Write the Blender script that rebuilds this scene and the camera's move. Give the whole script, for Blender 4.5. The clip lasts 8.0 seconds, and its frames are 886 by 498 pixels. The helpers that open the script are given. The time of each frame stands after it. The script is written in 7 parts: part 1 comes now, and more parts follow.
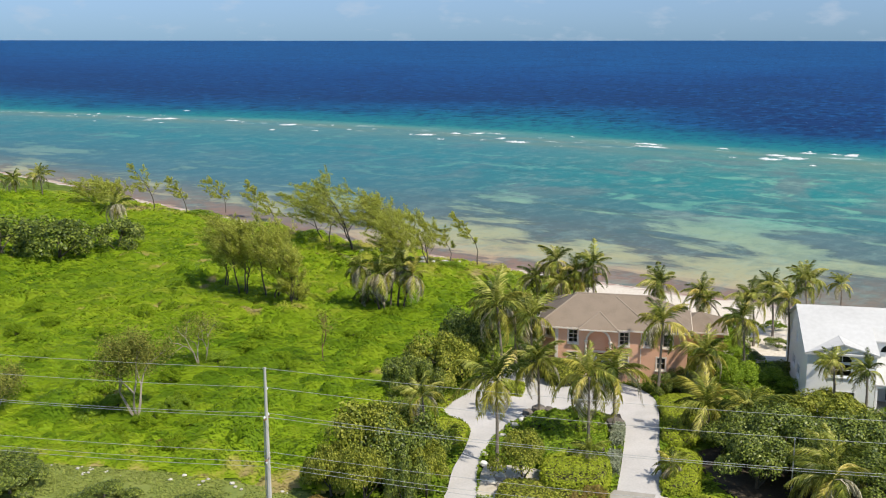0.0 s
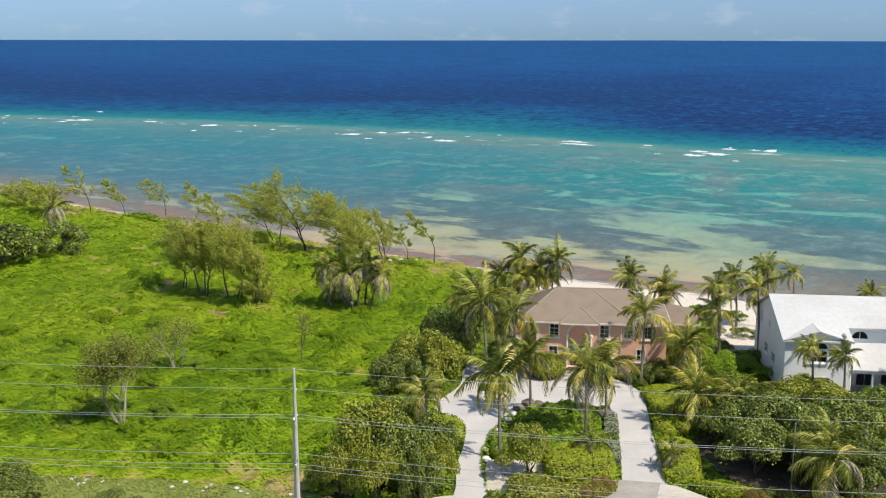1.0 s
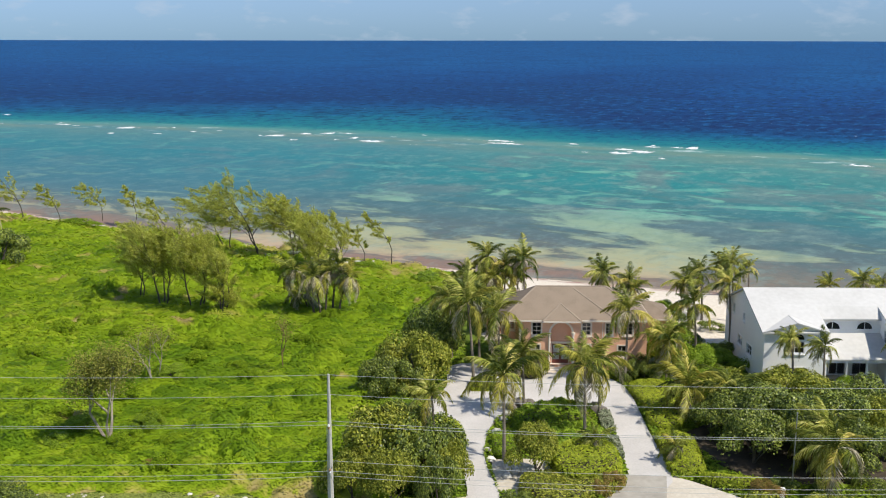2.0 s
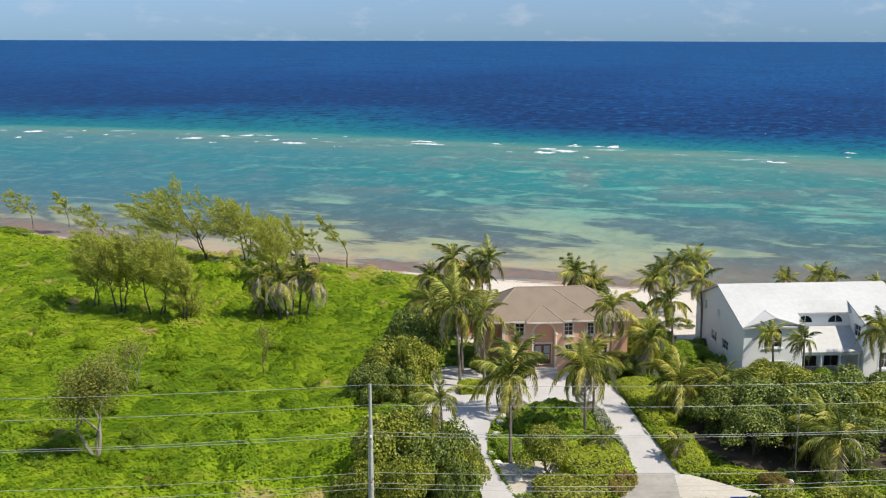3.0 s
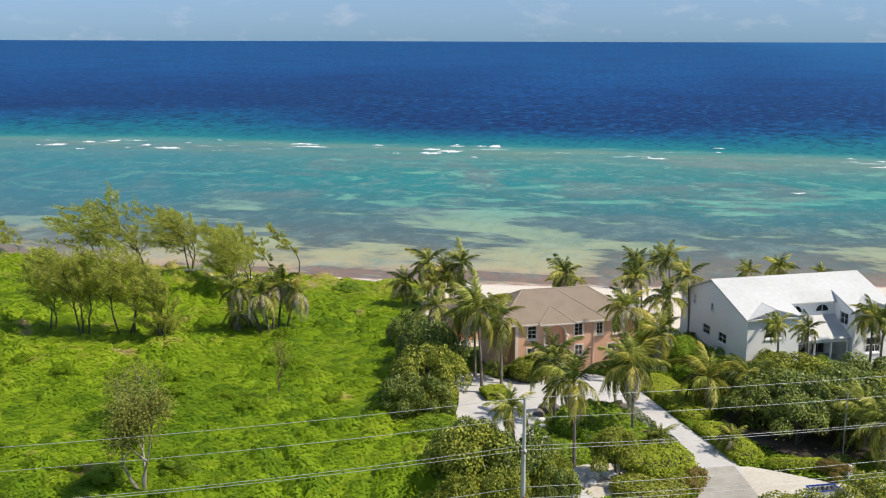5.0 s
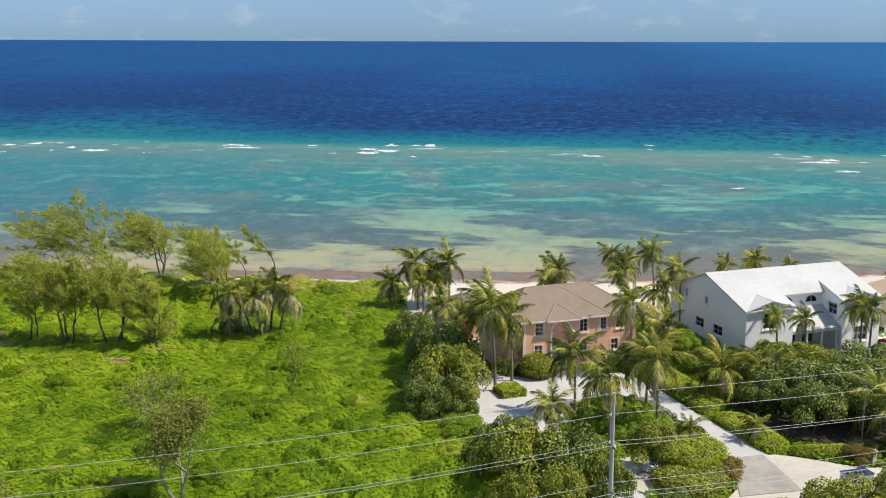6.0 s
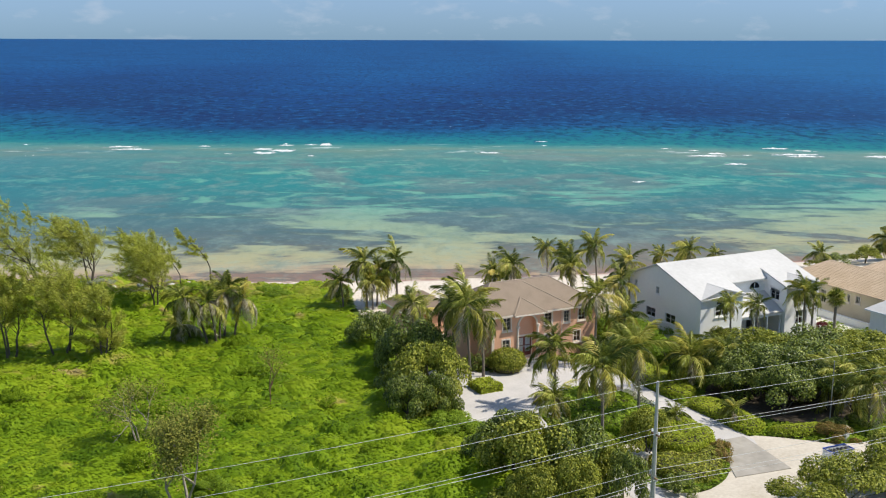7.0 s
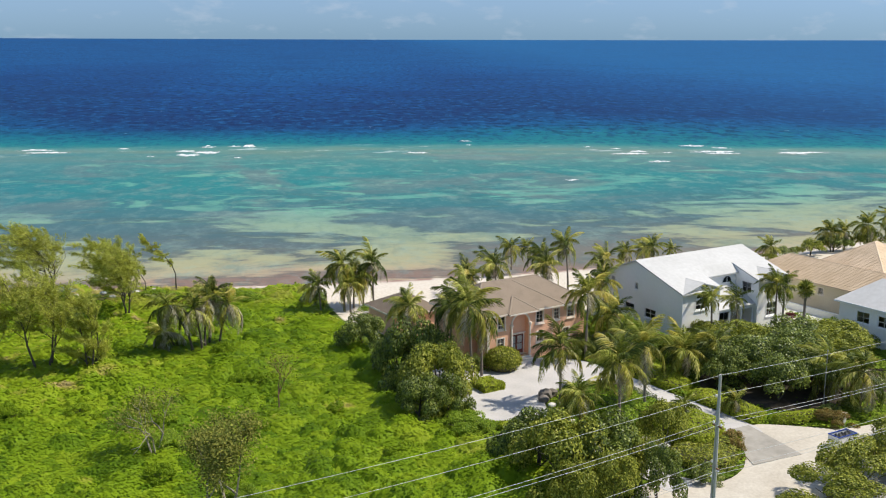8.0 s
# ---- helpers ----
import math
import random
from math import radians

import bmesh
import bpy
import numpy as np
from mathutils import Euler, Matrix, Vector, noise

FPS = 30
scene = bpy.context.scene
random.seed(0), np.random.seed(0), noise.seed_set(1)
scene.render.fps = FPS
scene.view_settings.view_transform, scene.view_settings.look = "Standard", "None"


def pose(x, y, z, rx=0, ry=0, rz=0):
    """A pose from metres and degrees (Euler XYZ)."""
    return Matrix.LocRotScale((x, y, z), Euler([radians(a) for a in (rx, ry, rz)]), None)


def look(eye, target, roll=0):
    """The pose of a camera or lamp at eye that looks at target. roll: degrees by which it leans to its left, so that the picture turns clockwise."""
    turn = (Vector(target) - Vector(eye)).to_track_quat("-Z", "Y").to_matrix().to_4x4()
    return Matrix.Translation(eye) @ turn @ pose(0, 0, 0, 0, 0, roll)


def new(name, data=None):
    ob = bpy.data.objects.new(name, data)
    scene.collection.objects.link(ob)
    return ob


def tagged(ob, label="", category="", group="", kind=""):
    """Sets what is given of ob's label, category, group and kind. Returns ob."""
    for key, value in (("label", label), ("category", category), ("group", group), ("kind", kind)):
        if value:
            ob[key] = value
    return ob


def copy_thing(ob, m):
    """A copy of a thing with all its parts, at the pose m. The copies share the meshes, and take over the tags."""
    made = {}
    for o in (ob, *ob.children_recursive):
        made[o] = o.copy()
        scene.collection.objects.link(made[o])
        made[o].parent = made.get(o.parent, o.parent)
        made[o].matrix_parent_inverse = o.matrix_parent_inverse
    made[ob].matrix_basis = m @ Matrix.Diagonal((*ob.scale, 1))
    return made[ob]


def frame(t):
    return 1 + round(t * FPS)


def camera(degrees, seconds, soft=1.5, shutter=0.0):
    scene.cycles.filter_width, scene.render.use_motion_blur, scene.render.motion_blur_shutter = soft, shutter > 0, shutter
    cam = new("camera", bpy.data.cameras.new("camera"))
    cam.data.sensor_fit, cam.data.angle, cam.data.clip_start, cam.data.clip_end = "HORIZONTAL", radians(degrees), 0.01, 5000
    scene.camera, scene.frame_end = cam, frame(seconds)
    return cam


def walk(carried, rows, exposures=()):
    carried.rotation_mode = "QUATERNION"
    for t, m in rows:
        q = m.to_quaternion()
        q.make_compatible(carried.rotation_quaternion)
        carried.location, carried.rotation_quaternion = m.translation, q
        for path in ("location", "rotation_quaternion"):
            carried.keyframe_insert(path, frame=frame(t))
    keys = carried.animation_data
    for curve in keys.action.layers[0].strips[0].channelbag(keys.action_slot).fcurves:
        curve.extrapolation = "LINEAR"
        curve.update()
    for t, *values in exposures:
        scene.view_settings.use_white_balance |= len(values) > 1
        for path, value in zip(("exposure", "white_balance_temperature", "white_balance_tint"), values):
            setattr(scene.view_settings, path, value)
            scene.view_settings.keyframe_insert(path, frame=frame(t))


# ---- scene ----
cam = camera(46.89, 8.0, soft=1.1)
# seconds, eye x y z, yaw, pitch, roll
ROWS = [
    (0.0, -0.00, 0.00, 38.00, -1.150, -11.754, -0.006),
    (0.5, -4.07, 0.09, 37.87, -3.775, -11.766, 0.004),
    (1.0, -8.12, 0.45, 37.76, -6.372, -11.767, 0.013),
    (1.5, -12.22, 1.11, 37.73, -8.978, -11.765, -0.001),
    (3.0, -24.98, 5.35, 37.88, -17.317, -11.749, 0.034),
    (3.5, -29.26, 7.36, 37.96, -20.057, -11.743, 0.032),
    (4.0, -33.64, 9.56, 38.06, -22.574, -11.743, 0.050),
    (4.5, -38.21, 11.94, 38.10, -24.851, -11.737, 0.071),
    (6.0, -52.62, 20.64, 37.90, -32.267, -11.740, 0.090),
    (6.5, -57.20, 23.90, 37.73, -36.254, -11.759, 0.121),
    (7.0, -61.63, 27.29, 37.76, -39.784, -11.811, 0.110),
    (7.5, -65.92, 30.79, 37.87, -42.439, -11.826, 0.157),
    (8.0, -70.20, 34.52, 38.03, -45.660, -11.833, 0.202),
]
walk(cam, [(t, pose(x, y, z, 90 + pitch, -roll, yaw)) for t, x, y, z, yaw, pitch, roll in ROWS])
# ---- light ----
SUN_EL, SUN_AZ = 54.0, math.atan2(-0.63, 0.777)
world = bpy.data.worlds.new("sky")
scene.world = world
world.use_nodes = True
wn, wl = world.node_tree.nodes, world.node_tree.links
wn.clear()
sky = wn.new("ShaderNodeTexSky")
sky.sky_type, sky.sun_disc = "NISHITA", False
sky.sun_elevation = radians(SUN_EL)
sky.sun_rotation = math.pi / 2 - SUN_AZ
sky.air_density, sky.dust_density, sky.ozone_density = 1.0, 0.0, 3.0
wco = wn.new("ShaderNodeTexCoord")
wmap = wn.new("ShaderNodeMapping")
wmap.inputs["Scale"].default_value = (13.0, 13.0, 34.0)
wno = wn.new("ShaderNodeTexNoise")
wno.inputs["Scale"].default_value, wno.inputs["Detail"].default_value, wno.inputs["Roughness"].default_value = 1.6, 6.0, 0.55
wra = wn.new("ShaderNodeValToRGB")
wra.color_ramp.elements[0].position, wra.color_ramp.elements[1].position = 0.57, 0.76
wra.color_ramp.elements[0].color, wra.color_ramp.elements[1].color = (0, 0, 0, 1), (0.5, 0.5, 0.5, 1)
wmix = wn.new("ShaderNodeMix")
wmix.data_type = "RGBA"
wmix.inputs["B"].default_value = (3.2, 3.7, 4.4, 1)
wtint = wn.new("ShaderNodeMix")
wtint.data_type, wtint.blend_type = "RGBA", "MULTIPLY"
wtint.inputs["Factor"].default_value = 1.0
wsep = wn.new("ShaderNodeSeparateXYZ")
wlow = wn.new("ShaderNodeMapRange")
wlow.inputs["From Min"].default_value, wlow.inputs["From Max"].default_value = 0.0, 0.35
whaze = wn.new("ShaderNodeMix")
whaze.data_type = "RGBA"
whaze.inputs["A"].default_value, whaze.inputs["B"].default_value = (0.183, 0.32, 0.632, 1), (1.25, 1.1, 1.0, 1)
wl.new(wco.outputs["Generated"], wsep.inputs[0])
wl.new(wsep.outputs["Z"], wlow.inputs["Value"])
wl.new(wlow.outputs["Result"], whaze.inputs["Factor"])
wl.new(whaze.outputs["Result"], wtint.inputs["B"])
wbg = wn.new("ShaderNodeBackground")
wbg.inputs["Strength"].default_value = 0.15
wout = wn.new("ShaderNodeOutputWorld")
wl.new(wco.outputs["Generated"], wmap.inputs["Vector"])
wl.new(wmap.outputs["Vector"], wno.inputs["Vector"])
wl.new(wno.outputs["Fac"], wra.inputs["Fac"])
wl.new(wra.outputs["Color"], wmix.inputs["Factor"])
wl.new(sky.outputs["Color"], wtint.inputs["A"])
wl.new(wtint.outputs["Result"], wmix.inputs["A"])
wl.new(wmix.outputs["Result"], wbg.inputs["Color"])
wl.new(wbg.outputs["Background"], wout.inputs["Surface"])

sun_data = bpy.data.lights.new("sun", "SUN")
sun_data.energy, sun_data.angle, sun_data.color = 5.0, radians(0.5), (1.0, 0.93, 0.8)
sun = new("sun", sun_data)
ce = math.cos(radians(SUN_EL))
sun.matrix_world = look((200 * ce * math.cos(SUN_AZ), 200 * ce * math.sin(SUN_AZ), 200 * math.sin(radians(SUN_EL))), (0, 0, 0))
scene.view_settings.exposure = 0.15

# ---- materials ----


def lin(r, g, b):
    """Linear colour from 0-255 values."""
    return tuple(((c / 255 + 0.055) / 1.055) ** 2.4 if c > 10 else c / 255 / 12.92 for c in (r, g, b))


def surface(name, a, b, scale=1.0, rough=0.8, bump=0.0, fine=8.0, metal=0.0, spec=0.3, island=False, thin=0.0, third=None, objvar=0.0, tpos=0.85, leafvar=0.55):
    """A two-tone material: broad stains and fine grain, with a little relief."""
    m = bpy.data.materials.new(name)
    m.use_nodes = True
    n, l = m.node_tree.nodes, m.node_tree.links
    p = n["Principled BSDF"]
    co = n.new("ShaderNodeTexCoord")
    n1, n2 = n.new("ShaderNodeTexNoise"), n.new("ShaderNodeTexNoise")
    n1.inputs["Scale"].default_value, n1.inputs["Detail"].default_value = scale, 5.0
    n2.inputs["Scale"].default_value, n2.inputs["Detail"].default_value = scale * fine, 4.0
    for t in (n1, n2):
        l.new(co.outputs["Object"], t.inputs["Vector"])
    add = n.new("ShaderNodeMath")
    add.operation = "MULTIPLY_ADD"
    add.inputs[1].default_value = 0.45
    l.new(n2.outputs["Fac"], add.inputs[0])
    half = n.new("ShaderNodeMath")
    half.operation = "MULTIPLY"
    half.inputs[1].default_value = 0.55
    l.new(n1.outputs["Fac"], half.inputs[0])
    l.new(half.outputs[0], add.inputs[2])
    fac = add.outputs[0]
    if island and objvar:
        og, om = n.new("ShaderNodeObjectInfo"), n.new("ShaderNodeMath")
        om.operation = "MULTIPLY_ADD"
        om.inputs[1].default_value = objvar
        osub = n.new("ShaderNodeMath")
        osub.operation = "SUBTRACT"
        osub.inputs[1].default_value = objvar / 2
        l.new(og.outputs["Random"], om.inputs[0])
        l.new(fac, osub.inputs[0])
        l.new(osub.outputs[0], om.inputs[2])
        fac = om.outputs[0]
    if island or objvar:
        g = n.new("ShaderNodeNewGeometry" if island else "ShaderNodeObjectInfo")
        mi = n.new("ShaderNodeMath")
        mi.operation = "MULTIPLY_ADD"
        mi.inputs[1].default_value = leafvar if island else objvar
        l.new(g.outputs["Random Per Island" if island else "Random"], mi.inputs[0])
        sub = n.new("ShaderNodeMath")
        sub.operation = "SUBTRACT"
        sub.inputs[1].default_value = leafvar / 2 if island else objvar / 2
        l.new(fac, sub.inputs[0])
        l.new(sub.outputs[0], mi.inputs[2])
        fac = mi.outputs[0]
    ramp = n.new("ShaderNodeValToRGB")
    ramp.color_ramp.elements[0].position, ramp.color_ramp.elements[1].position = 0.32, 0.68
    ramp.color_ramp.elements[0].color, ramp.color_ramp.elements[1].color = (*a, 1), (*b, 1)
    if third:
        e = ramp.color_ramp.elements.new(tpos)
        e.color = (*third, 1)
    l.new(fac, ramp.inputs["Fac"])
    l.new(ramp.outputs["Color"], p.inputs["Base Color"])
    p.inputs["Roughness"].default_value, p.inputs["Metallic"].default_value = rough, metal
    p.inputs["Specular IOR Level"].default_value = spec
    if bump:
        bp = n.new("ShaderNodeBump")
        bp.inputs["Strength"].default_value, bp.inputs["Distance"].default_value = bump, 0.05
        l.new(n2.outputs["Fac"], bp.inputs["Height"])
        l.new(bp.outputs["Normal"], p.inputs["Normal"])
    if thin:
        tr, mx = n.new("ShaderNodeBsdfTranslucent"), n.new("ShaderNodeMixShader")
        mx.inputs["Fac"].default_value = thin
        l.new(ramp.outputs["Color"], tr.inputs["Color"])
        l.new(p.outputs["BSDF"], mx.inputs[1])
        l.new(tr.outputs["BSDF"], mx.inputs[2])
        l.new(mx.outputs["Shader"], n["Material Output"].inputs["Surface"])
    return m


M = {}
M["cover_leaf"] = surface("cover_leaf", (0.09, 0.16, 0.012), (0.27, 0.365, 0.022), 0.055, 0.6, island=True, thin=0.25, third=(0.42, 0.38, 0.075), fine=6, spec=0.12, leafvar=0.22, tpos=0.78)


def creeper_material():
    """Leaves of the creeping shrubs: each plant has its own green, some are yellow or dry."""
    m = bpy.data.materials.new("creeper_leaf")
    m.use_nodes = True
    n, l = m.node_tree.nodes, m.node_tree.links
    p = n["Principled BSDF"]
    p.inputs["Roughness"].default_value, p.inputs["Specular IOR Level"].default_value = 0.6, 0.08
    at, geo, add = n.new("ShaderNodeAttribute"), n.new("ShaderNodeNewGeometry"), n.new("ShaderNodeMath")
    at.attribute_name = "tone"
    add.operation = "MULTIPLY_ADD"
    add.inputs[1].default_value = 0.07
    l.new(geo.outputs["Random Per Island"], add.inputs[0])
    l.new(at.outputs["Fac"], add.inputs[2])
    ramp = n.new("ShaderNodeValToRGB")
    e = ramp.color_ramp.elements
    e[0].position, e[0].color = 0.2, (0.1, 0.18, 0.007, 1)
    e[1].position, e[1].color = 1.0, (0.38, 0.31, 0.12, 1)
    for pos, c in ((0.45, (0.2, 0.298, 0.011)), (0.66, (0.25, 0.333, 0.016)), (0.84, (0.35, 0.35, 0.055))):
        x = e.new(pos)
        x.color = (*c, 1)
    l.new(add.outputs[0], ramp.inputs["Fac"])
    l.new(ramp.outputs["Color"], p.inputs["Base Color"])
    tr, mx = n.new("ShaderNodeBsdfTranslucent"), n.new("ShaderNodeMixShader")
    mx.inputs["Fac"].default_value = 0.2
    l.new(ramp.outputs["Color"], tr.inputs["Color"])
    l.new(p.outputs["BSDF"], mx.inputs[1])
    l.new(tr.outputs["BSDF"], mx.inputs[2])
    l.new(mx.outputs["Shader"], n["Material Output"].inputs["Surface"])
    return m


M["creeper_leaf"] = creeper_material()
M["dark_leaf"] = surface("dark_leaf", (0.056, 0.085, 0.012), (0.23, 0.28, 0.038), 0.5, 0.42, island=True, thin=0.22, third=(0.36, 0.39, 0.07), spec=0.35)
M["olive_leaf"] = surface("olive_leaf", (0.115, 0.145, 0.015), (0.39, 0.4, 0.05), 0.4, 0.5, island=True, thin=0.3, third=(0.48, 0.47, 0.1), spec=0.2)
M["bright_leaf"] = surface("bright_leaf", (0.12, 0.2, 0.012), (0.29, 0.4, 0.025), 0.5, 0.55, island=True, thin=0.3, third=(0.42, 0.46, 0.06), spec=0.2, leafvar=0.4)
M["field_leaf"] = surface("field_leaf", (0.12, 0.2, 0.008), (0.23, 0.32, 0.012), 0.5, 0.6, island=True, thin=0.2, third=(0.33, 0.4, 0.03), spec=0.1, leafvar=0.3)
M["yellow_leaf"] = surface("yellow_leaf", (0.23, 0.29, 0.02), (0.43, 0.48, 0.04), 0.5, 0.55, island=True, thin=0.3, third=(0.5, 0.5, 0.08), spec=0.2, leafvar=0.3)
M["red_leaf"] = surface("red_leaf", (0.14, 0.13, 0.025), (0.3, 0.2, 0.05), 0.8, 0.55, island=True, thin=0.2, third=(0.34, 0.16, 0.08), spec=0.2)
M["maroon_leaf"] = surface("maroon_leaf", (0.09, 0.012, 0.02), (0.2, 0.03, 0.04), 0.8, 0.5, island=True, thin=0.2, third=(0.3, 0.06, 0.06), spec=0.3)
M["grey_leaf"] = surface("grey_leaf", (0.16, 0.19, 0.11), (0.3, 0.32, 0.21), 0.8, 0.7, island=True, thin=0.1, spec=0.2)
M["needle"] = surface("needle", (0.25, 0.275, 0.038), (0.57, 0.58, 0.1), 0.4, 0.6, island=True, thin=0.46, third=(0.7, 0.67, 0.21), spec=0.15)
M["twig_leaf"] = surface("twig_leaf", (0.12, 0.145, 0.025), (0.31, 0.3, 0.06), 0.6, 0.7, island=True, thin=0.25, spec=0.15)
M["frond"] = surface("frond", (0.07, 0.1, 0.014), (0.36, 0.385, 0.06), 0.5, 0.42, island=True, thin=0.36, third=(0.7, 0.64, 0.2), spec=0.25, objvar=0.6, leafvar=0.3)
M["frond_gold"] = surface("frond_gold", (0.17, 0.18, 0.025), (0.59, 0.53, 0.095), 0.5, 0.42, island=True, thin=0.38, third=(0.8, 0.68, 0.24), spec=0.25, objvar=0.6, leafvar=0.3)
M["frond_dry"] = surface("frond_dry", (0.3, 0.26, 0.16), (0.62, 0.56, 0.4), 0.6, 0.7, island=True, thin=0.25, spec=0.15)
M["bark_grey"] = surface("bark_grey", (0.11, 0.09, 0.07), (0.29, 0.25, 0.2), 1.5, 0.9, 0.6, 10)
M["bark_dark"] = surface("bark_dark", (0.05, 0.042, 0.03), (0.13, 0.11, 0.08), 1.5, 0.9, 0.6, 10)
M["bark_pale"] = surface("bark_pale", (0.2, 0.16, 0.12), (0.4, 0.35, 0.28), 1.5, 0.85, 0.4, 10)
M["paving"] = surface("paving", (0.4, 0.38, 0.36), (0.54, 0.51, 0.49), 0.35, 0.9, 0.2, 14)
M["sand_road"] = surface("sand_road", (0.42, 0.37, 0.3), (0.58, 0.53, 0.45), 0.3, 0.95, 0.3, 12)
M["asphalt"] = surface("asphalt", (0.22, 0.2, 0.17), (0.36, 0.33, 0.29), 0.4, 0.9, 0.3, 14)
M["verge_grass"] = surface("verge_grass", (0.19, 0.235, 0.045), (0.29, 0.32, 0.075), 0.4, 0.7, island=True, thin=0.2, third=(0.42, 0.38, 0.19), spec=0.1, leafvar=0.25)
M["worn_apron"] = surface("worn_apron", (0.26, 0.24, 0.205), (0.38, 0.35, 0.305), 0.35, 0.92, 0.08, 5)
M["lawn"] = surface("lawn", (0.12, 0.165, 0.03), (0.24, 0.26, 0.06), 0.35, 0.9, 0.6, 11, third=(0.5, 0.45, 0.33), tpos=0.74)
M["stucco_pink"] = surface("stucco_pink", (0.71, 0.39, 0.25), (0.8, 0.47, 0.31), 0.5, 0.9, 0.15, 14)
M["stucco_white"] = surface("stucco_white", (0.8, 0.79, 0.77), (0.88, 0.87, 0.85), 0.4, 0.85, 0.1, 14)
M["stucco_cream"] = surface("stucco_cream", (0.6, 0.5, 0.34), (0.72, 0.62, 0.45), 0.5, 0.9, 0.1, 14)
M["trim"] = surface("trim", (0.68, 0.58, 0.48), (0.8, 0.72, 0.62), 1.0, 0.7, 0.05)
M["trim_white"] = surface("trim_white", (0.74, 0.74, 0.74), (0.84, 0.84, 0.84), 1.0, 0.6, 0.05)
M["shingle"] = surface("shingle", (0.17, 0.13, 0.095), (0.25, 0.195, 0.145), 0.7, 0.95, 0.4, 18, objvar=0.35)
M["cap_shingle"] = surface("cap_shingle", (0.24, 0.19, 0.145), (0.31, 0.25, 0.19), 0.9, 0.95, 0.4, 18)
M["roof_white"] = surface("roof_white", (0.46, 0.45, 0.43), (0.56, 0.55, 0.53), 0.22, 0.8, 0.1, 9)
M["roof_tile"] = surface("roof_tile", (0.52, 0.385, 0.25), (0.73, 0.57, 0.4), 0.5, 0.85, 0.3, 16, objvar=0.5)
M["door_red"] = surface("door_red", (0.14, 0.045, 0.035), (0.19, 0.06, 0.045), 2.0, 0.45, 0.05)
M["concrete_pole"] = surface("concrete_pole", (0.38, 0.36, 0.32), (0.55, 0.52, 0.47), 0.8, 0.85, 0.1, 14)
M["wire"] = surface("wire", (0.42, 0.42, 0.41), (0.52, 0.52, 0.51), 1.0, 0.5, metal=0.3)
M["wire_dark"] = surface("wire_dark", (0.05, 0.05, 0.05), (0.09, 0.09, 0.09), 1.0, 0.6)
M["metal_grey"] = surface("metal_grey", (0.3, 0.31, 0.32), (0.45, 0.46, 0.47), 3.0, 0.4, metal=0.7)
M["wood_brown"] = surface("wood_brown", (0.16, 0.09, 0.05), (0.3, 0.18, 0.1), 2.0, 0.8, 0.3)
M["stone"] = surface("stone", (0.4, 0.37, 0.32), (0.65, 0.61, 0.54), 1.2, 0.95, 0.5, objvar=0.5)
M["boulder"] = surface("boulder", (0.07, 0.06, 0.05), (0.2, 0.175, 0.15), 1.6, 0.95, 0.6, objvar=0.3)
M["interior"] = surface("interior", (0.2, 0.18, 0.16), (0.3, 0.28, 0.25), 0.5, 0.9)
M["coral_stone"] = surface("coral_stone", (0.5, 0.46, 0.4), (0.72, 0.69, 0.63), 1.6, 0.95, 0.6, objvar=0.4)


def foam_material():
    """Lacy white water: holes and thin ragged edges."""
    m = bpy.data.materials.new("foam")
    m.use_nodes = True
    n, l = m.node_tree.nodes, m.node_tree.links
    p = n["Principled BSDF"]
    p.inputs["Base Color"].default_value = (0.78, 0.8, 0.8, 1)
    p.inputs["Roughness"].default_value = 0.9
    co, geo = n.new("ShaderNodeTexCoord"), n.new("ShaderNodeAttribute")
    geo.attribute_name = "body"
    t = n.new("ShaderNodeTexNoise")
    t.inputs["Scale"].default_value, t.inputs["Detail"].default_value, t.inputs["Roughness"].default_value = 0.55, 7.0, 0.7
    l.new(co.outputs["Object"], t.inputs["Vector"])
    a = n.new("ShaderNodeMath")
    a.operation = "MULTIPLY_ADD"
    a.inputs[1].default_value = 0.42
    l.new(geo.outputs["Fac"], a.inputs[0])
    l.new(t.outputs["Fac"], a.inputs[2])
    r = n.new("ShaderNodeMapRange")
    r.inputs["From Min"].default_value, r.inputs["From Max"].default_value, r.inputs["To Max"].default_value = 0.58, 0.98, 0.92
    l.new(a.outputs[0], r.inputs["Value"])
    tr, mx = n.new("ShaderNodeBsdfTransparent"), n.new("ShaderNodeMixShader")
    l.new(r.outputs["Result"], mx.inputs["Fac"])
    l.new(tr.outputs["BSDF"], mx.inputs[1])
    l.new(p.outputs["BSDF"], mx.inputs[2])
    l.new(mx.outputs["Shader"], n["Material Output"].inputs["Surface"])
    return m


# near-black brown: the shade under the sea-grapes put into the ground's colour
M["shade_brown"] = surface("shade_brown", (0.035, 0.028, 0.02), (0.09, 0.07, 0.045), 0.6, 0.95, 0.5, 10)
M["foam"] = foam_material()
M["canvas"] = surface("canvas", (0.7, 0.69, 0.66), (0.82, 0.81, 0.79), 0.6, 0.85, 0.1)
M["blue_plastic"] = surface("blue_plastic", (0.02, 0.05, 0.25), (0.03, 0.07, 0.32), 2.0, 0.5)
glass = bpy.data.materials.new("window_glass")
glass.use_nodes = True
gp = glass.node_tree.nodes["Principled BSDF"]
gp.inputs["Base Color"].default_value = (0.75, 0.82, 0.85, 1)
gp.inputs["Roughness"].default_value, gp.inputs["Transmission Weight"].default_value, gp.inputs["IOR"].default_value = 0.03, 1.0, 1.45
M["glass"] = glass

# ---- mesh tools ----


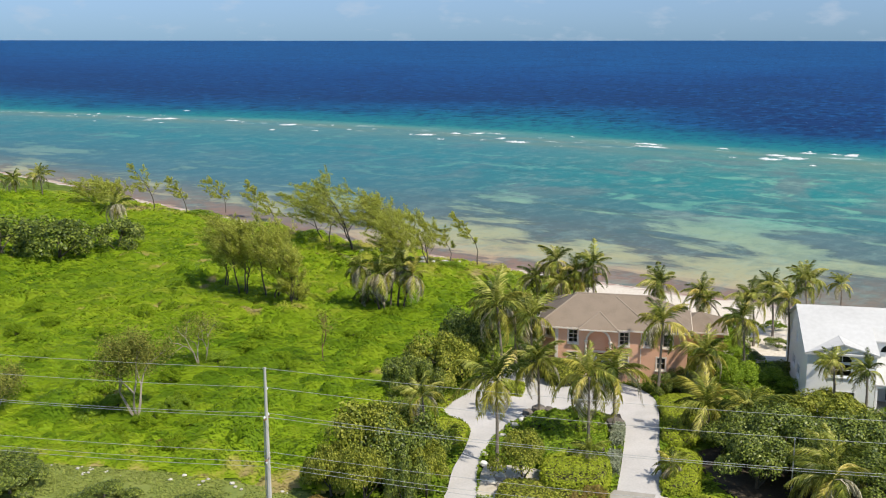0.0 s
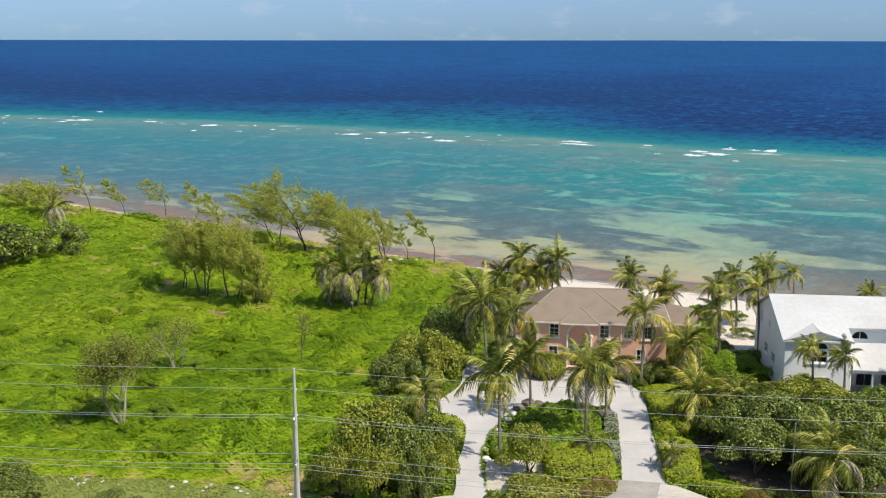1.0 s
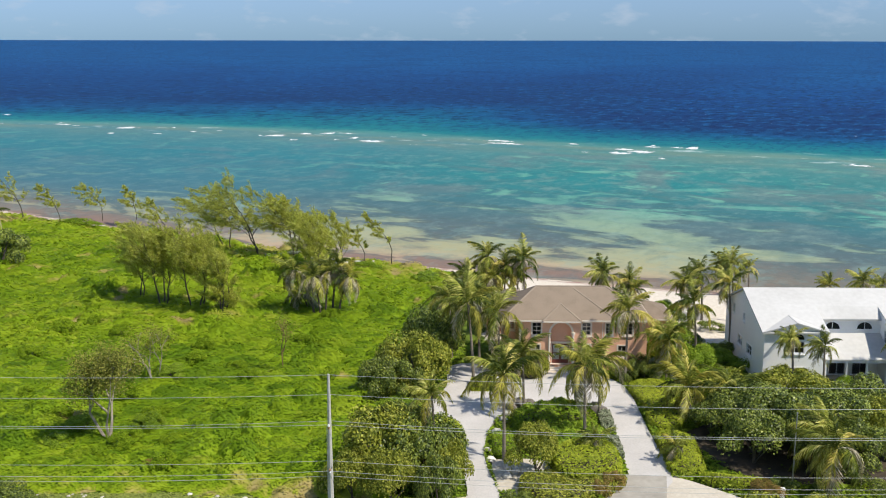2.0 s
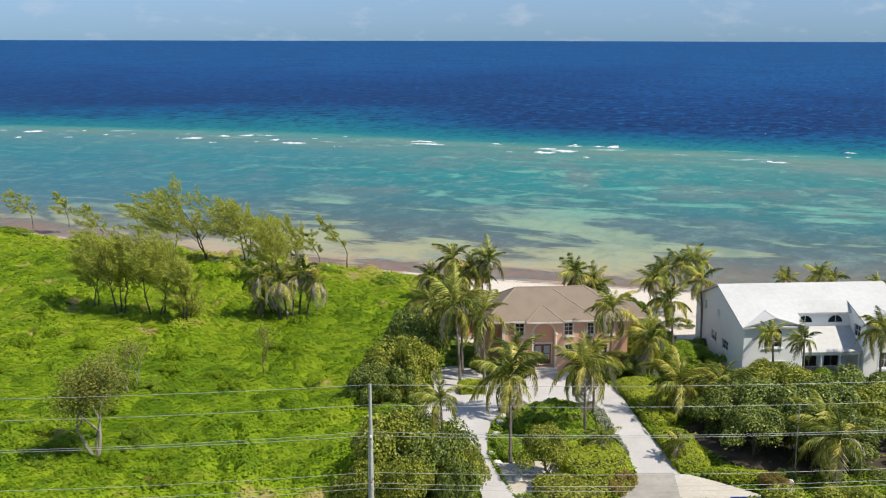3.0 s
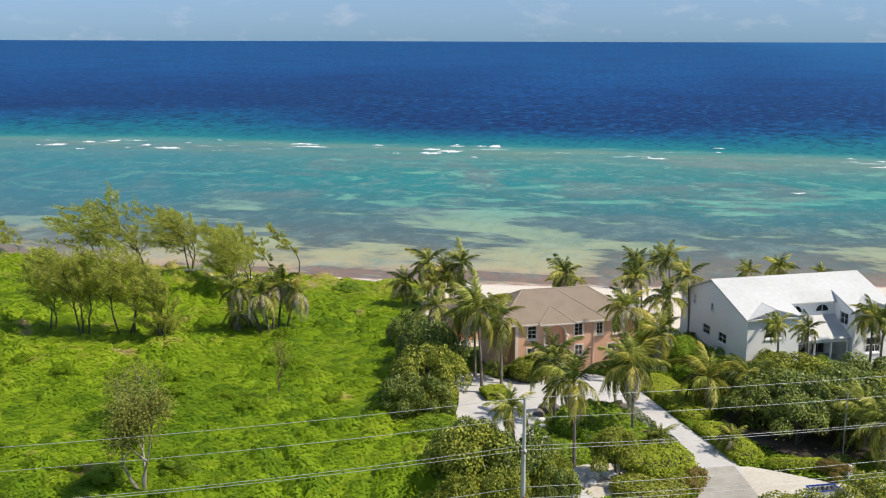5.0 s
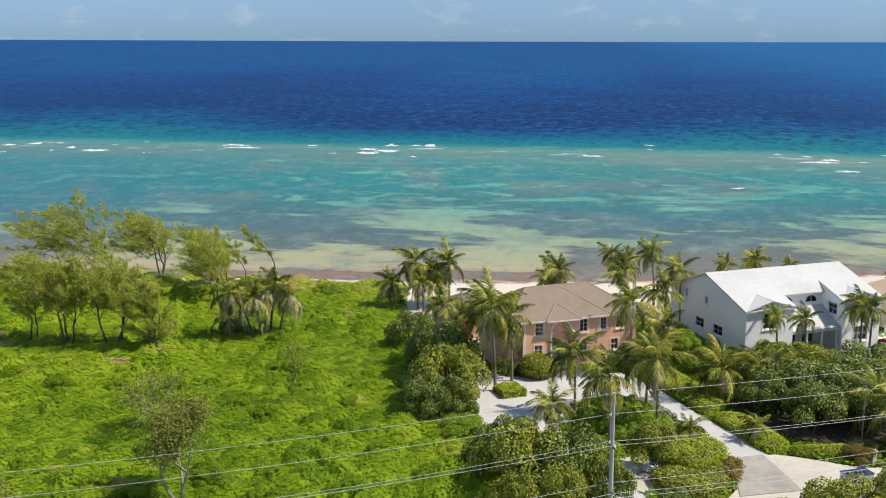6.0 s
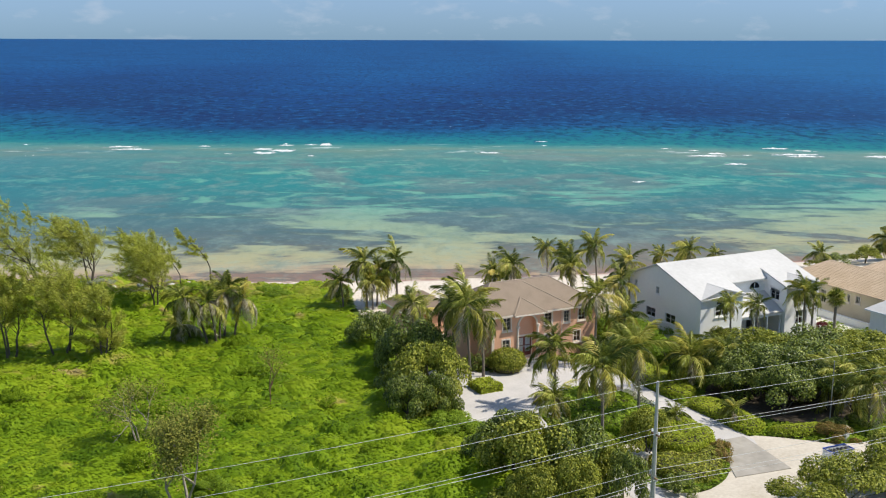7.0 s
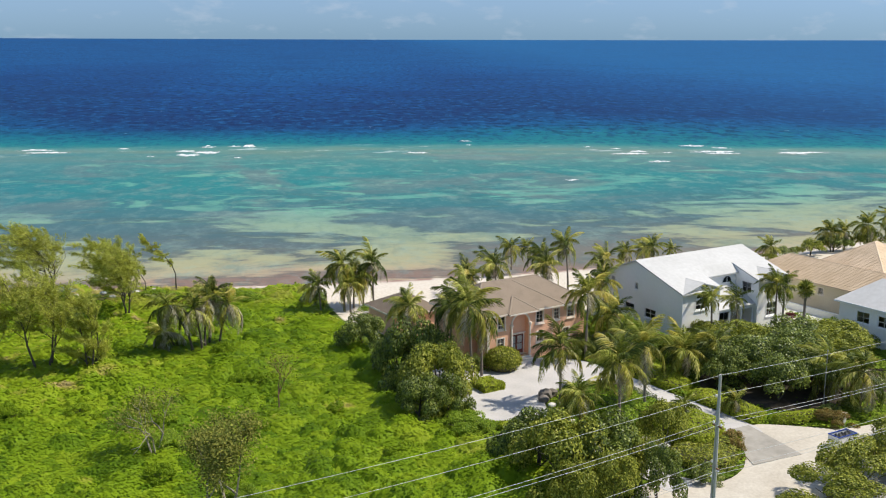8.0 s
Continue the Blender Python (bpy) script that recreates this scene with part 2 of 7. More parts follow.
class Build:
    """Collects vertices and faces of one mesh."""

    def __init__(self):
        self.v, self.f = [], []

    def add(self, verts, faces):
        k = len(self.v)
        self.v += [tuple(p) for p in verts]
        self.f += [tuple(i + k for i in q) for q in faces]
        return self

    def box(self, x0, x1, y0, y1, z0, z1):
        vs = [(x, y, z) for z in (z0, z1) for x, y in ((x0, y0), (x1, y0), (x1, y1), (x0, y1))]
        return self.add(vs, [(0, 3, 2, 1), (4, 5, 6, 7), (0, 1, 5, 4), (1, 2, 6, 5), (2, 3, 7, 6), (3, 0, 4, 7)])

    def slab(self, outline, thick, down=(0, 0, -1)):
        """A flat polygon (any plane) with thickness along down."""
        n = len(outline)
        d = Vector(down) * thick
        low = [tuple(Vector(p) + d) for p in outline]
        fs = [tuple(range(n)), tuple(range(2 * n - 1, n - 1, -1))]
        fs += [(i, i + n, (i + 1) % n + n, (i + 1) % n) for i in range(n)]
        return self.add(list(outline) + low, fs)

    def tube(self, pts, radii, sides=6):
        """A tapered tube through points."""
        pts = [Vector(p) for p in pts]
        vs, fs = [], []
        for i, p in enumerate(pts):
            d = (pts[min(i + 1, len(pts) - 1)] - pts[max(i - 1, 0)]).normalized()
            a = d.cross(Vector((0.31, 0.17, 0.93)) if abs(d.z) < 0.9 else Vector((1, 0, 0))).normalized()
            b = d.cross(a)
            for s in range(sides):
                w = 2 * math.pi * s / sides
                vs.append(p + (a * math.cos(w) + b * math.sin(w)) * radii[i])
        for i in range(len(pts) - 1):
            for s in range(sides):
                fs.append((i * sides + s, i * sides + (s + 1) % sides, (i + 1) * sides + (s + 1) % sides, (i + 1) * sides + s))
        fs.append(tuple(range(sides))[::-1])
        fs.append(tuple((len(pts) - 1) * sides + s for s in range(sides)))
        return self.add(vs, fs)

    def mesh(self, name, material=None):
        me = bpy.data.meshes.new(name)
        me.from_pydata(self.v, [], self.f)
        me.validate()
        if material:
            me.materials.append(material)
        return me


def quad_mesh(name, corners, material):
    """A mesh of loose quads from an array (n, 4, 3)."""
    n = len(corners)
    me = bpy.data.meshes.new(name)
    me.vertices.add(n * 4)
    me.vertices.foreach_set("co", np.asarray(corners, dtype=np.float32).ravel())
    me.loops.add(n * 4)
    me.loops.foreach_set("vertex_index", np.arange(n * 4, dtype=np.int32))
    me.polygons.add(n)
    me.polygons.foreach_set("loop_start", np.arange(0, n * 4, 4, dtype=np.int32))
    me.update(calc_edges=True)
    me.materials.append(material)
    return me


def part(name, made, material, parent=None, label=""):
    """Links a Build or a mesh as one object under a thing or part."""
    me = made.mesh(name, material) if isinstance(made, Build) else made
    ob = new(name, me)
    if parent:
        ob.parent = parent
    return tagged(ob, label)


def thing(name, at, label, category, group="", kind=""):
    e = new(name)
    e.matrix_basis = at
    e.empty_display_size = 0.3
    return tagged(e, label, category, group, kind)


def value_noise(x, y, seed=0):
    """Smooth noise from -1 to 1 on arrays."""
    xi, yi = np.floor(x).astype(np.int64), np.floor(y).astype(np.int64)
    fx, fy = x - xi, y - yi
    fx, fy = fx * fx * (3 - 2 * fx), fy * fy * (3 - 2 * fy)

    def h(a, b):
        k = (a * 374761393 + b * 668265263 + seed * 974711) & 0x7FFFFFFF
        k = ((k ^ (k >> 13)) * 1274126177) & 0x7FFFFFFF
        return ((k ^ (k >> 16)) & 0xFFFF) / 32767.5 - 1
    return (h(xi, yi) * (1 - fx) + h(xi + 1, yi) * fx) * (1 - fy) + (h(xi, yi + 1) * (1 - fx) + h(xi + 1, yi + 1) * fx) * fy


def leaf_quads(rng, places, up, long, wide, tilt=0.6):
    """Leaf-shaped quads at places, facing roughly along up (arrays n x 3)."""
    n = len(places)
    nor = up + rng.normal(0, tilt, (n, 3))
    nor /= np.linalg.norm(nor, axis=1)[:, None] + 1e-9
    a = rng.normal(0, 1, (n, 3))
    a -= nor * (a * nor).sum(1)[:, None]
    a /= np.linalg.norm(a, axis=1)[:, None] + 1e-9
    b = np.cross(nor, a)
    size = rng.uniform(0.65, 1.35, (n, 1))
    a, b = a * long * size / 2, b * wide * size / 2
    return np.stack([places - a, places + b * 0.9 - a * 0.1, places + a, places - b * 0.9 - a * 0.1], 1)


# ---- place: shore frame and ground ----
TH = radians(-13)
CU, SU = math.cos(TH), math.sin(TH)


def site(u, v):
    """World place of a point in the frame of the building plots."""
    return u * CU - v * SU, u * SU + v * CU


def shore_frame(x, y):
    c, s = math.cos(radians(-40)), math.sin(radians(-40))
    return x * c + y * s, -x * s + y * c


SHORE = 143.5


def shore_line(s):
    return SHORE + np.where(s > -105, 0.0016, 0.0004) * np.minimum(np.abs(s + 105), 160) ** 2


SEA = -1.8


def in_outline(x, y, pts):
    """Which of the points lie inside a closed outline (arrays)."""
    inside = np.zeros(np.shape(x), bool)
    k = len(pts)
    for i in range(k):
        (xa, ya), (xb, yb) = pts[i], pts[(i + 1) % k]
        if ya == yb:
            continue
        inside ^= ((ya > y) != (yb > y)) & (x < (xb - xa) * (y - ya) / (yb - ya) + xa)
    return inside


def ground_height(x, y):
    s, q = shore_frame(x, y)
    d = q - shore_line(s)
    near = np.clip((d + 15) / 15, 0, 1)
    z = -1.8 * near ** 1.5 - np.clip(d, 0, 60) * 0.1
    bump_ = value_noise(x * 0.12, y * 0.12, 3) * 0.12 + value_noise(x * 0.4, y * 0.4, 4) * 0.05
    return z + bump_ * np.clip(-(d + 8) / 8, 0, 1) * np.clip((300 - np.hypot(x, y - 120)) / 60, 0, 1)


def field_edge(y):
    """x of the overgrown plot's boundary towards the houses."""
    return np.interp(y, [70, 84, 97, 104, 112, 118, 126, 136, 144, 152, 165], [-6, -5, -3, -2, 0.5, 4.5, 9, 14.4, 18.2, 23.4, 30])


def axis(lo, hi, step, far):
    """Grid lines, fine between lo and hi and growing outwards."""
    xs = list(np.arange(lo, hi + step, step))
    g, x = step, hi
    while x < far:
        g *= 1.35
        x += g
        xs.append(min(x, far))
    g, x = step, lo
    while x > -far:
        g *= 1.35
        x -= g
        xs.insert(0, max(x, -far))
    return np.array(xs)


def grid_mesh(name, X, Y, Z, material):
    ny, nx = X.shape
    me = bpy.data.meshes.new(name)
    idx = np.arange(nx * ny).reshape(ny, nx)
    quads = np.stack([idx[:-1, :-1], idx[:-1, 1:], idx[1:, 1:], idx[1:, :-1]], -1).reshape(-1, 4)
    me.vertices.add(nx * ny)
    me.vertices.foreach_set("co", np.stack([X, Y, Z], -1).astype(np.float32).ravel())
    me.loops.add(len(quads) * 4)
    me.loops.foreach_set("vertex_index", quads.astype(np.int32).ravel())
    me.polygons.add(len(quads))
    me.polygons.foreach_set("loop_start", np.arange(0, len(quads) * 4, 4, dtype=np.int32))
    me.polygons.foreach_set("use_smooth", np.ones(len(quads), dtype=bool))
    me.update(calc_edges=True)
    me.materials.append(material)
    return me


def ground_material():
    m = bpy.data.materials.new("ground_soil_and_sand")
    m.use_nodes = True
    n, l = m.node_tree.nodes, m.node_tree.links
    p = n["Principled BSDF"]
    p.inputs["Roughness"].default_value, p.inputs["Specular IOR Level"].default_value = 0.95, 0.1
    co = n.new("ShaderNodeTexCoord")
    att = n.new("ShaderNodeAttribute")
    att.attribute_name = "sand"
    big, fine, mid = (n.new("ShaderNodeTexNoise") for _ in range(3))
    for t, s, d in ((big, 0.08, 6.0), (fine, 2.5, 6.0), (mid, 0.45, 5.0)):
        t.inputs["Scale"].default_value, t.inputs["Detail"].default_value = s, d
        l.new(co.outputs["Object"], t.inputs["Vector"])
    green = n.new("ShaderNodeValToRGB")
    e = green.color_ramp.elements
    e[0].position, e[0].color = 0.35, (0.05, 0.075, 0.012, 1)
    e[1].position, e[1].color = 0.62, (0.12, 0.17, 0.02, 1)
    x = e.new(0.72)
    x.color = (0.26, 0.25, 0.09, 1)
    l.new(mid.outputs["Fac"], green.inputs["Fac"])
    sandc = n.new("ShaderNodeValToRGB")
    e = sandc.color_ramp.elements
    e[0].position, e[0].color = 0.35, (0.53, 0.46, 0.37, 1)
    e[1].position, e[1].color = 0.6, (0.63, 0.57, 0.49, 1)
    l.new(fine.outputs["Fac"], sandc.inputs["Fac"])
    wet = n.new("ShaderNodeAttribute")
    wet.attribute_name = "wet"
    wmx = n.new("ShaderNodeMix")
    wmx.data_type = "RGBA"
    wmx.inputs["B"].default_value = (0.28, 0.17, 0.14, 1)
    wf = n.new("ShaderNodeMath")
    wf.operation = "MULTIPLY"
    wr = n.new("ShaderNodeMapRange")
    wr.inputs["From Min"].default_value, wr.inputs["From Max"].default_value = 0.35, 0.55
    l.new(mid.outputs["Fac"], wr.inputs["Value"])
    l.new(wet.outputs["Fac"], wf.inputs[0])
    l.new(wr.outputs["Result"], wf.inputs[1])
    l.new(wf.outputs[0], wmx.inputs["Factor"])
    l.new(sandc.outputs["Color"], wmx.inputs["A"])
    a = n.new("ShaderNodeMath")
    a.operation = "MULTIPLY_ADD"
    a.inputs[1].default_value = 0.7
    l.new(mid.outputs["Fac"], a.inputs[0])
    l.new(att.outputs["Fac"], a.inputs[2])
    r = n.new("ShaderNodeMapRange")
    r.inputs["From Min"].default_value, r.inputs["From Max"].default_value = 0.78, 0.92
    l.new(a.outputs[0], r.inputs["Value"])
    mx = n.new("ShaderNodeMix")
    mx.data_type = "RGBA"
    l.new(r.outputs["Result"], mx.inputs["Factor"])
    l.new(green.outputs["Color"], mx.inputs["A"])
    l.new(wmx.outputs["Result"], mx.inputs["B"])
    l.new(mx.outputs["Result"], p.inputs["Base Color"])
    bp = n.new("ShaderNodeBump")
    bp.inputs["Strength"].default_value, bp.inputs["Distance"].default_value = 0.5, 0.1
    l.new(fine.outputs["Fac"], bp.inputs["Height"])
    l.new(bp.outputs["Normal"], p.inputs["Normal"])
    return m


def make_ground():
    gx, gy = np.meshgrid(axis(-150, 150, 1.5, 4900), axis(55, 290, 1.5, 4900))
    z = ground_height(gx, gy)
    me = grid_mesh("ground", gx, gy, z, ground_material())
    s, q = shore_frame(gx, gy)
    d = q - shore_line(s)
    u = gx * CU + gy * SU
    v = -gx * SU + gy * CU
    rag = 2.2 * value_noise(gx * 0.13, gy * 0.13, 91) + 1.4 * value_noise(gx * 0.4, gy * 0.4, 92)
    beach = np.clip((d + 6.0 + rag) / 3.5, 0, 1)
    yard = np.clip((v - 121.5 + rag) / 2, 0, 1) * np.clip((u + 16 - (v - 125) * 0.2) / 3, 0, 1)
    side = np.clip((gx - field_edge(gy)) / 2, 0, 1) * np.interp(gy, [133, 140], [0.25, 1.0])
    sand = np.maximum(np.maximum(beach, yard), side)
    sand = np.where(np.hypot(gx, gy - 120) > 420, 0.0, sand)
    wet = np.clip((d + 4.0) / 2.0, 0, 1)
    for key, arr in (("sand", sand), ("wet", wet)):
        at = me.attributes.new(key, "FLOAT", "POINT")
        at.data.foreach_set("value", arr.astype(np.float32).ravel())
    g = new("ground", me)
    tagged(g, "sandy coastal ground with green undergrowth and a pale beach", "ground", kind="structure")


make_ground()


def sea_material():
    """Water by distance from the shore: sand flats, seagrass lagoon, reef crest, drop-off and deep water."""
    m = bpy.data.materials.new("sea_water")
    m.use_nodes = True
    n, l = m.node_tree.nodes, m.node_tree.links
    p = n["Principled BSDF"]
    co = n.new("ShaderNodeTexCoord")
    sep = n.new("ShaderNodeSeparateXYZ")
    l.new(co.outputs["Object"], sep.inputs[0])

    def math_(op, a, b=None, c=None):
        k = n.new("ShaderNodeMath")
        k.operation = op
        for i, w in enumerate((a, b, c)):
            if w is None:
                continue
            if isinstance(w, (int, float)):
                k.inputs[i].default_value = w
            else:
                l.new(w, k.inputs[i])
        return k.outputs[0]

    def noise_(scale, stretch, detail, off=0.0, rough=0.55, warp=0.0):
        mp = n.new("ShaderNodeMapping")
        mp.inputs["Scale"].default_value = (scale / stretch, scale, scale)
        mp.inputs["Location"].default_value = (off, off * 0.7, 0)
        t = n.new("ShaderNodeTexNoise")
        t.inputs["Scale"].default_value, t.inputs["Detail"].default_value, t.inputs["Roughness"].default_value = 1.0, detail, rough
        t.inputs["Distortion"].default_value = warp
        l.new(co.outputs["Object"], mp.inputs["Vector"])
        l.new(mp.outputs["Vector"], t.inputs["Vector"])
        return t.outputs["Fac"]

    def ramp_(f, *stops):
        r = n.new("ShaderNodeValToRGB")
        e = r.color_ramp.elements
        e[0].position, e[0].color = stops[0][0], (*stops[0][1], 1)
        e[1].position, e[1].color = stops[-1][0], (*stops[-1][1], 1)
        for pos, c in stops[1:-1]:
            x = e.new(pos)
            x.color = (*c, 1)
        l.new(f, r.inputs["Fac"])
        return r.outputs["Color"]

    def mix_(f, a, b):
        k = n.new("ShaderNodeMix")
        k.data_type = "RGBA"
        l.new(f, k.inputs["Factor"])
        for key, w in (("A", a), ("B", b)):
            if isinstance(w, tuple):
                k.inputs[key].default_value = (*w, 1)
            else:
                l.new(w, k.inputs[key])
        return k.outputs["Result"]

    def step_(f, lo, hi):
        r = n.new("ShaderNodeMapRange")
        r.interpolation_type = "SMOOTHSTEP"
        r.inputs["From Min"].default_value, r.inputs["From Max"].default_value = lo, hi
        l.new(f, r.inputs["Value"])
        return r.outputs["Result"]
    s, q = sep.outputs["X"], sep.outputs["Y"]
    ds = math_("ADD", s, 105.0)
    right = math_("GREATER_THAN", ds, 0.0)
    coef = math_("MULTIPLY_ADD", right, 0.0012, 0.0004)
    lim = math_("MINIMUM", math_("ABSOLUTE", ds), 160.0)
    qs = math_("MULTIPLY_ADD", math_("MULTIPLY", lim, lim), coef, SHORE)
    dr = math_("MINIMUM", math_("ABSOLUTE", math_("ADD", s, 130.0)), 420.0)
    qr = math_("MULTIPLY_ADD", math_("MULTIPLY", dr, dr), -0.00038, 350.0)
    w = math_("DIVIDE", math_("SUBTRACT", q, qs), math_("SUBTRACT", qr, qs))
    wob = math_("MULTIPLY_ADD", noise_(0.012, 3.0, 4, 3.0), 0.16, -0.08)
    wob2 = math_("MULTIPLY_ADD", noise_(0.06, 2.0, 6, 37.0, 0.65), 0.13, -0.065)
    pz = math_("ADD", math_("ADD", w, wob), wob2)
    # lagoon floor
    patch = noise_(0.036, 2.0, 7, 11.0, 0.58, 0.7)
    patch2 = noise_(0.1, 2.2, 6, 31.0, 0.62, 0.6)
    sandf = ramp_(pz, (0.0, lin(170, 152, 126)), (0.06, lin(156, 154, 120)), (0.22, lin(138, 154, 126)), (0.4, lin(106, 158, 138)), (0.9, lin(88, 142, 132)))
    grass = ramp_(pz, (0.0, lin(124, 104, 94)), (0.04, lin(112, 106, 96)), (0.15, lin(84, 96, 98)), (0.35, lin(62, 100, 106)), (0.6, lin(40, 108, 110)), (0.9, lin(62, 114, 108)))
    bare = math_("MULTIPLY_ADD", patch2, 0.42, math_("MULTIPLY", patch, 0.68))
    far_ = step_(pz, 0.2, 0.55)
    near_ = math_("SUBTRACT", 1.0, step_(pz, 0.0, 0.06))
    leftw = math_("SUBTRACT", 1.0, step_(s, -230.0, -110.0))
    bare = math_("SUBTRACT", bare, math_("MULTIPLY", leftw, 0.055))
    cut = math_("SUBTRACT", math_("SUBTRACT", bare, math_("MULTIPLY", far_, 0.085)), math_("MULTIPLY", near_, 0.03))
    isand = math_("MULTIPLY", step_(cut, 0.5, 0.6), 0.85)
    floor_ = mix_(isand, grass, sandf)
    rim = math_("MULTIPLY", step_(cut, 0.5, 0.525), math_("SUBTRACT", 1.0, step_(cut, 0.53, 0.55)))
    floor_ = mix_(math_("MULTIPLY", rim, 0.4), floor_, lin(58, 72, 78))
    teal = math_("MULTIPLY", step_(pz, 0.25, 0.6), step_(noise_(0.012, 1.6, 4, 61.0), 0.36, 0.62))
    floor_ = mix_(math_("MULTIPLY", teal, 0.6), floor_, lin(36, 118, 118))
    greyp = math_("MULTIPLY", step_(noise_(0.022, 1.0, 5, 71.0, 0.6, 0.8), 0.5, 0.64), step_(pz, 0.15, 0.5))
    floor_ = mix_(math_("MULTIPLY", greyp, 0.62), floor_, lin(96, 108, 108))
    streak = noise_(0.09, 0.9, 5, 5.0, 0.7)
    floor_ = mix_(math_("MULTIPLY", step_(streak, 0.5, 0.68), 0.4), floor_, lin(124, 146, 136))
    streak2 = noise_(0.07, 0.9, 5, 15.0, 0.7)
    floor_ = mix_(math_("MULTIPLY", step_(streak2, 0.5, 0.66), 0.32), floor_, lin(52, 90, 96))
    mint = math_("MULTIPLY", step_(noise_(0.055, 1.1, 6, 83.0, 0.6, 0.8), 0.575, 0.67), math_("MULTIPLY", step_(pz, 0.25, 0.45), math_("SUBTRACT", 1.0, step_(pz, 0.75, 0.95))))
    floor_ = mix_(math_("MULTIPLY", mint, 0.55), floor_, lin(112, 168, 144))
    floor_ = mix_(math_("MULTIPLY", math_("MULTIPLY", leftw, step_(pz, 0.0, 0.2)), 0.55), floor_, lin(46, 104, 120))
    rip = noise_(0.2, 0.6, 6, 45.0, 0.7)
    floor_ = mix_(math_("MULTIPLY", step_(rip, 0.5, 0.66), 0.18), floor_, lin(126, 156, 150))
    rip2 = noise_(0.16, 0.6, 6, 55.0, 0.7)
    floor_ = mix_(math_("MULTIPLY", step_(rip2, 0.5, 0.66), 0.22), floor_, lin(48, 88, 96))
    # reef crest, then drop-off
    flat_ = math_("MULTIPLY", step_(pz, 0.55, 0.95), math_("MULTIPLY_ADD", step_(s, -150.0, 120.0), 0.3, 0.22))
    floor_ = mix_(flat_, floor_, lin(108, 126, 122))
    crest = math_("MULTIPLY", step_(pz, 0.78, 0.95), math_("SUBTRACT", 1.0, step_(pz, 0.99, 1.1)))
    crestn = step_(noise_(0.08, 3.0, 7, 17.0), 0.36, 0.62)
    floor_ = mix_(math_("MULTIPLY", crest, math_("MULTIPLY_ADD", crestn, 0.42, 0.0)), floor_, lin(112, 122, 102))
    deepn = math_("MULTIPLY_ADD", noise_(0.006, 2.0, 6, 7.0), 1.1, -0.55)
    edge = math_("SUBTRACT", 1.0, step_(math_("ABSOLUTE", math_("ADD", s, 115.0)), 30.0, 150.0))
    fall = math_("MULTIPLY_ADD", math_("SUBTRACT", pz, 1.0), math_("MULTIPLY_ADD", edge, 1.2, 1.0), 1.0)
    dz = math_("ADD", fall, math_("MULTIPLY", deepn, step_(pz, 1.0, 1.6)))
    # the last stops grow paler again: horizon haze put into the water colour
    deep = ramp_(math_("MULTIPLY", dz, 0.125), (0.125, lin(80, 130, 122)), (0.14, lin(30, 110, 113)), (0.18, lin(10, 90, 110)), (0.225, lin(10, 66, 108)), (0.28, lin(10, 45, 89)), (0.5, lin(9, 54, 105)), (0.75, lin(11, 64, 117)), (1.0, lin(13, 73, 125)))
    col = mix_(step_(pz, 0.94, 1.1), floor_, deep)
    offsh = step_(pz, 1.05, 1.5)
    chop = noise_(0.105, 0.5, 5, 2.0, 0.68)
    col = mix_(math_("MULTIPLY", math_("MULTIPLY", step_(chop, 0.5, 0.62), offsh), 0.62), col, lin(28, 92, 138))
    dark = math_("MULTIPLY", math_("MULTIPLY", step_(noise_(0.085, 0.5, 6, 9.0, 0.7), 0.49, 0.6), offsh), 0.8)
    col = mix_(dark, col, lin(6, 22, 62))
    sea_ = step_(pz, 1.0, 1.15)
    col = mix_(math_("MULTIPLY", math_("MULTIPLY", step_(noise_(0.2, 0.6, 5, 27.0, 0.7), 0.5, 0.6), sea_), 0.55), col, lin(10, 52, 92))
    swell = math_("MULTIPLY", step_(noise_(0.012, 1.2, 8, 19.0, 0.7), 0.46, 0.66), math_("MULTIPLY", offsh, 0.5))
    col = mix_(swell, col, lin(10, 35, 79))
    # offshore water gets a paler blue with growing s
    paler_right = math_("MULTIPLY", math_("MULTIPLY", step_(s, 0.0, 420.0), offsh), 0.4)
    col = mix_(paler_right, col, lin(32, 96, 142))
    caps = math_("MULTIPLY", step_(noise_(0.16, 0.7, 4, 23.0, 0.65), 0.715, 0.745), 0.65)
    col = mix_(math_("MULTIPLY", caps, offsh), col, (0.5, 0.58, 0.64))
    wash = math_("MULTIPLY", math_("MULTIPLY", step_(pz, 0.84, 0.96), math_("SUBTRACT", 1.0, step_(pz, 1.0, 1.08))), step_(noise_(0.11, 1.8, 7, 41.0, 0.7), 0.56, 0.7))
    col = mix_(math_("MULTIPLY", wash, 0.4), col, lin(225, 228, 226))
    l.new(col, p.inputs["Base Color"])
    p.inputs["Roughness"].default_value = 0.55
    p.inputs["Specular IOR Level"].default_value = 0.025
    bp = n.new("ShaderNodeBump")
    bp.inputs["Strength"].default_value, bp.inputs["Distance"].default_value = 0.5, 0.35
    l.new(chop, bp.inputs["Height"])
    l.new(bp.outputs["Normal"], p.inputs["Normal"])
    return m


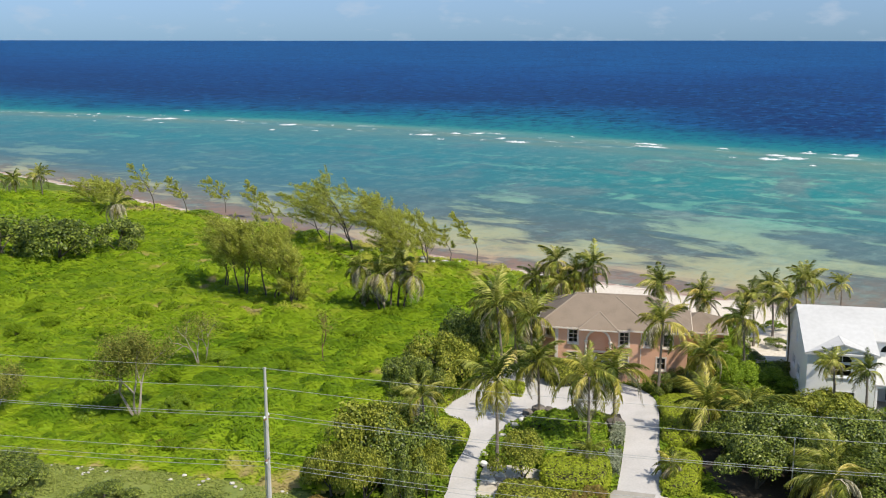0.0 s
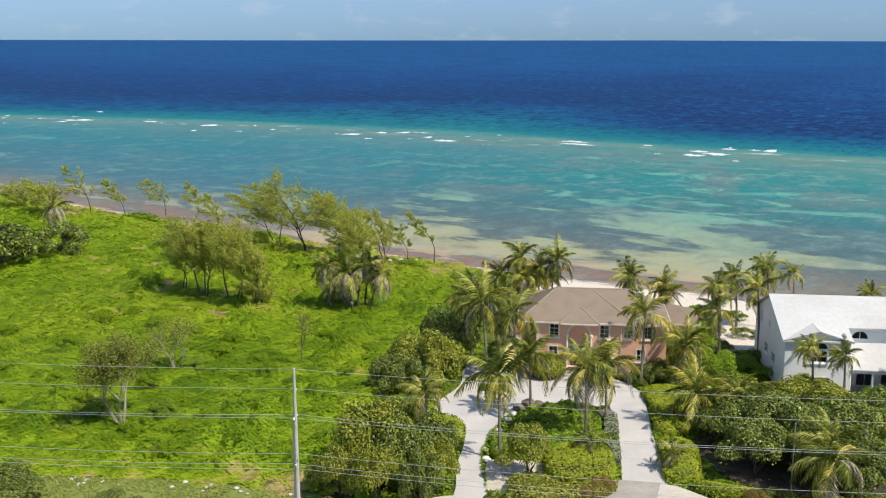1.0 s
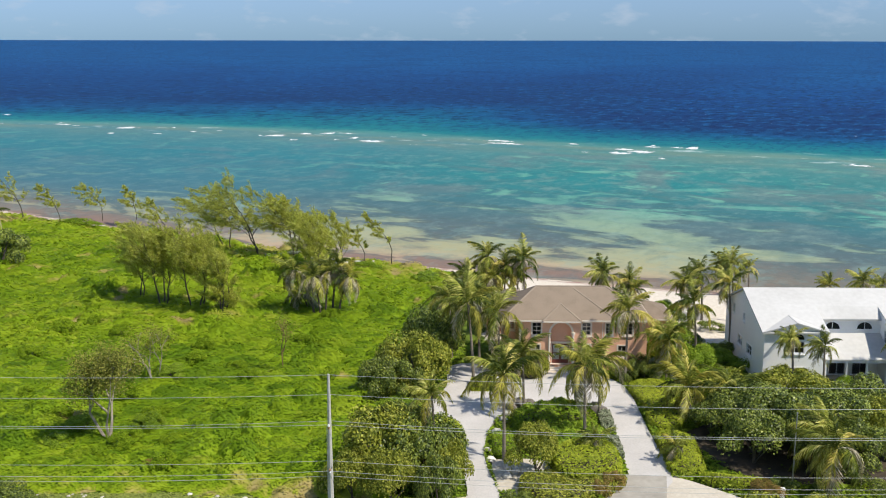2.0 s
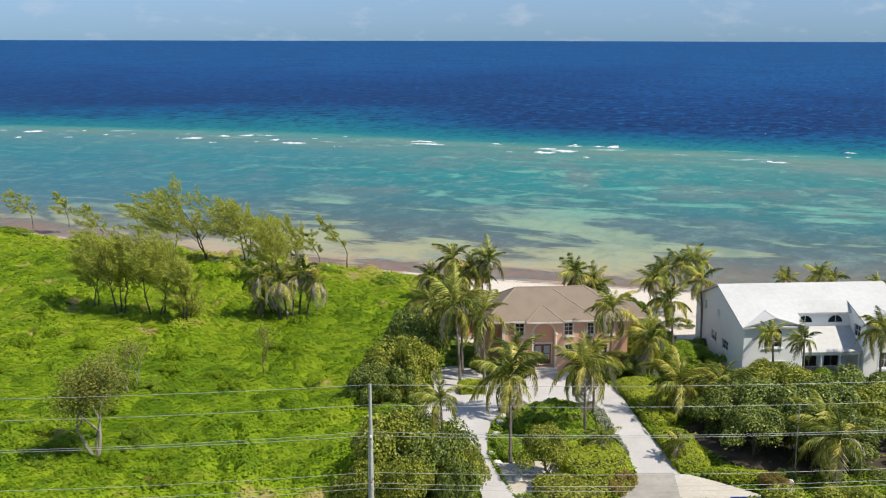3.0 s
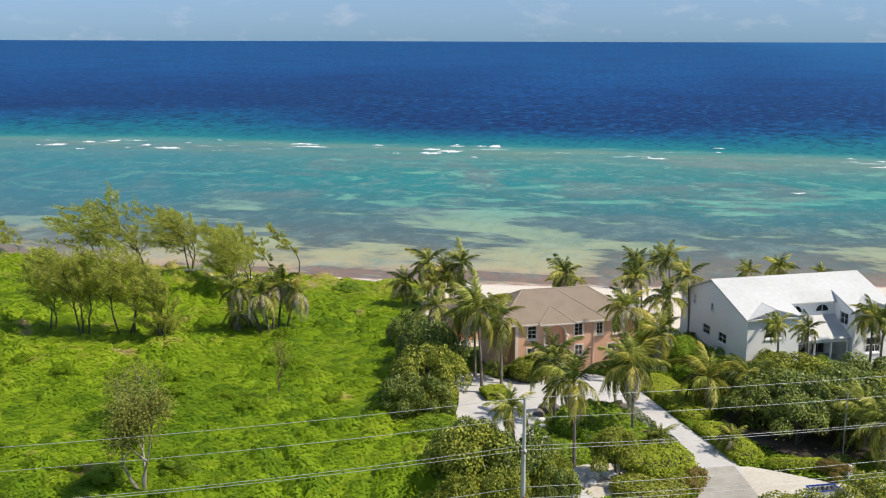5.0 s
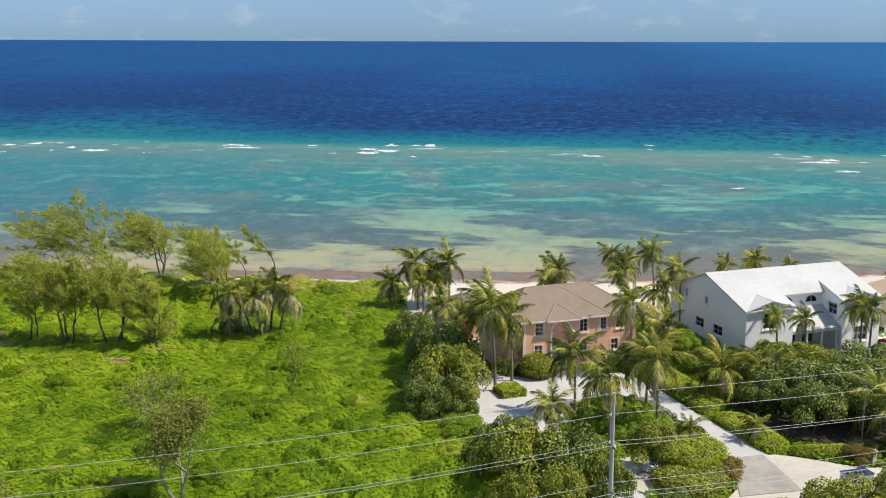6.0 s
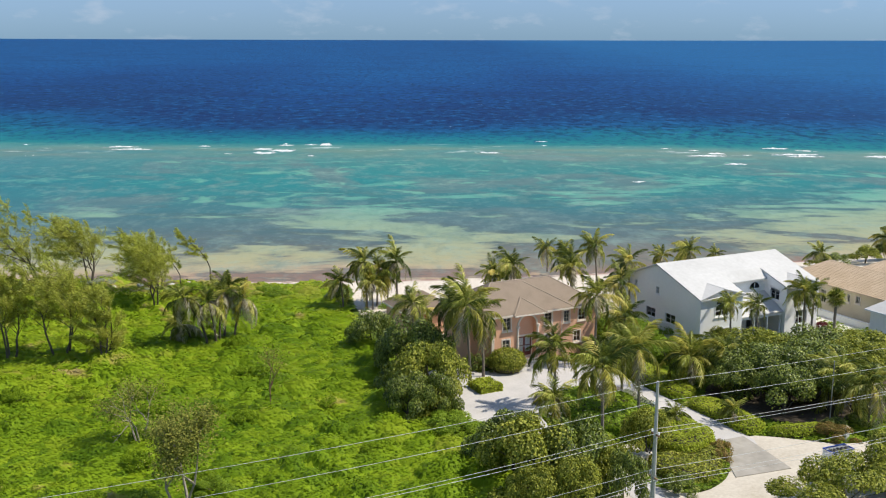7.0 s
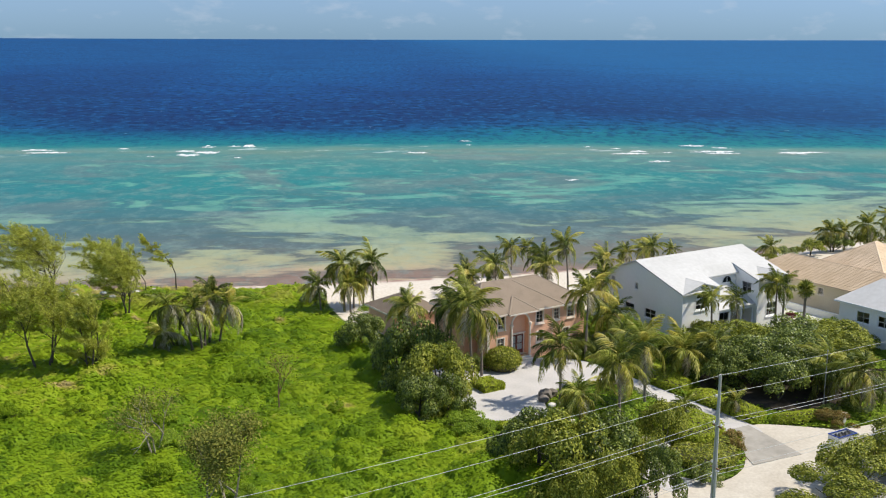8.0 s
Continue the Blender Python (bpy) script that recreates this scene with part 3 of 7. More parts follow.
def make_sea():
    """A sheet in the shore frame whose far edge meets the eye's horizon."""
    xs, ys = axis(-900, 900, 40, 4850), axis(140, 1000, 20, 4850)
    ys = ys[ys >= 138]
    gx, gy = np.meshgrid(xs, ys)
    r = np.hypot(gx, gy)
    gz = SEA + 17.4 * np.clip((r - 500) / 4350, 0, 1.6) ** 1.5
    me = grid_mesh("sea", gx, gy, gz, sea_material())
    ob = new("sea", me)
    ob.matrix_basis = pose(0, 0, 0, 0, 0, -40)
    tagged(ob, "blue sea with turquoise lagoon and a fringing reef", "sea", kind="structure")


make_sea()

# ---- drives, lawn, road ----


def smooth_outline(pts, n=4):
    out = []
    k = len(pts)
    for i in range(k):
        p0, p1, p2, p3 = (np.array(pts[(i + j - 1) % k], float) for j in range(4))
        for t in np.linspace(0, 1, n, endpoint=False):
            out.append(tuple(0.5 * ((2 * p1) + (-p0 + p2) * t + (2 * p0 - 5 * p1 + 4 * p2 - p3) * t * t + (-p0 + 3 * p1 - 3 * p2 + p3) * t ** 3)))
    return out


OUTLINES = {}


def sheet(name, outline, z, thick, material, label, category, smooth=True):
    pts = smooth_outline(outline) if smooth else outline
    bm = bmesh.new()
    top = [bm.verts.new((x, y, z)) for x, y in pts]
    low = [bm.verts.new((x, y, z - thick)) for x, y in pts]
    OUTLINES[name] = pts
    bm.faces.new(top)
    for i in range(len(pts)):
        j = (i + 1) % len(pts)
        bm.faces.new((top[i], low[i], low[j], top[j]))
    bmesh.ops.recalc_face_normals(bm, faces=bm.faces)
    me = bpy.data.meshes.new(name)
    bm.to_mesh(me)
    bm.free()
    me.materials.append(material)
    return tagged(new(name, me), label, category, kind="structure")


sheet("road", [(-220, 122), (-60, 84), (-30, 77), (-9, 72.5), (4, 69), (33, 61), (60, 55), (220, 18), (218, 12), (58, 50), (30, 54), (0, 62), (-30, 69), (-62, 76), (-222, 115)], 0.14, 0.4, M["asphalt"], "grey asphalt coastal road", "road")
sheet("road_apron", [(-5, 77.5), (3, 79.2), (5.4, 75.2), (9.2, 74.8), (12.8, 76.5), (16.5, 80.2), (18.6, 79.6), (20.4, 79.2), (22.0, 77.3), (23.4, 75.2), (25.6, 72.4), (31, 70.2), (40, 67.2), (39, 61), (20, 65), (-6, 71)], 0.18, 0.4, M["sand_road"], "pale sandy turning area beside the road", "road shoulder")
sheet("asphalt_apron", [(14.0, 77.4), (16.2, 80.6), (19.5, 79.6), (18.4, 77.0), (16.4, 72.6), (11.0, 74.6), (12.8, 76.6)], 0.25, 0.3, M["worn_apron"], "worn grey asphalt strip at the foot of the drive", "pavement", False)
# added dark sheet that paints the shade beneath the sea-grape crowns
sheet("leaf_litter", [(24.9, 88), (25.4, 82), (27.2, 77.6), (31, 75.8), (44, 73.4), (50, 86), (38, 92), (30, 91)], 0.1, 0.3, M["shade_brown"], "dark brown sheet standing in for the shade under the sea-grapes", "soil")
sheet("driveway", [(1.0, 77), (1.9, 80.5), (2.6, 85.3), (3.8, 89.7), (4.6, 94.6), (3.8, 97.0), (2.4, 98.8), (2.2, 101), (5.6, 106.5), (7.2, 113), (11, 113.5), (12.8, 110), (15, 109.6), (21, 108.6), (24.0, 105.2), (24.6, 102.0), (24.0, 98), (22.2, 90), (19.6, 78.5), (16.2, 78.5), (17.9, 86.2), (19.6, 94), (18.8, 98.5), (16, 100), (11, 98.5), (7.6, 94.5), (5, 87), (4, 77)], 0.2, 0.4, M["paving"], "pale grey concrete horseshoe driveway", "driveway")
sheet("lawn", [(-70, 96.5), (-50, 91.5), (-38, 88), (-22, 84.8), (-14, 82), (-9, 80), (-8.5, 73.5), (-30, 78), (-70, 88)], 0.16, 0.4, M["lawn"], "mown verge with dry sandy streaks", "lawn")

sheet("sand_bed", [(4.8, 79.2), (10.4, 78.6), (10.6, 84.6), (6.4, 86.2), (5.2, 85)], 0.17, 0.3, M["sand_road"], "pale sandy ground in the drive's island", "sand")
sheet("sand_patch", [(-99, 246), (-93, 250), (-85, 246), (-84, 243), (-91, 241.5), (-97, 242.5)], 0.25, 0.5, M["sand_road"], "bare pale sand clearing among the bushes", "sand")

# ---- vegetation ----
WIND = np.array([-0.86, 0.5])


def plants(x, y, cell, seed):
    """Domed plants scattered on a jittered grid: the height of the tallest over each point, and that plant's own number."""
    xi, yi = np.floor(x / cell).astype(np.int64), np.floor(y / cell).astype(np.int64)

    def h(a, b, k):
        v = (a * 374761393 + b * 668265263 + (seed * 31 + k) * 974711) & 0x7FFFFFFF
        v = ((v ^ (v >> 13)) * 1274126177) & 0x7FFFFFFF
        return ((v ^ (v >> 16)) & 0xFFFF) / 65535.0
    best, tone = np.zeros(np.shape(x)), np.full(np.shape(x), 0.4)
    for di in (-1, 0, 1):
        for dj in (-1, 0, 1):
            a, b = xi + di, yi + dj
            cx, cy = (a + h(a, b, 1)) * cell, (b + h(a, b, 2)) * cell
            rad = cell * (0.5 + 0.42 * h(a, b, 3))
            dome = (0.4 + 0.6 * h(a, b, 4)) * np.sqrt(np.clip(1 - ((x - cx) ** 2 + (y - cy) ** 2) / rad ** 2, 0, 1))
            tone = np.where(dome > best, h(a, b, 5), tone)
            best = np.maximum(best, dome)
    return best, tone


def make_ground_cover():
    """Knee-high creeping shrubs over the vacant plot: leafy domed plants with gaps and dry, thin spots."""
    rng = np.random.default_rng(5)

    def rim_of(x, y):
        lawn_y = np.interp(x, [-70, -50, -38, -22, -14, -9, -4], [96.5, 91.5, 88, 84.8, 82, 80, 78])
        return y - lawn_y - 1.5 * value_noise(x * 0.3, y * 0.3, 6) - 0.8 * value_noise(x * 1.1, y * 1.1, 7)

    def sea_gap(x, y):
        s, q = shore_frame(x, y)
        return q - shore_line(s)

    def grown(x, y):
        ok = (x < field_edge(y) + value_noise(x * 0.5, y * 0.5, 8)) & (sea_gap(x, y) < np.where(x < 25, -6.7, -9.0) + 2.2 * value_noise(x * 0.13, y * 0.13, 94) + 2.2 * value_noise(x * 0.4, y * 0.4, 2))
        return ok & (rim_of(x, y) > 0)

    def mound(x, y):
        w, v = 0.35 * value_noise(x * 1.6, y * 1.6, 35), 0.35 * value_noise(x * 1.6, y * 1.6, 36)
        big, tb = plants(x + w, y + v, 2.7, 3)
        mid, tm = plants(x + w, y + v, 1.35, 5)
        small, ts = plants(x - v, y + w, 0.55, 7)
        stack = np.stack([1.95 * big * np.clip(0.65 + 0.9 * value_noise(x * 0.16, y * 0.16, 37), 0.1, 1.2), 1.0 * mid, 0.28 * small + 0.1])
        pick = stack.argmax(0)
        h = stack.max(0) * (0.85 + 0.35 * value_noise(x * 0.11, y * 0.11, 33)) * np.clip(rim_of(x, y) / 2.2, 0.12, 1)
        return h, np.choose(pick, [tb, tm, ts])

    def hue(x, y, tone):
        """0 deep green, 0.5 fresh green, 0.8 yellow-green, 1 dry."""
        broad = value_noise(x * 0.05, y * 0.05, 71) + 0.6 * value_noise(x * 0.16, y * 0.16, 72)
        dry = np.clip(value_noise(x * 0.21, y * 0.21, 73) + 0.5 * value_noise(x * 0.6, y * 0.6, 74) - 0.72, 0, 1) * 1.2
        edge = np.clip(1 - rim_of(x, y) / 6, 0, 1) * 0.55 * np.clip(0.5 + value_noise(x * 0.7, y * 0.7, 75), 0, 1) + np.clip(1 + (sea_gap(x, y) + 13.5) / 9, 0, 1) * 0.25
        return np.clip(0.22 + 0.38 * tone + 0.12 * broad + dry + edge, 0, 1.15)

    # the closed leaf mass low in the plants
    xs = np.arange(-115, 32, 0.42)
    ys = np.concatenate([np.arange(79, 128, 0.36), np.arange(128, 255, 0.8)])
    gx, gy = np.meshgrid(xs, ys)
    mh, mt = mound(gx, gy)
    gz = ground_height(gx, gy) + mh * 0.78 + 0.02
    grid = np.stack([gx, gy, gz], -1)
    cells = np.stack([grid[:-1, :-1], grid[:-1, 1:], grid[1:, 1:], grid[1:, :-1]], 2).reshape(-1, 4, 3)
    tones = hue(gx, gy, mt)[:-1, :-1].ravel()
    mid = cells.mean(1)
    keep = grown(mid[:, 0], mid[:, 1])
    cells, tones = cells[keep], tones[keep]
    # leaves standing out of it
    n = 1050000
    x, y = rng.uniform(-115, 32, n), rng.uniform(80, 255, n)
    far = np.clip((y - 100) / 120, 0, 1)
    keep = grown(x, y) & (rng.uniform(0, 1, n) < 1 - 0.75 * far)
    x, y, far = x[keep], y[keep], far[keep]
    m = len(x)
    h, tn = mound(x, y)
    z = ground_height(x, y) + h * rng.uniform(0.8, 1.06, m) + 0.05 + rng.exponential(0.03, m)
    e = 0.13
    up = np.stack([-(mound(x + e, y)[0] - h) / e, -(mound(x, y + e)[0] - h) / e, np.full(m, 1.25)], 1)
    scale = (1 + 0.8 * far)[:, None]
    qd = leaf_quads(rng, np.stack([x, y, z], 1), up, 0.25 * scale, 0.2 * scale, 0.15)
    me = quad_mesh("ground_cover", np.concatenate([cells, qd]), M["creeper_leaf"])
    at = me.attributes.new("tone", "FLOAT", "POINT")
    at.data.foreach_set("value", np.repeat(np.concatenate([tones, hue(x, y, tn)]), 4).astype(np.float32))
    tagged(new("ground_cover", me), "knee-high bright green creeping shrubs covering the vacant plot", "undergrowth", kind="stuff")


make_ground_cover()


def make_verge_grass():
    """Short mown grass over the verge, with bare pale spots."""
    rng = np.random.default_rng(25)
    n = 90000
    x, y = rng.uniform(-70, -8, n), rng.uniform(73, 98, n)
    keep = in_outline(x, y, OUTLINES["lawn"]) & (value_noise(x * 0.5, y * 0.5, 44) + 0.5 * value_noise(x * 1.7, y * 1.7, 45) < 0.55)
    x, y = x[keep], y[keep]
    z = 0.19 + 0.1 * rng.uniform(0, 1, len(x)) * np.clip(0.7 + 0.8 * value_noise(x * 0.8, y * 0.8, 46), 0.2, 1.4)
    qd = leaf_quads(rng, np.stack([x, y, z], 1), np.tile([0, 0, 1.0], (len(x), 1)), 0.24, 0.12, 0.4)
    tagged(new("verge_grass", quad_mesh("verge_grass", qd, M["verge_grass"])), "short yellow-green mown grass on the verge", "grass", kind="stuff")


make_verge_grass()


def crown_mesh(name, seed, rx, ry, h, leaf, count, material, blobs=14, hollow=0.55, skirt=0.15):
    """A lumpy crown of leaves standing on z = 0: many clumps on an ellipsoid, open between."""
    rng = np.random.default_rng(seed)
    cs, rs = [], []
    for i in range(blobs):
        w = rng.uniform(0, 2 * math.pi)
        e = rng.uniform(skirt, 1.0) ** 0.8
        r = math.sqrt(max(0.0, 1 - (e * 0.96) ** 2)) * rng.uniform(0.55, 0.95)
        cs.append((rx * r * math.cos(w), ry * r * math.sin(w), h * e * 0.82))
        rs.append(rng.uniform(0.26, 0.42) * min(rx, ry, h * 0.8))
    cs, rs = np.array(cs), np.array(rs)
    pick = rng.integers(0, blobs, count)
    dirs = rng.normal(0, 1, (count, 3))
    dirs[:, 2] = np.abs(dirs[:, 2]) * 1.0 - 0.35
    dirs /= np.linalg.norm(dirs, axis=1)[:, None]
    rad = rs[pick] * rng.uniform(hollow, 1.08, count) ** 0.5
    pts = cs[pick] + dirs * rad[:, None] * np.array([1, 1, 0.85])
    ok = pts[:, 2] > 0.05
    return quad_mesh(name, leaf_quads(rng, pts[ok], dirs[ok] + [0, 0, 0.5], leaf, leaf * 0.72, 0.5), material)


def limb_build(seed, h, rx, ry, limbs, r0, start=0.25):
    """Trunk and spreading limbs reaching into a crown."""
    rng = np.random.default_rng(seed)
    b = Build()
    lean = rng.normal(0, 0.06, 2)
    trunk = [(lean[0] * h * t + 0.12 * math.sin(5 * t + seed), lean[1] * h * t, h * t * 0.8 - 0.3 * (t == 0)) for t in (0, 0.25, 0.5, 0.75, 1)]
    b.tube(trunk, [r0 * 1.25, r0, r0 * 0.75, r0 * 0.5, r0 * 0.22])
    for i in range(limbs):
        t = rng.uniform(start, 0.85)
        k = min(int(t * 4), 3)
        f = t * 4 - k
        p = np.array(trunk[k]) * (1 - f) + np.array(trunk[k + 1]) * f
        w = 2 * math.pi * (i + rng.uniform(-0.3, 0.3)) / limbs
        reach = np.array([rx * math.cos(w) * 0.75, ry * math.sin(w) * 0.75, h * (1 - t) * rng.uniform(0.45, 0.85)])
        kink = rng.normal(0, 0.12, 3) * h * 0.2
        b.tube([p, p + reach * 0.5 + kink, p + reach], [r0 * 0.5 * (1.1 - t), r0 * 0.32 * (1.1 - t), r0 * 0.1], 5)
    return b


SHRUBS = {}


def shrub(x, y, rx, ry, h, kind, seed, label, category="shrub", name="shrub", leaf=0.2, count=10500, turn=0.0, blobs=16, group="", z=0.0, skirt=0.05):
    small = max(rx, ry, h) < 2.4 or y > 150 or x > 70
    if small:
        leaf, count = leaf * 1.5, count * 2 // 5
    key = (kind, seed, name, skirt, small)
    if key not in SHRUBS:
        SHRUBS[key] = (crown_mesh("crown", seed, 1.0 * 4, 1.0 * 4, 4.0, leaf, count, M[kind], blobs, skirt=skirt), limb_build(seed, 3.2, 2.6, 2.6, 7, 0.16, 0.05).mesh("stem", M["bark_dark"]))
    cm, sm = SHRUBS[key]
    e = thing(name, pose(x, y, z, 0, 0, turn), label, category, group)
    c = part("crown", cm, None, e)
    s = part("stem", sm, None, e)
    for o in (c, s):
        o.scale = (rx / 4, ry / 4, h / 4)
    return e


# frond meshes: rachis with two rows of leaflets, running along +x and drooping


def frond_mesh(name, seed, length, droop, material, pairs=24, spread=0.7):
    """A feather: arched rachis, leaflets in two rows that hang off it, longest in the middle."""
    rng = np.random.default_rng(seed)
    b = Build()
    pts = []
    for i in range(9):
        t = i / 8
        pts.append(Vector((length * t * (1 - 0.2 * droop * t * t), 0.05 * length * t * t * rng.uniform(-1, 1), length * (0.36 * t - (0.30 + droop * 0.72) * t ** 2.3))))
    b.tube(pts, [0.05 * (1 - 0.85 * i / 8) for i in range(9)], 3)
    torn = rng.uniform(0.3, 0.9)
    for i in range(pairs):
        t = 0.13 + 0.86 * i / (pairs - 1)
        k = min(int(t * 8), 7)
        p = pts[k].lerp(pts[k + 1], t * 8 - k)
        d = (pts[k + 1] - pts[k]).normalized()
        size = length * 0.3 * math.sin(math.pi * min(1.0, 0.22 + t * 0.74)) ** 0.55
        for s in (-1, 1):
            if abs(t - torn) < 0.025:
                continue
            ln = size * rng.uniform(0.82, 1.15)
            out = (d * rng.uniform(0.45, 0.85) + Vector((0, s, 0)) * spread * rng.uniform(0.55, 1.0) + Vector((0, 0, -0.2 - 0.5 * rng.uniform(0, 1)))).normalized()
            mid = p + out * ln * 0.55 + Vector((0, 0, 0.05 * ln))
            tip = p + out * ln + Vector((0, 0, -0.3 * ln))
            wv = d * 0.029 * (length / 2.6)
            b.add([p - wv, p + wv, mid + wv, tip, mid - wv], [(0, 1, 2, 3, 4)])
    return b.mesh(name, material)


FRONDS = {}
for tone, mat, droops in (("green", "frond", (0.18, 0.42, 0.75, 1.15)), ("gold", "frond_gold", (0.2, 0.5, 0.85, 1.25)), ("dry", "frond_dry", (0.75, 1.2))):
    FRONDS[tone] = [frond_mesh("frond", 40 + i, 3.95, d, M[mat], 37) for i, d in enumerate(droops)]


def palm(x, y, h, lean=(0.0, 0.0), size=1.0, seed=0, tone="green", count=20, label="coconut palm with wind-swept green fronds", z=0.0, dry=2, group="coconut palms", wind=0.55, name="palm_tree", bark="bark_grey"):
    """A palm: ringed, curved trunk and a head of fronds bent down the wind."""
    rng = np.random.default_rng(900 + seed)
    e = thing(name, pose(x, y, z), label, "palm tree", group)
    b = Build()
    pts, rad = [], []
    for i in range(9):
        t = i / 8
        pts.append((lean[0] * t ** 1.7, lean[1] * t ** 1.7, h * t - (0.3 if i == 0 else 0)))
        rad.append(0.155 * (1.3 if i == 0 else 1 - 0.45 * t) * (0.75 + 0.05 * h))
    b.tube(pts, rad, 7)
    part("trunk", b, M[bark], e)
    head = Vector(pts[-1])
    for i in range(count + dry):
        is_dry = i >= count
        t = i / max(1, count - 1)
        az = i * 2.39996 + rng.uniform(-0.3, 0.3)
        d = np.array([math.cos(az), math.sin(az)])
        d = d + WIND * wind * (0.35 if is_dry else 1.0)
        az = math.atan2(d[1], d[0])
        pitch = 84 - 122 * min(t, 1) + rng.uniform(-15, 15)
        if is_dry:
            pitch = -22 + rng.uniform(-22, 22)
        along = float(d @ WIND)
        pitch -= 10 * max(0.0, along)
        pool = FRONDS["dry"] if is_dry else FRONDS["gold" if rng.uniform() < (0.05 + 0.75 * min(t, 1) ** 1.5) * (1.2 if tone == "gold" else 0.55) else "green"]
        k = min(len(pool) - 1, int(rng.uniform(0, 1.4) + 2.2 * min(t, 1)))
        f = part("frond", pool[k if not is_dry else i % 2], None, e, "dry brown hanging frond" if is_dry else "")
        sc = size * rng.uniform(0.74, 1.16) * (0.78 if t < 0.15 else 1.0)
        f.matrix_basis = Matrix.Translation(head) @ Euler((rng.uniform(-0.3, 0.3), -radians(pitch), az)).to_matrix().to_4x4() @ Matrix.Diagonal((sc, sc, sc, 1))
    return e


def casuarina(x, y, h, r, seed, lean=0.25, label="feathery olive-green casuarina tree bent by the wind", open_=1.0, thin=1.0, z=0.0, trunks=1, low=0.3):
    """A wispy tree: slim trunks, rising limbs and slender plumes of needles streaming down the wind, with gaps between."""
    rng = np.random.default_rng(300 + seed)
    e = thing("casuarina_tree", pose(x, y, z), label, "tree", "casuarinas behind the beach")
    wood = Build()
    starts, ways, spans = [], [], []
    wx, wy = WIND
    gust = np.array([wx, wy, 0.0])

    def plume(c, d, ln, rad):
        d = d / np.linalg.norm(d)
        tip = c + d * ln
        wood.tube([c, c + d * ln * 0.5 + [0, 0, 0.04 * ln], tip], [rad, rad * 0.6, 0.008], 3)
        starts.append(c)
        ways.append(d)
        spans.append(ln)
    for k in range(trunks):
        w = rng.uniform(0, 6.28)
        sp = 0.22 * r * (trunks > 1)
        base = np.array([math.cos(w) * sp * 0.5, math.sin(w) * sp * 0.5, -0.3])
        top = np.array([lean * h * wx + math.cos(w) * sp * 2, lean * h * wy + math.sin(w) * sp * 2, h * (0.95 if k == 0 else rng.uniform(0.72, 0.92))])
        line = []
        for i in range(7):
            t = i / 6
            c = base * (1 - t) + top * t
            c[:2] -= lean * h * WIND * 0.35 * math.sin(math.pi * t)
            c[:2] += rng.normal(0, 0.16, 2) * (0 < i < 6)
            line.append(c)
        r0 = 0.014 * h
        wood.tube(line, [r0 * (1 - 0.86 * i / 6) for i in range(7)], 6)
        limbs = max(6, int((11 + 0.5 * r) * thin))
        for i in range(limbs):
            t = low + (0.98 - low) * (i + rng.uniform(0, 0.8)) / limbs
            j = min(int(t * 6), 5)
            p = line[j] * (1 - (t * 6 - j)) + line[j + 1] * (t * 6 - j)
            az = i * 2.4 + rng.uniform(-0.5, 0.5)
            ln = r * (1.1 - 0.55 * t) * rng.uniform(0.55, 1.2)
            dv = np.array([math.cos(az), math.sin(az), (0.6 + 0.45 * t) / max(1.0, open_)]) + gust * 0.35 * open_
            dv /= np.linalg.norm(dv)
            m1 = p + dv * ln * 0.5 + [0, 0, 0.1 * ln]
            m2 = p + dv * ln + (gust + [0, 0, 0.15]) * 0.22 * ln * open_
            wood.tube([p, m1, m2], [r0 * 0.42 * (1.15 - t), r0 * 0.25 * (1.15 - t), 0.014], 4)
            n = int(4 + ln * 1.3)
            for q in range(n):
                f = 0.3 + 0.7 * (q + rng.uniform(0.1, 0.9)) / n
                c = p * (1 - f) ** 2 + 2 * m1 * f * (1 - f) + m2 * f * f
                sd = dv * 0.35 + rng.normal(0, 0.5, 3) * [1, 1, 0.7] + gust * 0.3 * open_ + [0, 0, 0.3 / max(1.0, open_)]
                plume(c, sd, (0.4 + 0.2 * ln) * rng.uniform(0.7, 1.3), r0 * 0.12)
            plume(m2, dv + gust * 0.6 * open_, 0.5 + 0.22 * ln, r0 * 0.12)
        for _ in range(3):
            plume(line[-1], rng.normal(0, 0.35, 3) + gust * 0.6 * open_ + [0, 0, 0.8], 0.14 * r + 0.6, r0 * 0.12)
    starts, ways, spans = np.array(starts), np.array(ways), np.array(spans)
    near = y < 200
    per = 58 if near else 30
    n = len(starts) * per
    s0, d0, l0 = np.repeat(starts, per, 0), np.repeat(ways, per, 0), np.repeat(spans, per)
    f = rng.uniform(0.05, 1.0, n)
    girth = (0.05 + 0.17 * np.sin(np.pi * np.clip(f * 0.85 + 0.1, 0, 1)))[:, None] * l0[:, None] ** 0.5
    c = s0 + d0 * (f * l0)[:, None] + rng.normal(0, 0.62, (n, 3)) * girth
    d = d0 * 0.8 + rng.normal(0, 0.42, (n, 3)) + gust * 0.15
    d /= np.linalg.norm(d, axis=1)[:, None]
    side = np.cross(d, rng.normal(0, 1, (n, 3)))
    side /= np.linalg.norm(side, axis=1)[:, None] + 1e-9
    ln = rng.uniform(0.22, 0.5, (n, 1))
    wd = rng.uniform(0.016, 0.034, (n, 1)) * (1 if near else 1.6)
    tip = c + d * ln + np.array([0, 0, -0.05])
    qd = np.stack([c - side * wd, c + side * wd, tip + side * wd * 0.4, tip - side * wd * 0.4], 1)
    part("trunk", wood, M["bark_dark"], e)
    part("crown", quad_mesh("crown", qd, M["needle"]), None, e)
    return e


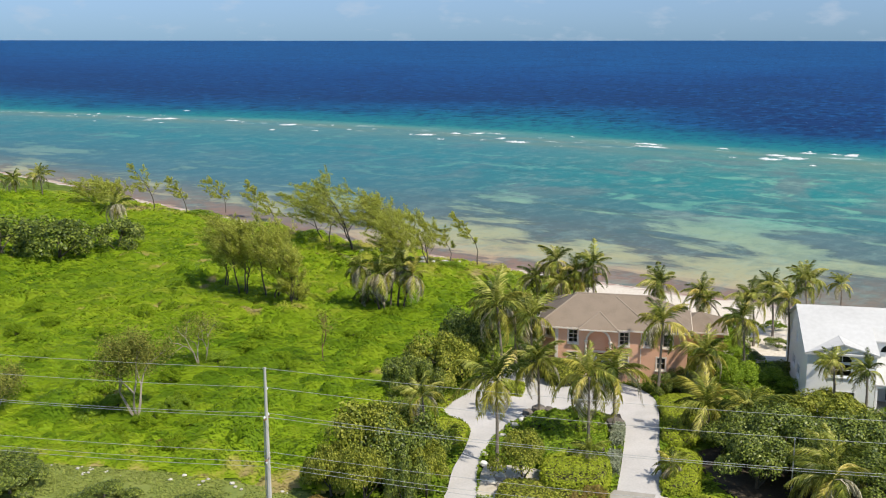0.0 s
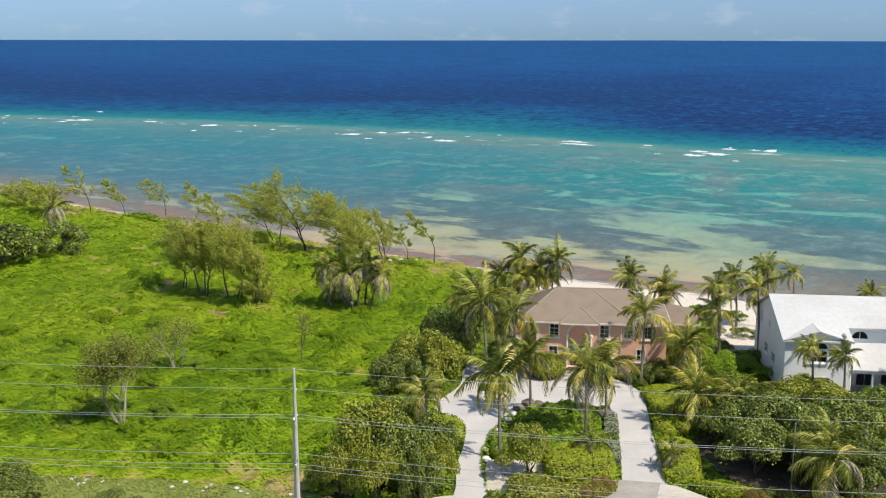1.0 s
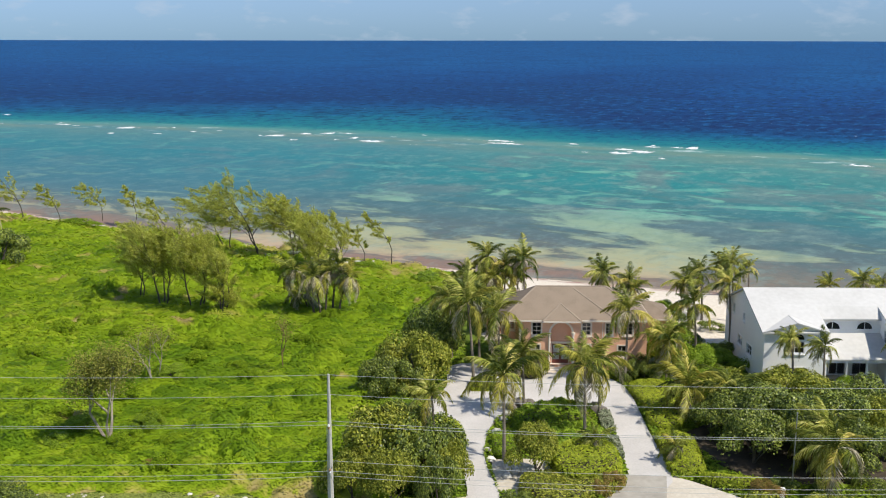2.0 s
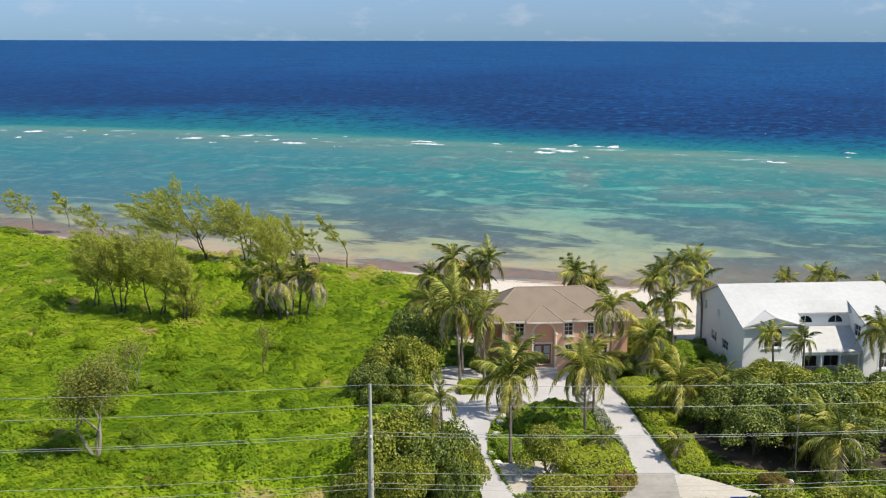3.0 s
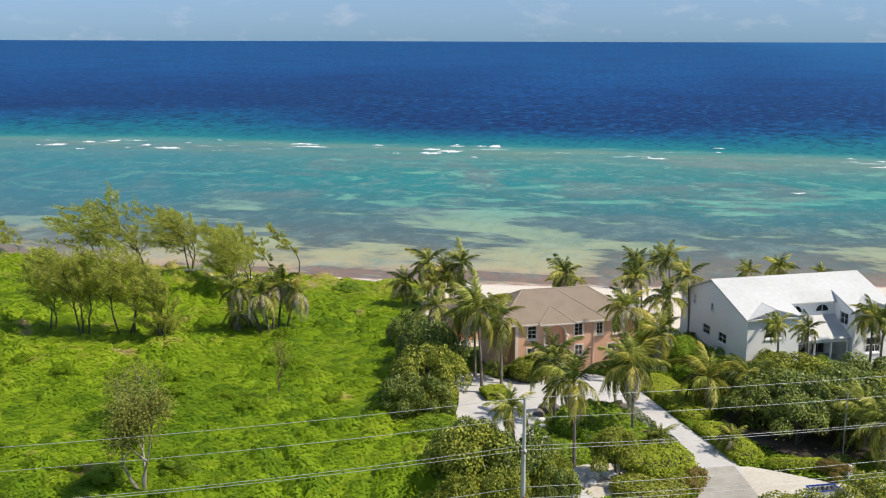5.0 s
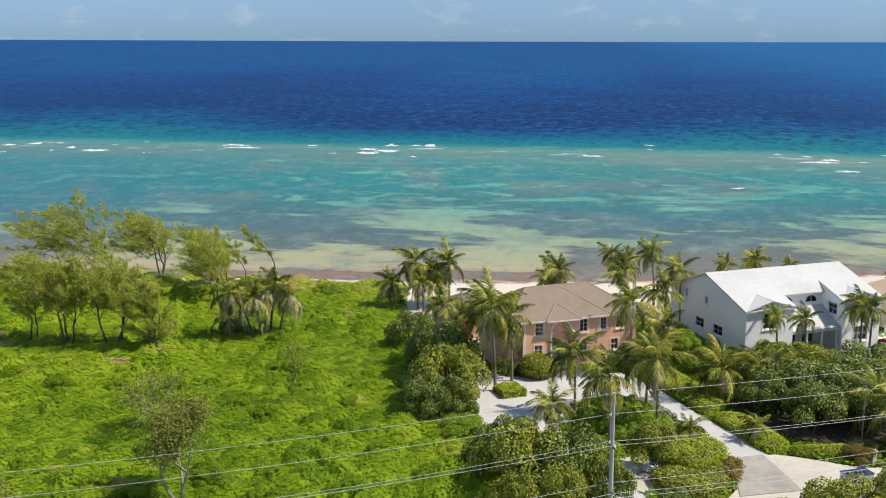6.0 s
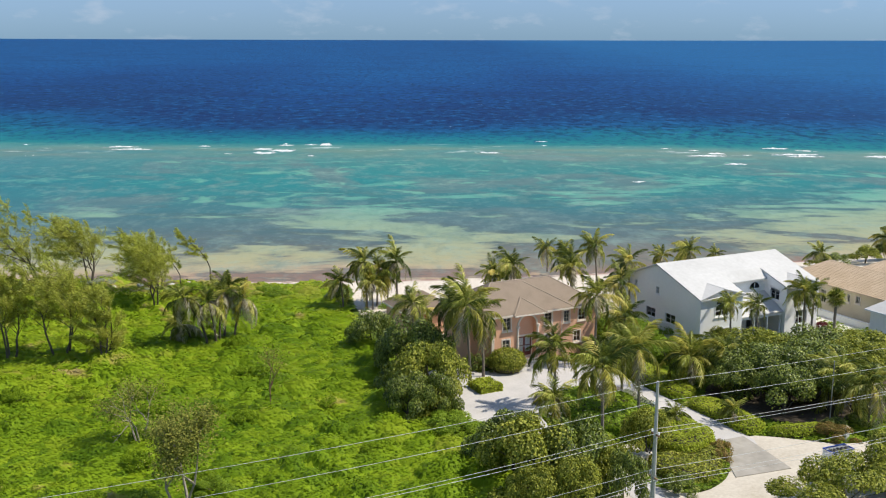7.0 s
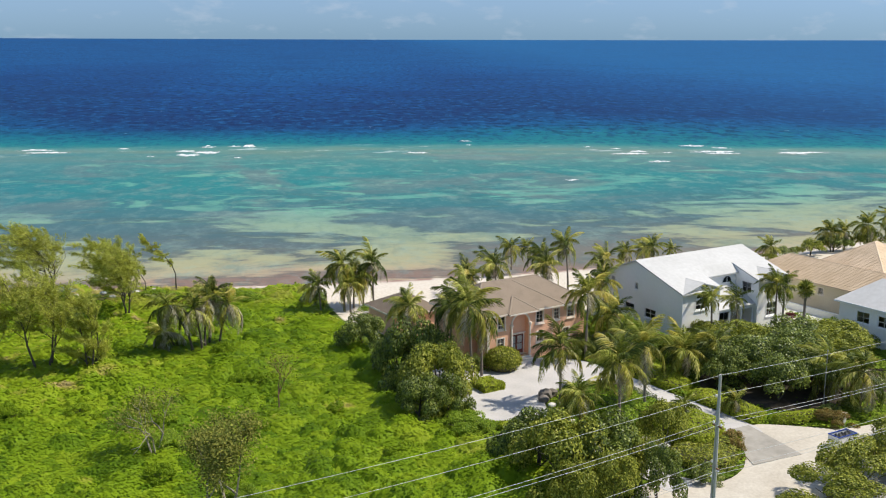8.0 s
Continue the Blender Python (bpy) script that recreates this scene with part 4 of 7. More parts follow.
def bare_tree(x, y, h, r, seed, label, leaves=700, bark="bark_pale", name="bare_tree", lean=(0, 0), stems=3):
    """Forked pale trunk with crooked twigs and a sparse brownish canopy."""
    rng = np.random.default_rng(700 + seed)
    e = thing(name, pose(x, y, 0), label, "tree")
    b = Build()
    tips = []

    def grow(p, d, ln, rad, depth):
        q = p + d * ln * 0.5 + rng.normal(0, 0.07 * ln, 3)
        s = p + d * ln
        b.tube([p, q, s], [rad, rad * 0.85, rad * 0.65], 5 if depth < 2 else 4)
        if depth >= 4:
            tips.append(s)
            return
        for _ in range(2 if depth else 3):
            nd = d + rng.normal(0, 0.48, 3) * [1, 1, 0.7] + [0, 0, 0.06]
            nd /= np.linalg.norm(nd)
            grow(s, nd, ln * rng.uniform(0.58, 0.82), rad * 0.6, depth + 1)
        tips.append(s)
    if stems > 1:
        for k in range(stems):
            a = 2.1 * k + seed
            dv = np.array([0.5 * math.cos(a) + lean[0], 0.5 * math.sin(a) + lean[1], 1.0])
            grow(np.array([0.12 * math.cos(a), 0.12 * math.sin(a), -0.2]), dv / np.linalg.norm(dv), h * 0.34, 0.019 * h, 1)
    else:
        grow(np.array([0, 0, -0.2]), np.array([lean[0], lean[1], 1.0]), h * 0.36, 0.026 * h, 0)
    b2 = Build()
    b2.v, b2.f = [(p[0] * r / (0.36 * h), p[1] * r / (0.36 * h), p[2]) for p in b.v], b.f
    part("trunk", b2, M[bark], e)
    if leaves:
        tp = np.array([t for t in tips if t[2] > 0.33 * h])
        tp[:, :2] *= r / (0.36 * h)
        c = tp[rng.integers(0, len(tp), leaves)] + rng.normal(0, 0.5, (leaves, 3)) * [1.1, 1.1, 1.2]
        part("foliage", quad_mesh("foliage", leaf_quads(rng, c, np.tile([0, 0, 1.0], (leaves, 1)), 0.21, 0.14, 0.7), M["twig_leaf"]), None, e)
    return e


def make_garden_cover():
    """Low planting and leaf litter over the gardens round the houses."""
    rng = np.random.default_rng(15)
    n = 170000
    x, y = rng.uniform(-6, 66, n), rng.uniform(66, 128, n)
    u, v = x * CU + y * SU, -x * SU + y * CU
    keep = (x > field_edge(y) - 1) & (v < 122)
    for key in ("driveway", "road", "road_apron", "asphalt_apron"):
        keep &= ~in_outline(x, y, OUTLINES[key])
    keep &= ~in_outline(x, y, [(4.5, 79.5), (10, 79.5), (10, 85), (5.2, 86.5)])
    # hardly any planting over the sheet painted as sea-grape shade
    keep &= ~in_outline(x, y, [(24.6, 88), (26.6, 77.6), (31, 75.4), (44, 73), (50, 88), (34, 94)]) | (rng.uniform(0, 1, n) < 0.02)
    for u0, u1, v0, v1 in ((-12.8, 5.0, 110.3, 122), (15.4, 36.2, 105.4, 123), (39.6, 64, 102, 119), (34.4, 48, 91, 99.5), (30.2, 37, 99, 105.6), (-15, -6, 125, 134)):
        keep &= ~((u > u0) & (u < u1) & (v > v0) & (v < v1))
    keep &= rng.uniform(0, 1, n) < np.where((value_noise(x * 0.22, y * 0.22, 77) > 0.42) | ((v > 100) & (u > 5) & (u < 15.4) & (v > 116)), 0.25, 1.0)
    x, y = x[keep], y[keep]
    m = len(x)
    hum = np.clip(0.35 + 0.4 * value_noise(x * 0.5, y * 0.5, 41) + 0.25 * value_noise(x * 1.2, y * 1.2, 42), 0.05, 1.2)
    z = ground_height(x, y) + hum * rng.beta(3, 1.2, m) + 0.03
    qd = leaf_quads(rng, np.stack([x, y, z], 1), np.tile([0, 0, 1.0], (m, 1)), 0.3, 0.23, 0.32)
    ob = new("garden_cover", quad_mesh("garden_cover", qd, M["cover_leaf"]))
    tagged(ob, "low green garden planting between the shrubs", "undergrowth", kind="stuff")


make_garden_cover()


# casuarinas
for i, (x, y, h, r, lean, trunks, wind, low) in enumerate((
        (-27.0, 149, 11.2, 5.7, 0.1, 3, 0.9, 0.34), (-22.2, 145.2, 11.0, 5.6, 0.08, 3, 0.9, 0.34), (-18.6, 141, 9.2, 3.0, 0.04, 3, 0.8, 0.12), (-30.5, 152.5, 9.4, 4.2, 0.1, 2, 0.9, 0.4),
        (-12.0, 181, 12.2, 6.8, 0.34, 2, 1.7, 0.32), (-6.5, 178, 11.2, 5.8, 0.28, 3, 1.6, 0.32), (-18, 187, 10.2, 5.4, 0.4, 2, 1.9, 0.35), (-3.6, 160, 10.2, 5.0, 0.1, 3, 1.1, 0.3), (1.0, 168, 8.6, 4.2, 0.25, 2, 1.4, 0.25),
        (4.9, 169.8, 6.4, 1.8, 0.45, 1, 1.5, 0.4), (9.2, 168.4, 8.6, 1.8, 0.5, 1, 1.5, 0.45), (-52, 222.5, 7.4, 2.6, 0.6, 1, 2.0, 0.35), (-43.7, 224.6, 6.8, 3.2, 0.55, 1, 2.0, 0.3), (-36.8, 224.5, 6.4, 2.2, 0.35, 1, 1.7, 0.3), (-59.7, 225, 10.0, 3.4, 0.6, 1, 2.0, 0.35), (-66, 222, 6.6, 4.4, 0.4, 2, 1.8, 0.3), (-75, 234, 5.4, 4.6, 0.4, 2, 1.8, 0.3), (-30, 205, 6.0, 3.6, 0.45, 1, 2.0, 0.3), (-70, 228, 6.0, 4.0, 0.4, 2, 1.8, 0.3))):
    casuarina(x, y, h, r, i, lean, trunks=trunks, thin=0.7 if r < 2 else 1.0, open_=wind, low=low)

# palms
PALMS = [
    # x, y, trunk height, lean x, lean y, size, tone
    (6.6, 86.1, 8.1, -0.1, 0.2, 1.0, "gold"), (11.6, 97.0, 6.2, -0.2, 0, 0.95, "gold"), (15.3, 89.0, 7.4, -0.1, 0.3, 1.0, "gold"), (18.6, 94.0, 6.0, -0.1, 0, 0.95, "gold"), (0.2, 85.8, 6.8, -0.3, 0.1, 0.68, "gold"),
    (8.7, 107, 9.4, -0.7, 0, 1.05, "green"), (12.1, 108.6, 7.6, -0.2, 0.2, 1.05, "gold"), (8.2, 116.2, 7.7, -0.3, 0, 0.95, "green"), (10.6, 112.0, 8.0, -0.2, 0, 1.0, "green"),
    (25.2, 103.8, 8.3, 0.2, 0, 0.9, "green"), (29.8, 122, 8.0, -0.4, 0, 0.95, "green"), (30.0, 103.6, 4.8, 0.2, 0, 0.9, "gold"),
    (19.4, 141.2, 6.7, -0.4, 0, 1.05, "green"), (24.3, 140.6, 6.2, -0.2, 0, 1.05, "green"), (21.6, 141.8, 5.0, 0.2, 0, 1.05, "gold"), (19.8, 140.4, 3.8, -0.2, 0, 0.95, "gold"), (23.6, 142.0, 3.6, 0.2, 0, 0.85, "gold"), (16.6, 143, 3.9, -0.4, 0, 0.85, "gold"),
    (16.2, 124.6, 3.8, 0, 0, 0.8, "green"), (38.7, 135.5, 3.4, -0.3, 0, 0.9, "green"), (40.8, 135, 2.4, -1.8, 0, 0.75, "gold"),
    (45.2, 126.3, 6.4, -0.5, 0, 0.9, "green"), (49.0, 124.7, 7.8, -0.6, 0.2, 0.95, "green"), (42.6, 113.2, 8.2, -0.5, 0, 0.9, "gold"), (36.0, 108.8, 7.2, -0.5, 0, 0.95, "green"), (41.5, 122.5, 6.2, -0.5, 0, 0.9, "gold"),
    (56.6, 142.3, 3.6, -0.3, 0, 0.8, "green"), (60.5, 142, 3.0, -0.2, 0, 0.7, "green"), (66, 121, 5.4, -0.3, 0, 0.9, "green"), (62.5, 123.5, 4.6, -0.3, 0, 0.7, "gold"), (74, 128, 3.0, -0.3, 0, 0.7, "green"), (80, 126, 2.2, -0.3, 0, 0.55, "green"),
    (27.4, 91.6, 3.6, -0.4, 0, 1.05, "gold"), (30.6, 89.4, 3.8, -0.2, 0, 0.95, "gold"),
    (41.2, 96.3, 6.2, -0.4, 0, 0.68, "green"), (43.5, 94.2, 6.0, -0.2, 0, 0.68, "green"), (53.2, 93.8, 6.4, -0.2, 0, 0.85, "green"), (54.4, 93.4, 5.8, 0.2, 0, 0.8, "green"),
    (21.5, 82.2, 1.7, 0, 0, 0.5, "gold"), (14.6, 84.0, 2.2, 0, 0, 0.5, "green"), (34.0, 78.0, 3.2, 0, 0, 1.15, "gold"), (31.5, 73.5, 4.2, 0.3, 0, 1.0, "gold"), (-92.5, 248, 5.0, -0.4, 0, 1.1, "green"), (-98.5, 247, 4.2, -0.2, 0, 1.0, "green"), (-104, 250, 4.0, -0.2, 0, 1.0, "green"),
    (114, 106.5, 4.6, -0.3, 0, 1.0, "green"), (119, 104, 5.4, -0.3, 0, 1.05, "green"), (109, 111, 3.4, -0.3, 0, 0.95, "gold"), (124, 100, 6.0, -0.2, 0, 1.1, "green"), (94, 115, 2.2, -0.3, 0, 0.85, "green"), (112.5, 110, 3.0, -0.3, 0, 0.9, "gold"),
]
for i, (x, y, h, lx, ly, size, tone) in enumerate(PALMS):
    size *= 0.88 if y > 109 or x > 34 else 1.02
    palm(x, y, h, (lx, ly), size, i, tone, label="coconut palm with wind-swept green fronds" if tone == "green" else "coconut palm with yellowing green fronds")
# neglected clump with dry skirts in the field
for i, (x, y, h, lx, ly) in enumerate(((-6.2, 139.4, 6.4, -2.6, 0.6), (-5.4, 138.6, 5.6, -0.8, 0), (-4.6, 139.2, 6.2, 0.6, 0.2), (-3.6, 139.8, 6.8, 0.9, 0), (-2.8, 138.8, 5.4, 1.4, -0.3), (-6.8, 142.5, 2.2, -1.0, 0.5))):
    palm(x, y, h, (lx, ly), 0.84, 60 + i, "green" if i % 2 else "gold", 14, "unkempt palm with dry hanging fronds in a clump", dry=9, bark="bark_dark", group="palm clump in the field")
palm(-60.9, 202.5, 5.2, (-0.3, 0), 1.0, 77, "green", 12, "unkempt palm with dry hanging fronds", dry=8)

def fan_palm(x, y, h, seed):
    """A stout palm with round fan leaves over a skirt of dry ones."""
    rng = np.random.default_rng(3300 + seed)
    e = thing("fan_palm", pose(x, y, 0), "fan palm with round head and dry skirt", "palm tree")
    part("trunk", Build().tube([(0, 0, -0.3), (0, 0, h * 0.5), (0, 0, h)], [0.22, 0.17, 0.2], 8), M["bark_grey"], e)
    leaf = Build()
    for k in range(15):
        a = radians(-150 + 300 * k / 14)
        w = 0.075
        d = Vector((math.cos(a), math.sin(a), 0))
        s = Vector((-d.y, d.x, 0)) * w
        leaf.add([(0.55, 0, 0), Vector((0.55, 0, 0)) + d * 0.5 + s, Vector((0.55, 0, -0.1)) + d * 0.95, Vector((0.55, 0, 0)) + d * 0.5 - s], [(0, 1, 2, 3)])
    leaf.tube([(0, 0, 0), (0.6, 0, 0)], [0.03, 0.02], 4)
    green, dry = leaf.mesh("fan_leaf", M["frond"]), leaf.mesh("fan_leaf", M["frond_dry"])
    for i in range(34):
        t = i / 33
        f = part("fan_leaf", dry if t > 0.78 else green, None, e)
        f.matrix_basis = Matrix.Translation((0, 0, h)) @ Euler((rng.uniform(-0.3, 0.3), -radians(80 - 165 * t + rng.uniform(-8, 8)), i * 2.4)).to_matrix().to_4x4()


fan_palm(56.0, 91.2, 5.6, 1)

# bare and half-bare trees in the plot
bare_tree(-29.0, 98.3, 11.2, 2.9, 1, "half-bare tree with pale forked trunk and brownish leaves", 11000, lean=(-0.16, 0))
bare_tree(-26.0, 114.3, 8.2, 2.0, 2, "small half-bare tree with pale twigs", 2200)
bare_tree(-11.8, 114.6, 7.4, 1.3, 3, "thin dead tree with few twigs", 420, "wood_brown", stems=1)
bare_tree(-44.5, 101.5, 5.5, 2.4, 5, "half-bare tree with pale forked trunk and brownish leaves", 6000)

# shrubs and small trees
SEAGRAPE = "dense dark green sea-grape with round leaves"
for i, (x, y, rx, ry, h, kind, seed) in enumerate((
        (-5.0, 84.0, 5.2, 4.6, 6.8, "olive_leaf", 1), (-1.6, 82.0, 4.4, 4.2, 6.6, "dark_leaf", 2), (-2.6, 88.4, 4.4, 4.2, 5.4, "dark_leaf", 3), (4.4, 111.2, 4.8, 4.4, 7.9, "dark_leaf", 2), (1.7, 105.6, 4.8, 4.0, 7.0, "olive_leaf", 2), (8.9, 125.4, 3.6, 3.4, 5.0, "dark_leaf", 3),
        (-1.4, 98.8, 2.8, 3.2, 2.0, "bright_leaf", 3),
        (-63, 174, 9, 6, 7.4, "dark_leaf", 1), (-74, 177, 9, 6, 7.6, "dark_leaf", 2), (-55, 182, 6.5, 4.4, 6.0, "dark_leaf", 3),
        (32, 88.5, 5.4, 5.0, 5.0, "dark_leaf", 1), (38.5, 91.0, 5.6, 4.6, 4.8, "olive_leaf", 2), (44.5, 87.5, 6.0, 5.0, 4.8, "dark_leaf", 3), (43, 81.0, 5.4, 4.8, 4.8, "olive_leaf", 1), (49.5, 84.0, 5.4, 4.6, 4.2, "olive_leaf", 3), (34.0, 95.0, 4.4, 3.6, 3.8, "olive_leaf", 2), (40.5, 96.6, 4.2, 2.8, 3.2, "olive_leaf", 1), (46.0, 93.8, 4.0, 2.4, 2.4, "bright_leaf", 2), (37, 77.6, 4.6, 3.4, 4.2, "dark_leaf", 1),
        (34.4, 105.0, 3.4, 4.2, 3.4, "bright_leaf", 1), (33.0, 99.5, 3.4, 3.4, 2.8, "bright_leaf", 3), (33.4, 111.4, 3.2, 3.2, 2.6, "bright_leaf", 3), (37.2, 121.2, 2.6, 3.2, 3.0, "bright_leaf", 2), (40.4, 127.5, 2.4, 3.2, 2.6, "bright_leaf", 1), (44.2, 121.5, 1.6, 2.2, 1.2, "dark_leaf", 3), (46.0, 116.5, 1.4, 1.6, 1.0, "grey_leaf", 2), (46.5, 129.5, 1.8, 1.4, 1.2, "bright_leaf", 3), (38.0, 107.4, 3.6, 3.0, 1.9, "bright_leaf", 1), (42.0, 105.6, 3.2, 2.2, 1.6, "bright_leaf", 2), (41.4, 111.6, 1.3, 1.2, 1.5, "dark_leaf", 1), (38.6, 116.4, 2.2, 2.4, 1.7, "dark_leaf", 2), (36.0, 122, 3.2, 4.0, 3.0, "bright_leaf", 2), (35.0, 115, 3.0, 4.0, 3.2, "bright_leaf", 1),
        (8.6, 66.4, 4.6, 3.2, 3.2, "olive_leaf", 2), (14.0, 66.2, 4.8, 3.8, 4.2, "olive_leaf", 3), (20, 65.0, 5.0, 4.0, 4.6, "olive_leaf", 1), (26, 64.5, 5.0, 4.2, 4.2, "olive_leaf", 2), (33, 63, 5.0, 4.0, 4.2, "dark_leaf", 3),
        (25.8, 104.4, 1.7, 1.5, 2.6, "dark_leaf", 3), (27.6, 103.9, 1.9, 1.6, 2.4, "dark_leaf", 1), (28.2, 106.6, 2.2, 1.6, 2.4, "dark_leaf", 3), (29.6, 104.6, 1.8, 1.6, 2.6, "grey_leaf", 1), (40.0, 123.5, 2.6, 2.0, 2.0, "dark_leaf", 1),
        (18.4, 147.5, 3.2, 2.0, 1.8, "dark_leaf", 2), (13, 156, 4.6, 2.2, 1.3, "bright_leaf", 3), (5, 166, 4.2, 2.0, 1.2, "bright_leaf", 2), (-6, 177, 4.4, 2.2, 1.4, "grey_leaf", 3), (-22, 194, 5, 2.2, 1.4, "bright_leaf", 1), (-33, 206, 5, 2.2, 1.4, "grey_leaf", 2), (-47, 217, 6, 2.4, 1.6, "bright_leaf", 3), (21, 136.5, 3.4, 2.2, 2.0, "bright_leaf", 2))):
    lab = {"dark_leaf": SEAGRAPE, "olive_leaf": "dense olive-green broadleaf bush", "bright_leaf": "fresh green spreading bush", "grey_leaf": "silvery grey-green garden bush"}[kind]
    shrub(x, y, rx, ry, h, kind, seed, lab, turn=i * 47.0)
for i, (x, y, rx, ry, h, kind, seed) in enumerate(((28.4, 80.9, 4.2, 3.6, 5.0, "dark_leaf", 1), (32.6, 78.6, 4.0, 3.2, 4.8, "dark_leaf", 3), (28.6, 87.0, 3.6, 3.6, 4.6, "dark_leaf", 2), (32.0, 84.0, 5.0, 4.6, 5.6, "dark_leaf", 2), (37.5, 83.5, 5.6, 5.0, 5.4, "dark_leaf", 3))):
    shrub(x, y, rx, ry, h, kind, seed, "spreading dark sea-grape over bare shaded stems", turn=i * 61.0, skirt=0.5)
for i, (x, y, rx, ry, h, kind, seed) in enumerate(((8.4, 82.4, 3.0, 2.6, 4.8, "olive_leaf", 1), (0.2, 79.8, 2.7, 2.6, 4.8, "olive_leaf", 2), (5.0, 76.0, 2.0, 1.6, 1.7, "dark_leaf", 1), (-1.3, 76.8, 2.5, 2.2, 5.4, "dark_leaf", 3), (-5.0, 78.6, 3.0, 2.4, 5.0, "olive_leaf", 1), (0.0, 102.4, 2.5, 2.8, 4.8, "dark_leaf", 3), (-2.0, 104.2, 3.2, 3.2, 4.8, "dark_leaf", 1), (5.0, 114.8, 3.4, 3.2, 6.0, "dark_leaf", 3), (-25.4, 100.6, 2.4, 1.8, 1.6, "bright_leaf", 2), (-31.6, 101.0, 2.6, 2.0, 1.8, "bright_leaf", 1), (-33.6, 97.6, 2.0, 1.5, 1.4, "bright_leaf", 3), (-24.2, 115.4, 2.6, 1.8, 1.8, "bright_leaf", 1), (-7.8, 80.4, 3.2, 2.6, 4.6, "olive_leaf", 3), (12.3, 110.6, 1.5, 1.2, 2.4, "dark_leaf", 2), (13.6, 110.0, 1.1, 1.0, 1.7, "dark_leaf", 1), (10.8, 95.6, 1.3, 1.0, 1.1, "dark_leaf", 1), (18.7, 96.2, 1.0, 0.9, 1.0, "dark_leaf", 2), (28.0, 75.2, 1.8, 1.2, 1.3, "dark_leaf", 1), (31.4, 74.2, 2.0, 1.2, 1.2, "dark_leaf", 3), (35.2, 73.2, 2.2, 1.3, 1.4, "dark_leaf", 2))):
    lab = {"bright_leaf": "bright green bush under a half-bare tree", "dark_leaf": "dense dark green bush", "olive_leaf": "small olive-green tree with rounded open crown"}[kind]
    shrub(x, y, rx, ry, h, kind, seed, lab, turn=i * 83.0, skirt=0.4 if kind == "olive_leaf" else 0.02)
for i, (x, y) in enumerate(((57.8, 97.0), (58.4, 94.2))):
    shrub(x, y, 1.0, 0.8, 1.1, "maroon_leaf", 1, "small dark red foliage bush on the paved court", turn=i * 90.0, z=0.3)
for i, (x, y, r, h) in enumerate(((96, 113.5, 3.4, 2.2), (103, 112, 3.8, 2.8), (109, 110.5, 4.0, 3.0), (116, 107, 4.4, 3.4), (122, 103.5, 4.4, 3.6), (92, 114.5, 2.6, 1.4))):
    shrub(x, y, r, r * 0.7, h, "olive_leaf" if i % 2 else "dark_leaf", 1 + i % 3, "low sea-grape thicket at the head of the beach", turn=i * 57.0)
rngb = np.random.default_rng(88)
for i in range(64):
    x, y = rngb.uniform(-62, -2), rngb.uniform(90, 150)
    s_, q_ = shore_frame(x, y)
    if x < field_edge(y) - 3 and q_ < 130:
        r = rngb.uniform(0.6, 1.7)
        shrub(x, y, r * 1.25, r, r * rngb.uniform(0.9, 1.25), "field_leaf", 1 + i % 3, "taller green bush among the creeping shrubs", turn=i * 31.0)
for i, (x, y, r, h) in enumerate(((-36, 83.5, 3.6, 2.8), (-35, 81, 3.6, 2.6), (-26.5, 79.0, 3.0, 1.6), (-18.5, 77.6, 2.6, 1.4), (-40.5, 84, 3.2, 2.4))):
    shrub(x, y, r, r, h, "dark_leaf", 1 + i % 3, "low dark green shrub on the verge", turn=i * 71.0)
for i, (x, y, rx, ry, h) in enumerate(((14.0, 78.4, 1.6, 1.2, 1.6), (12.4, 77.2, 1.6, 1.1, 1.5), (25.9, 73.9, 2.4, 1.4, 1.6), (-8.6, 78.6, 1.6, 1.0, 0.7), (-24.0, 91.6, 2.6, 1.2, 0.6))):
    shrub(x, y, rx, ry, h, "red_leaf", 1, "reddish-brown leafy bush in the verge", turn=i * 50.0)


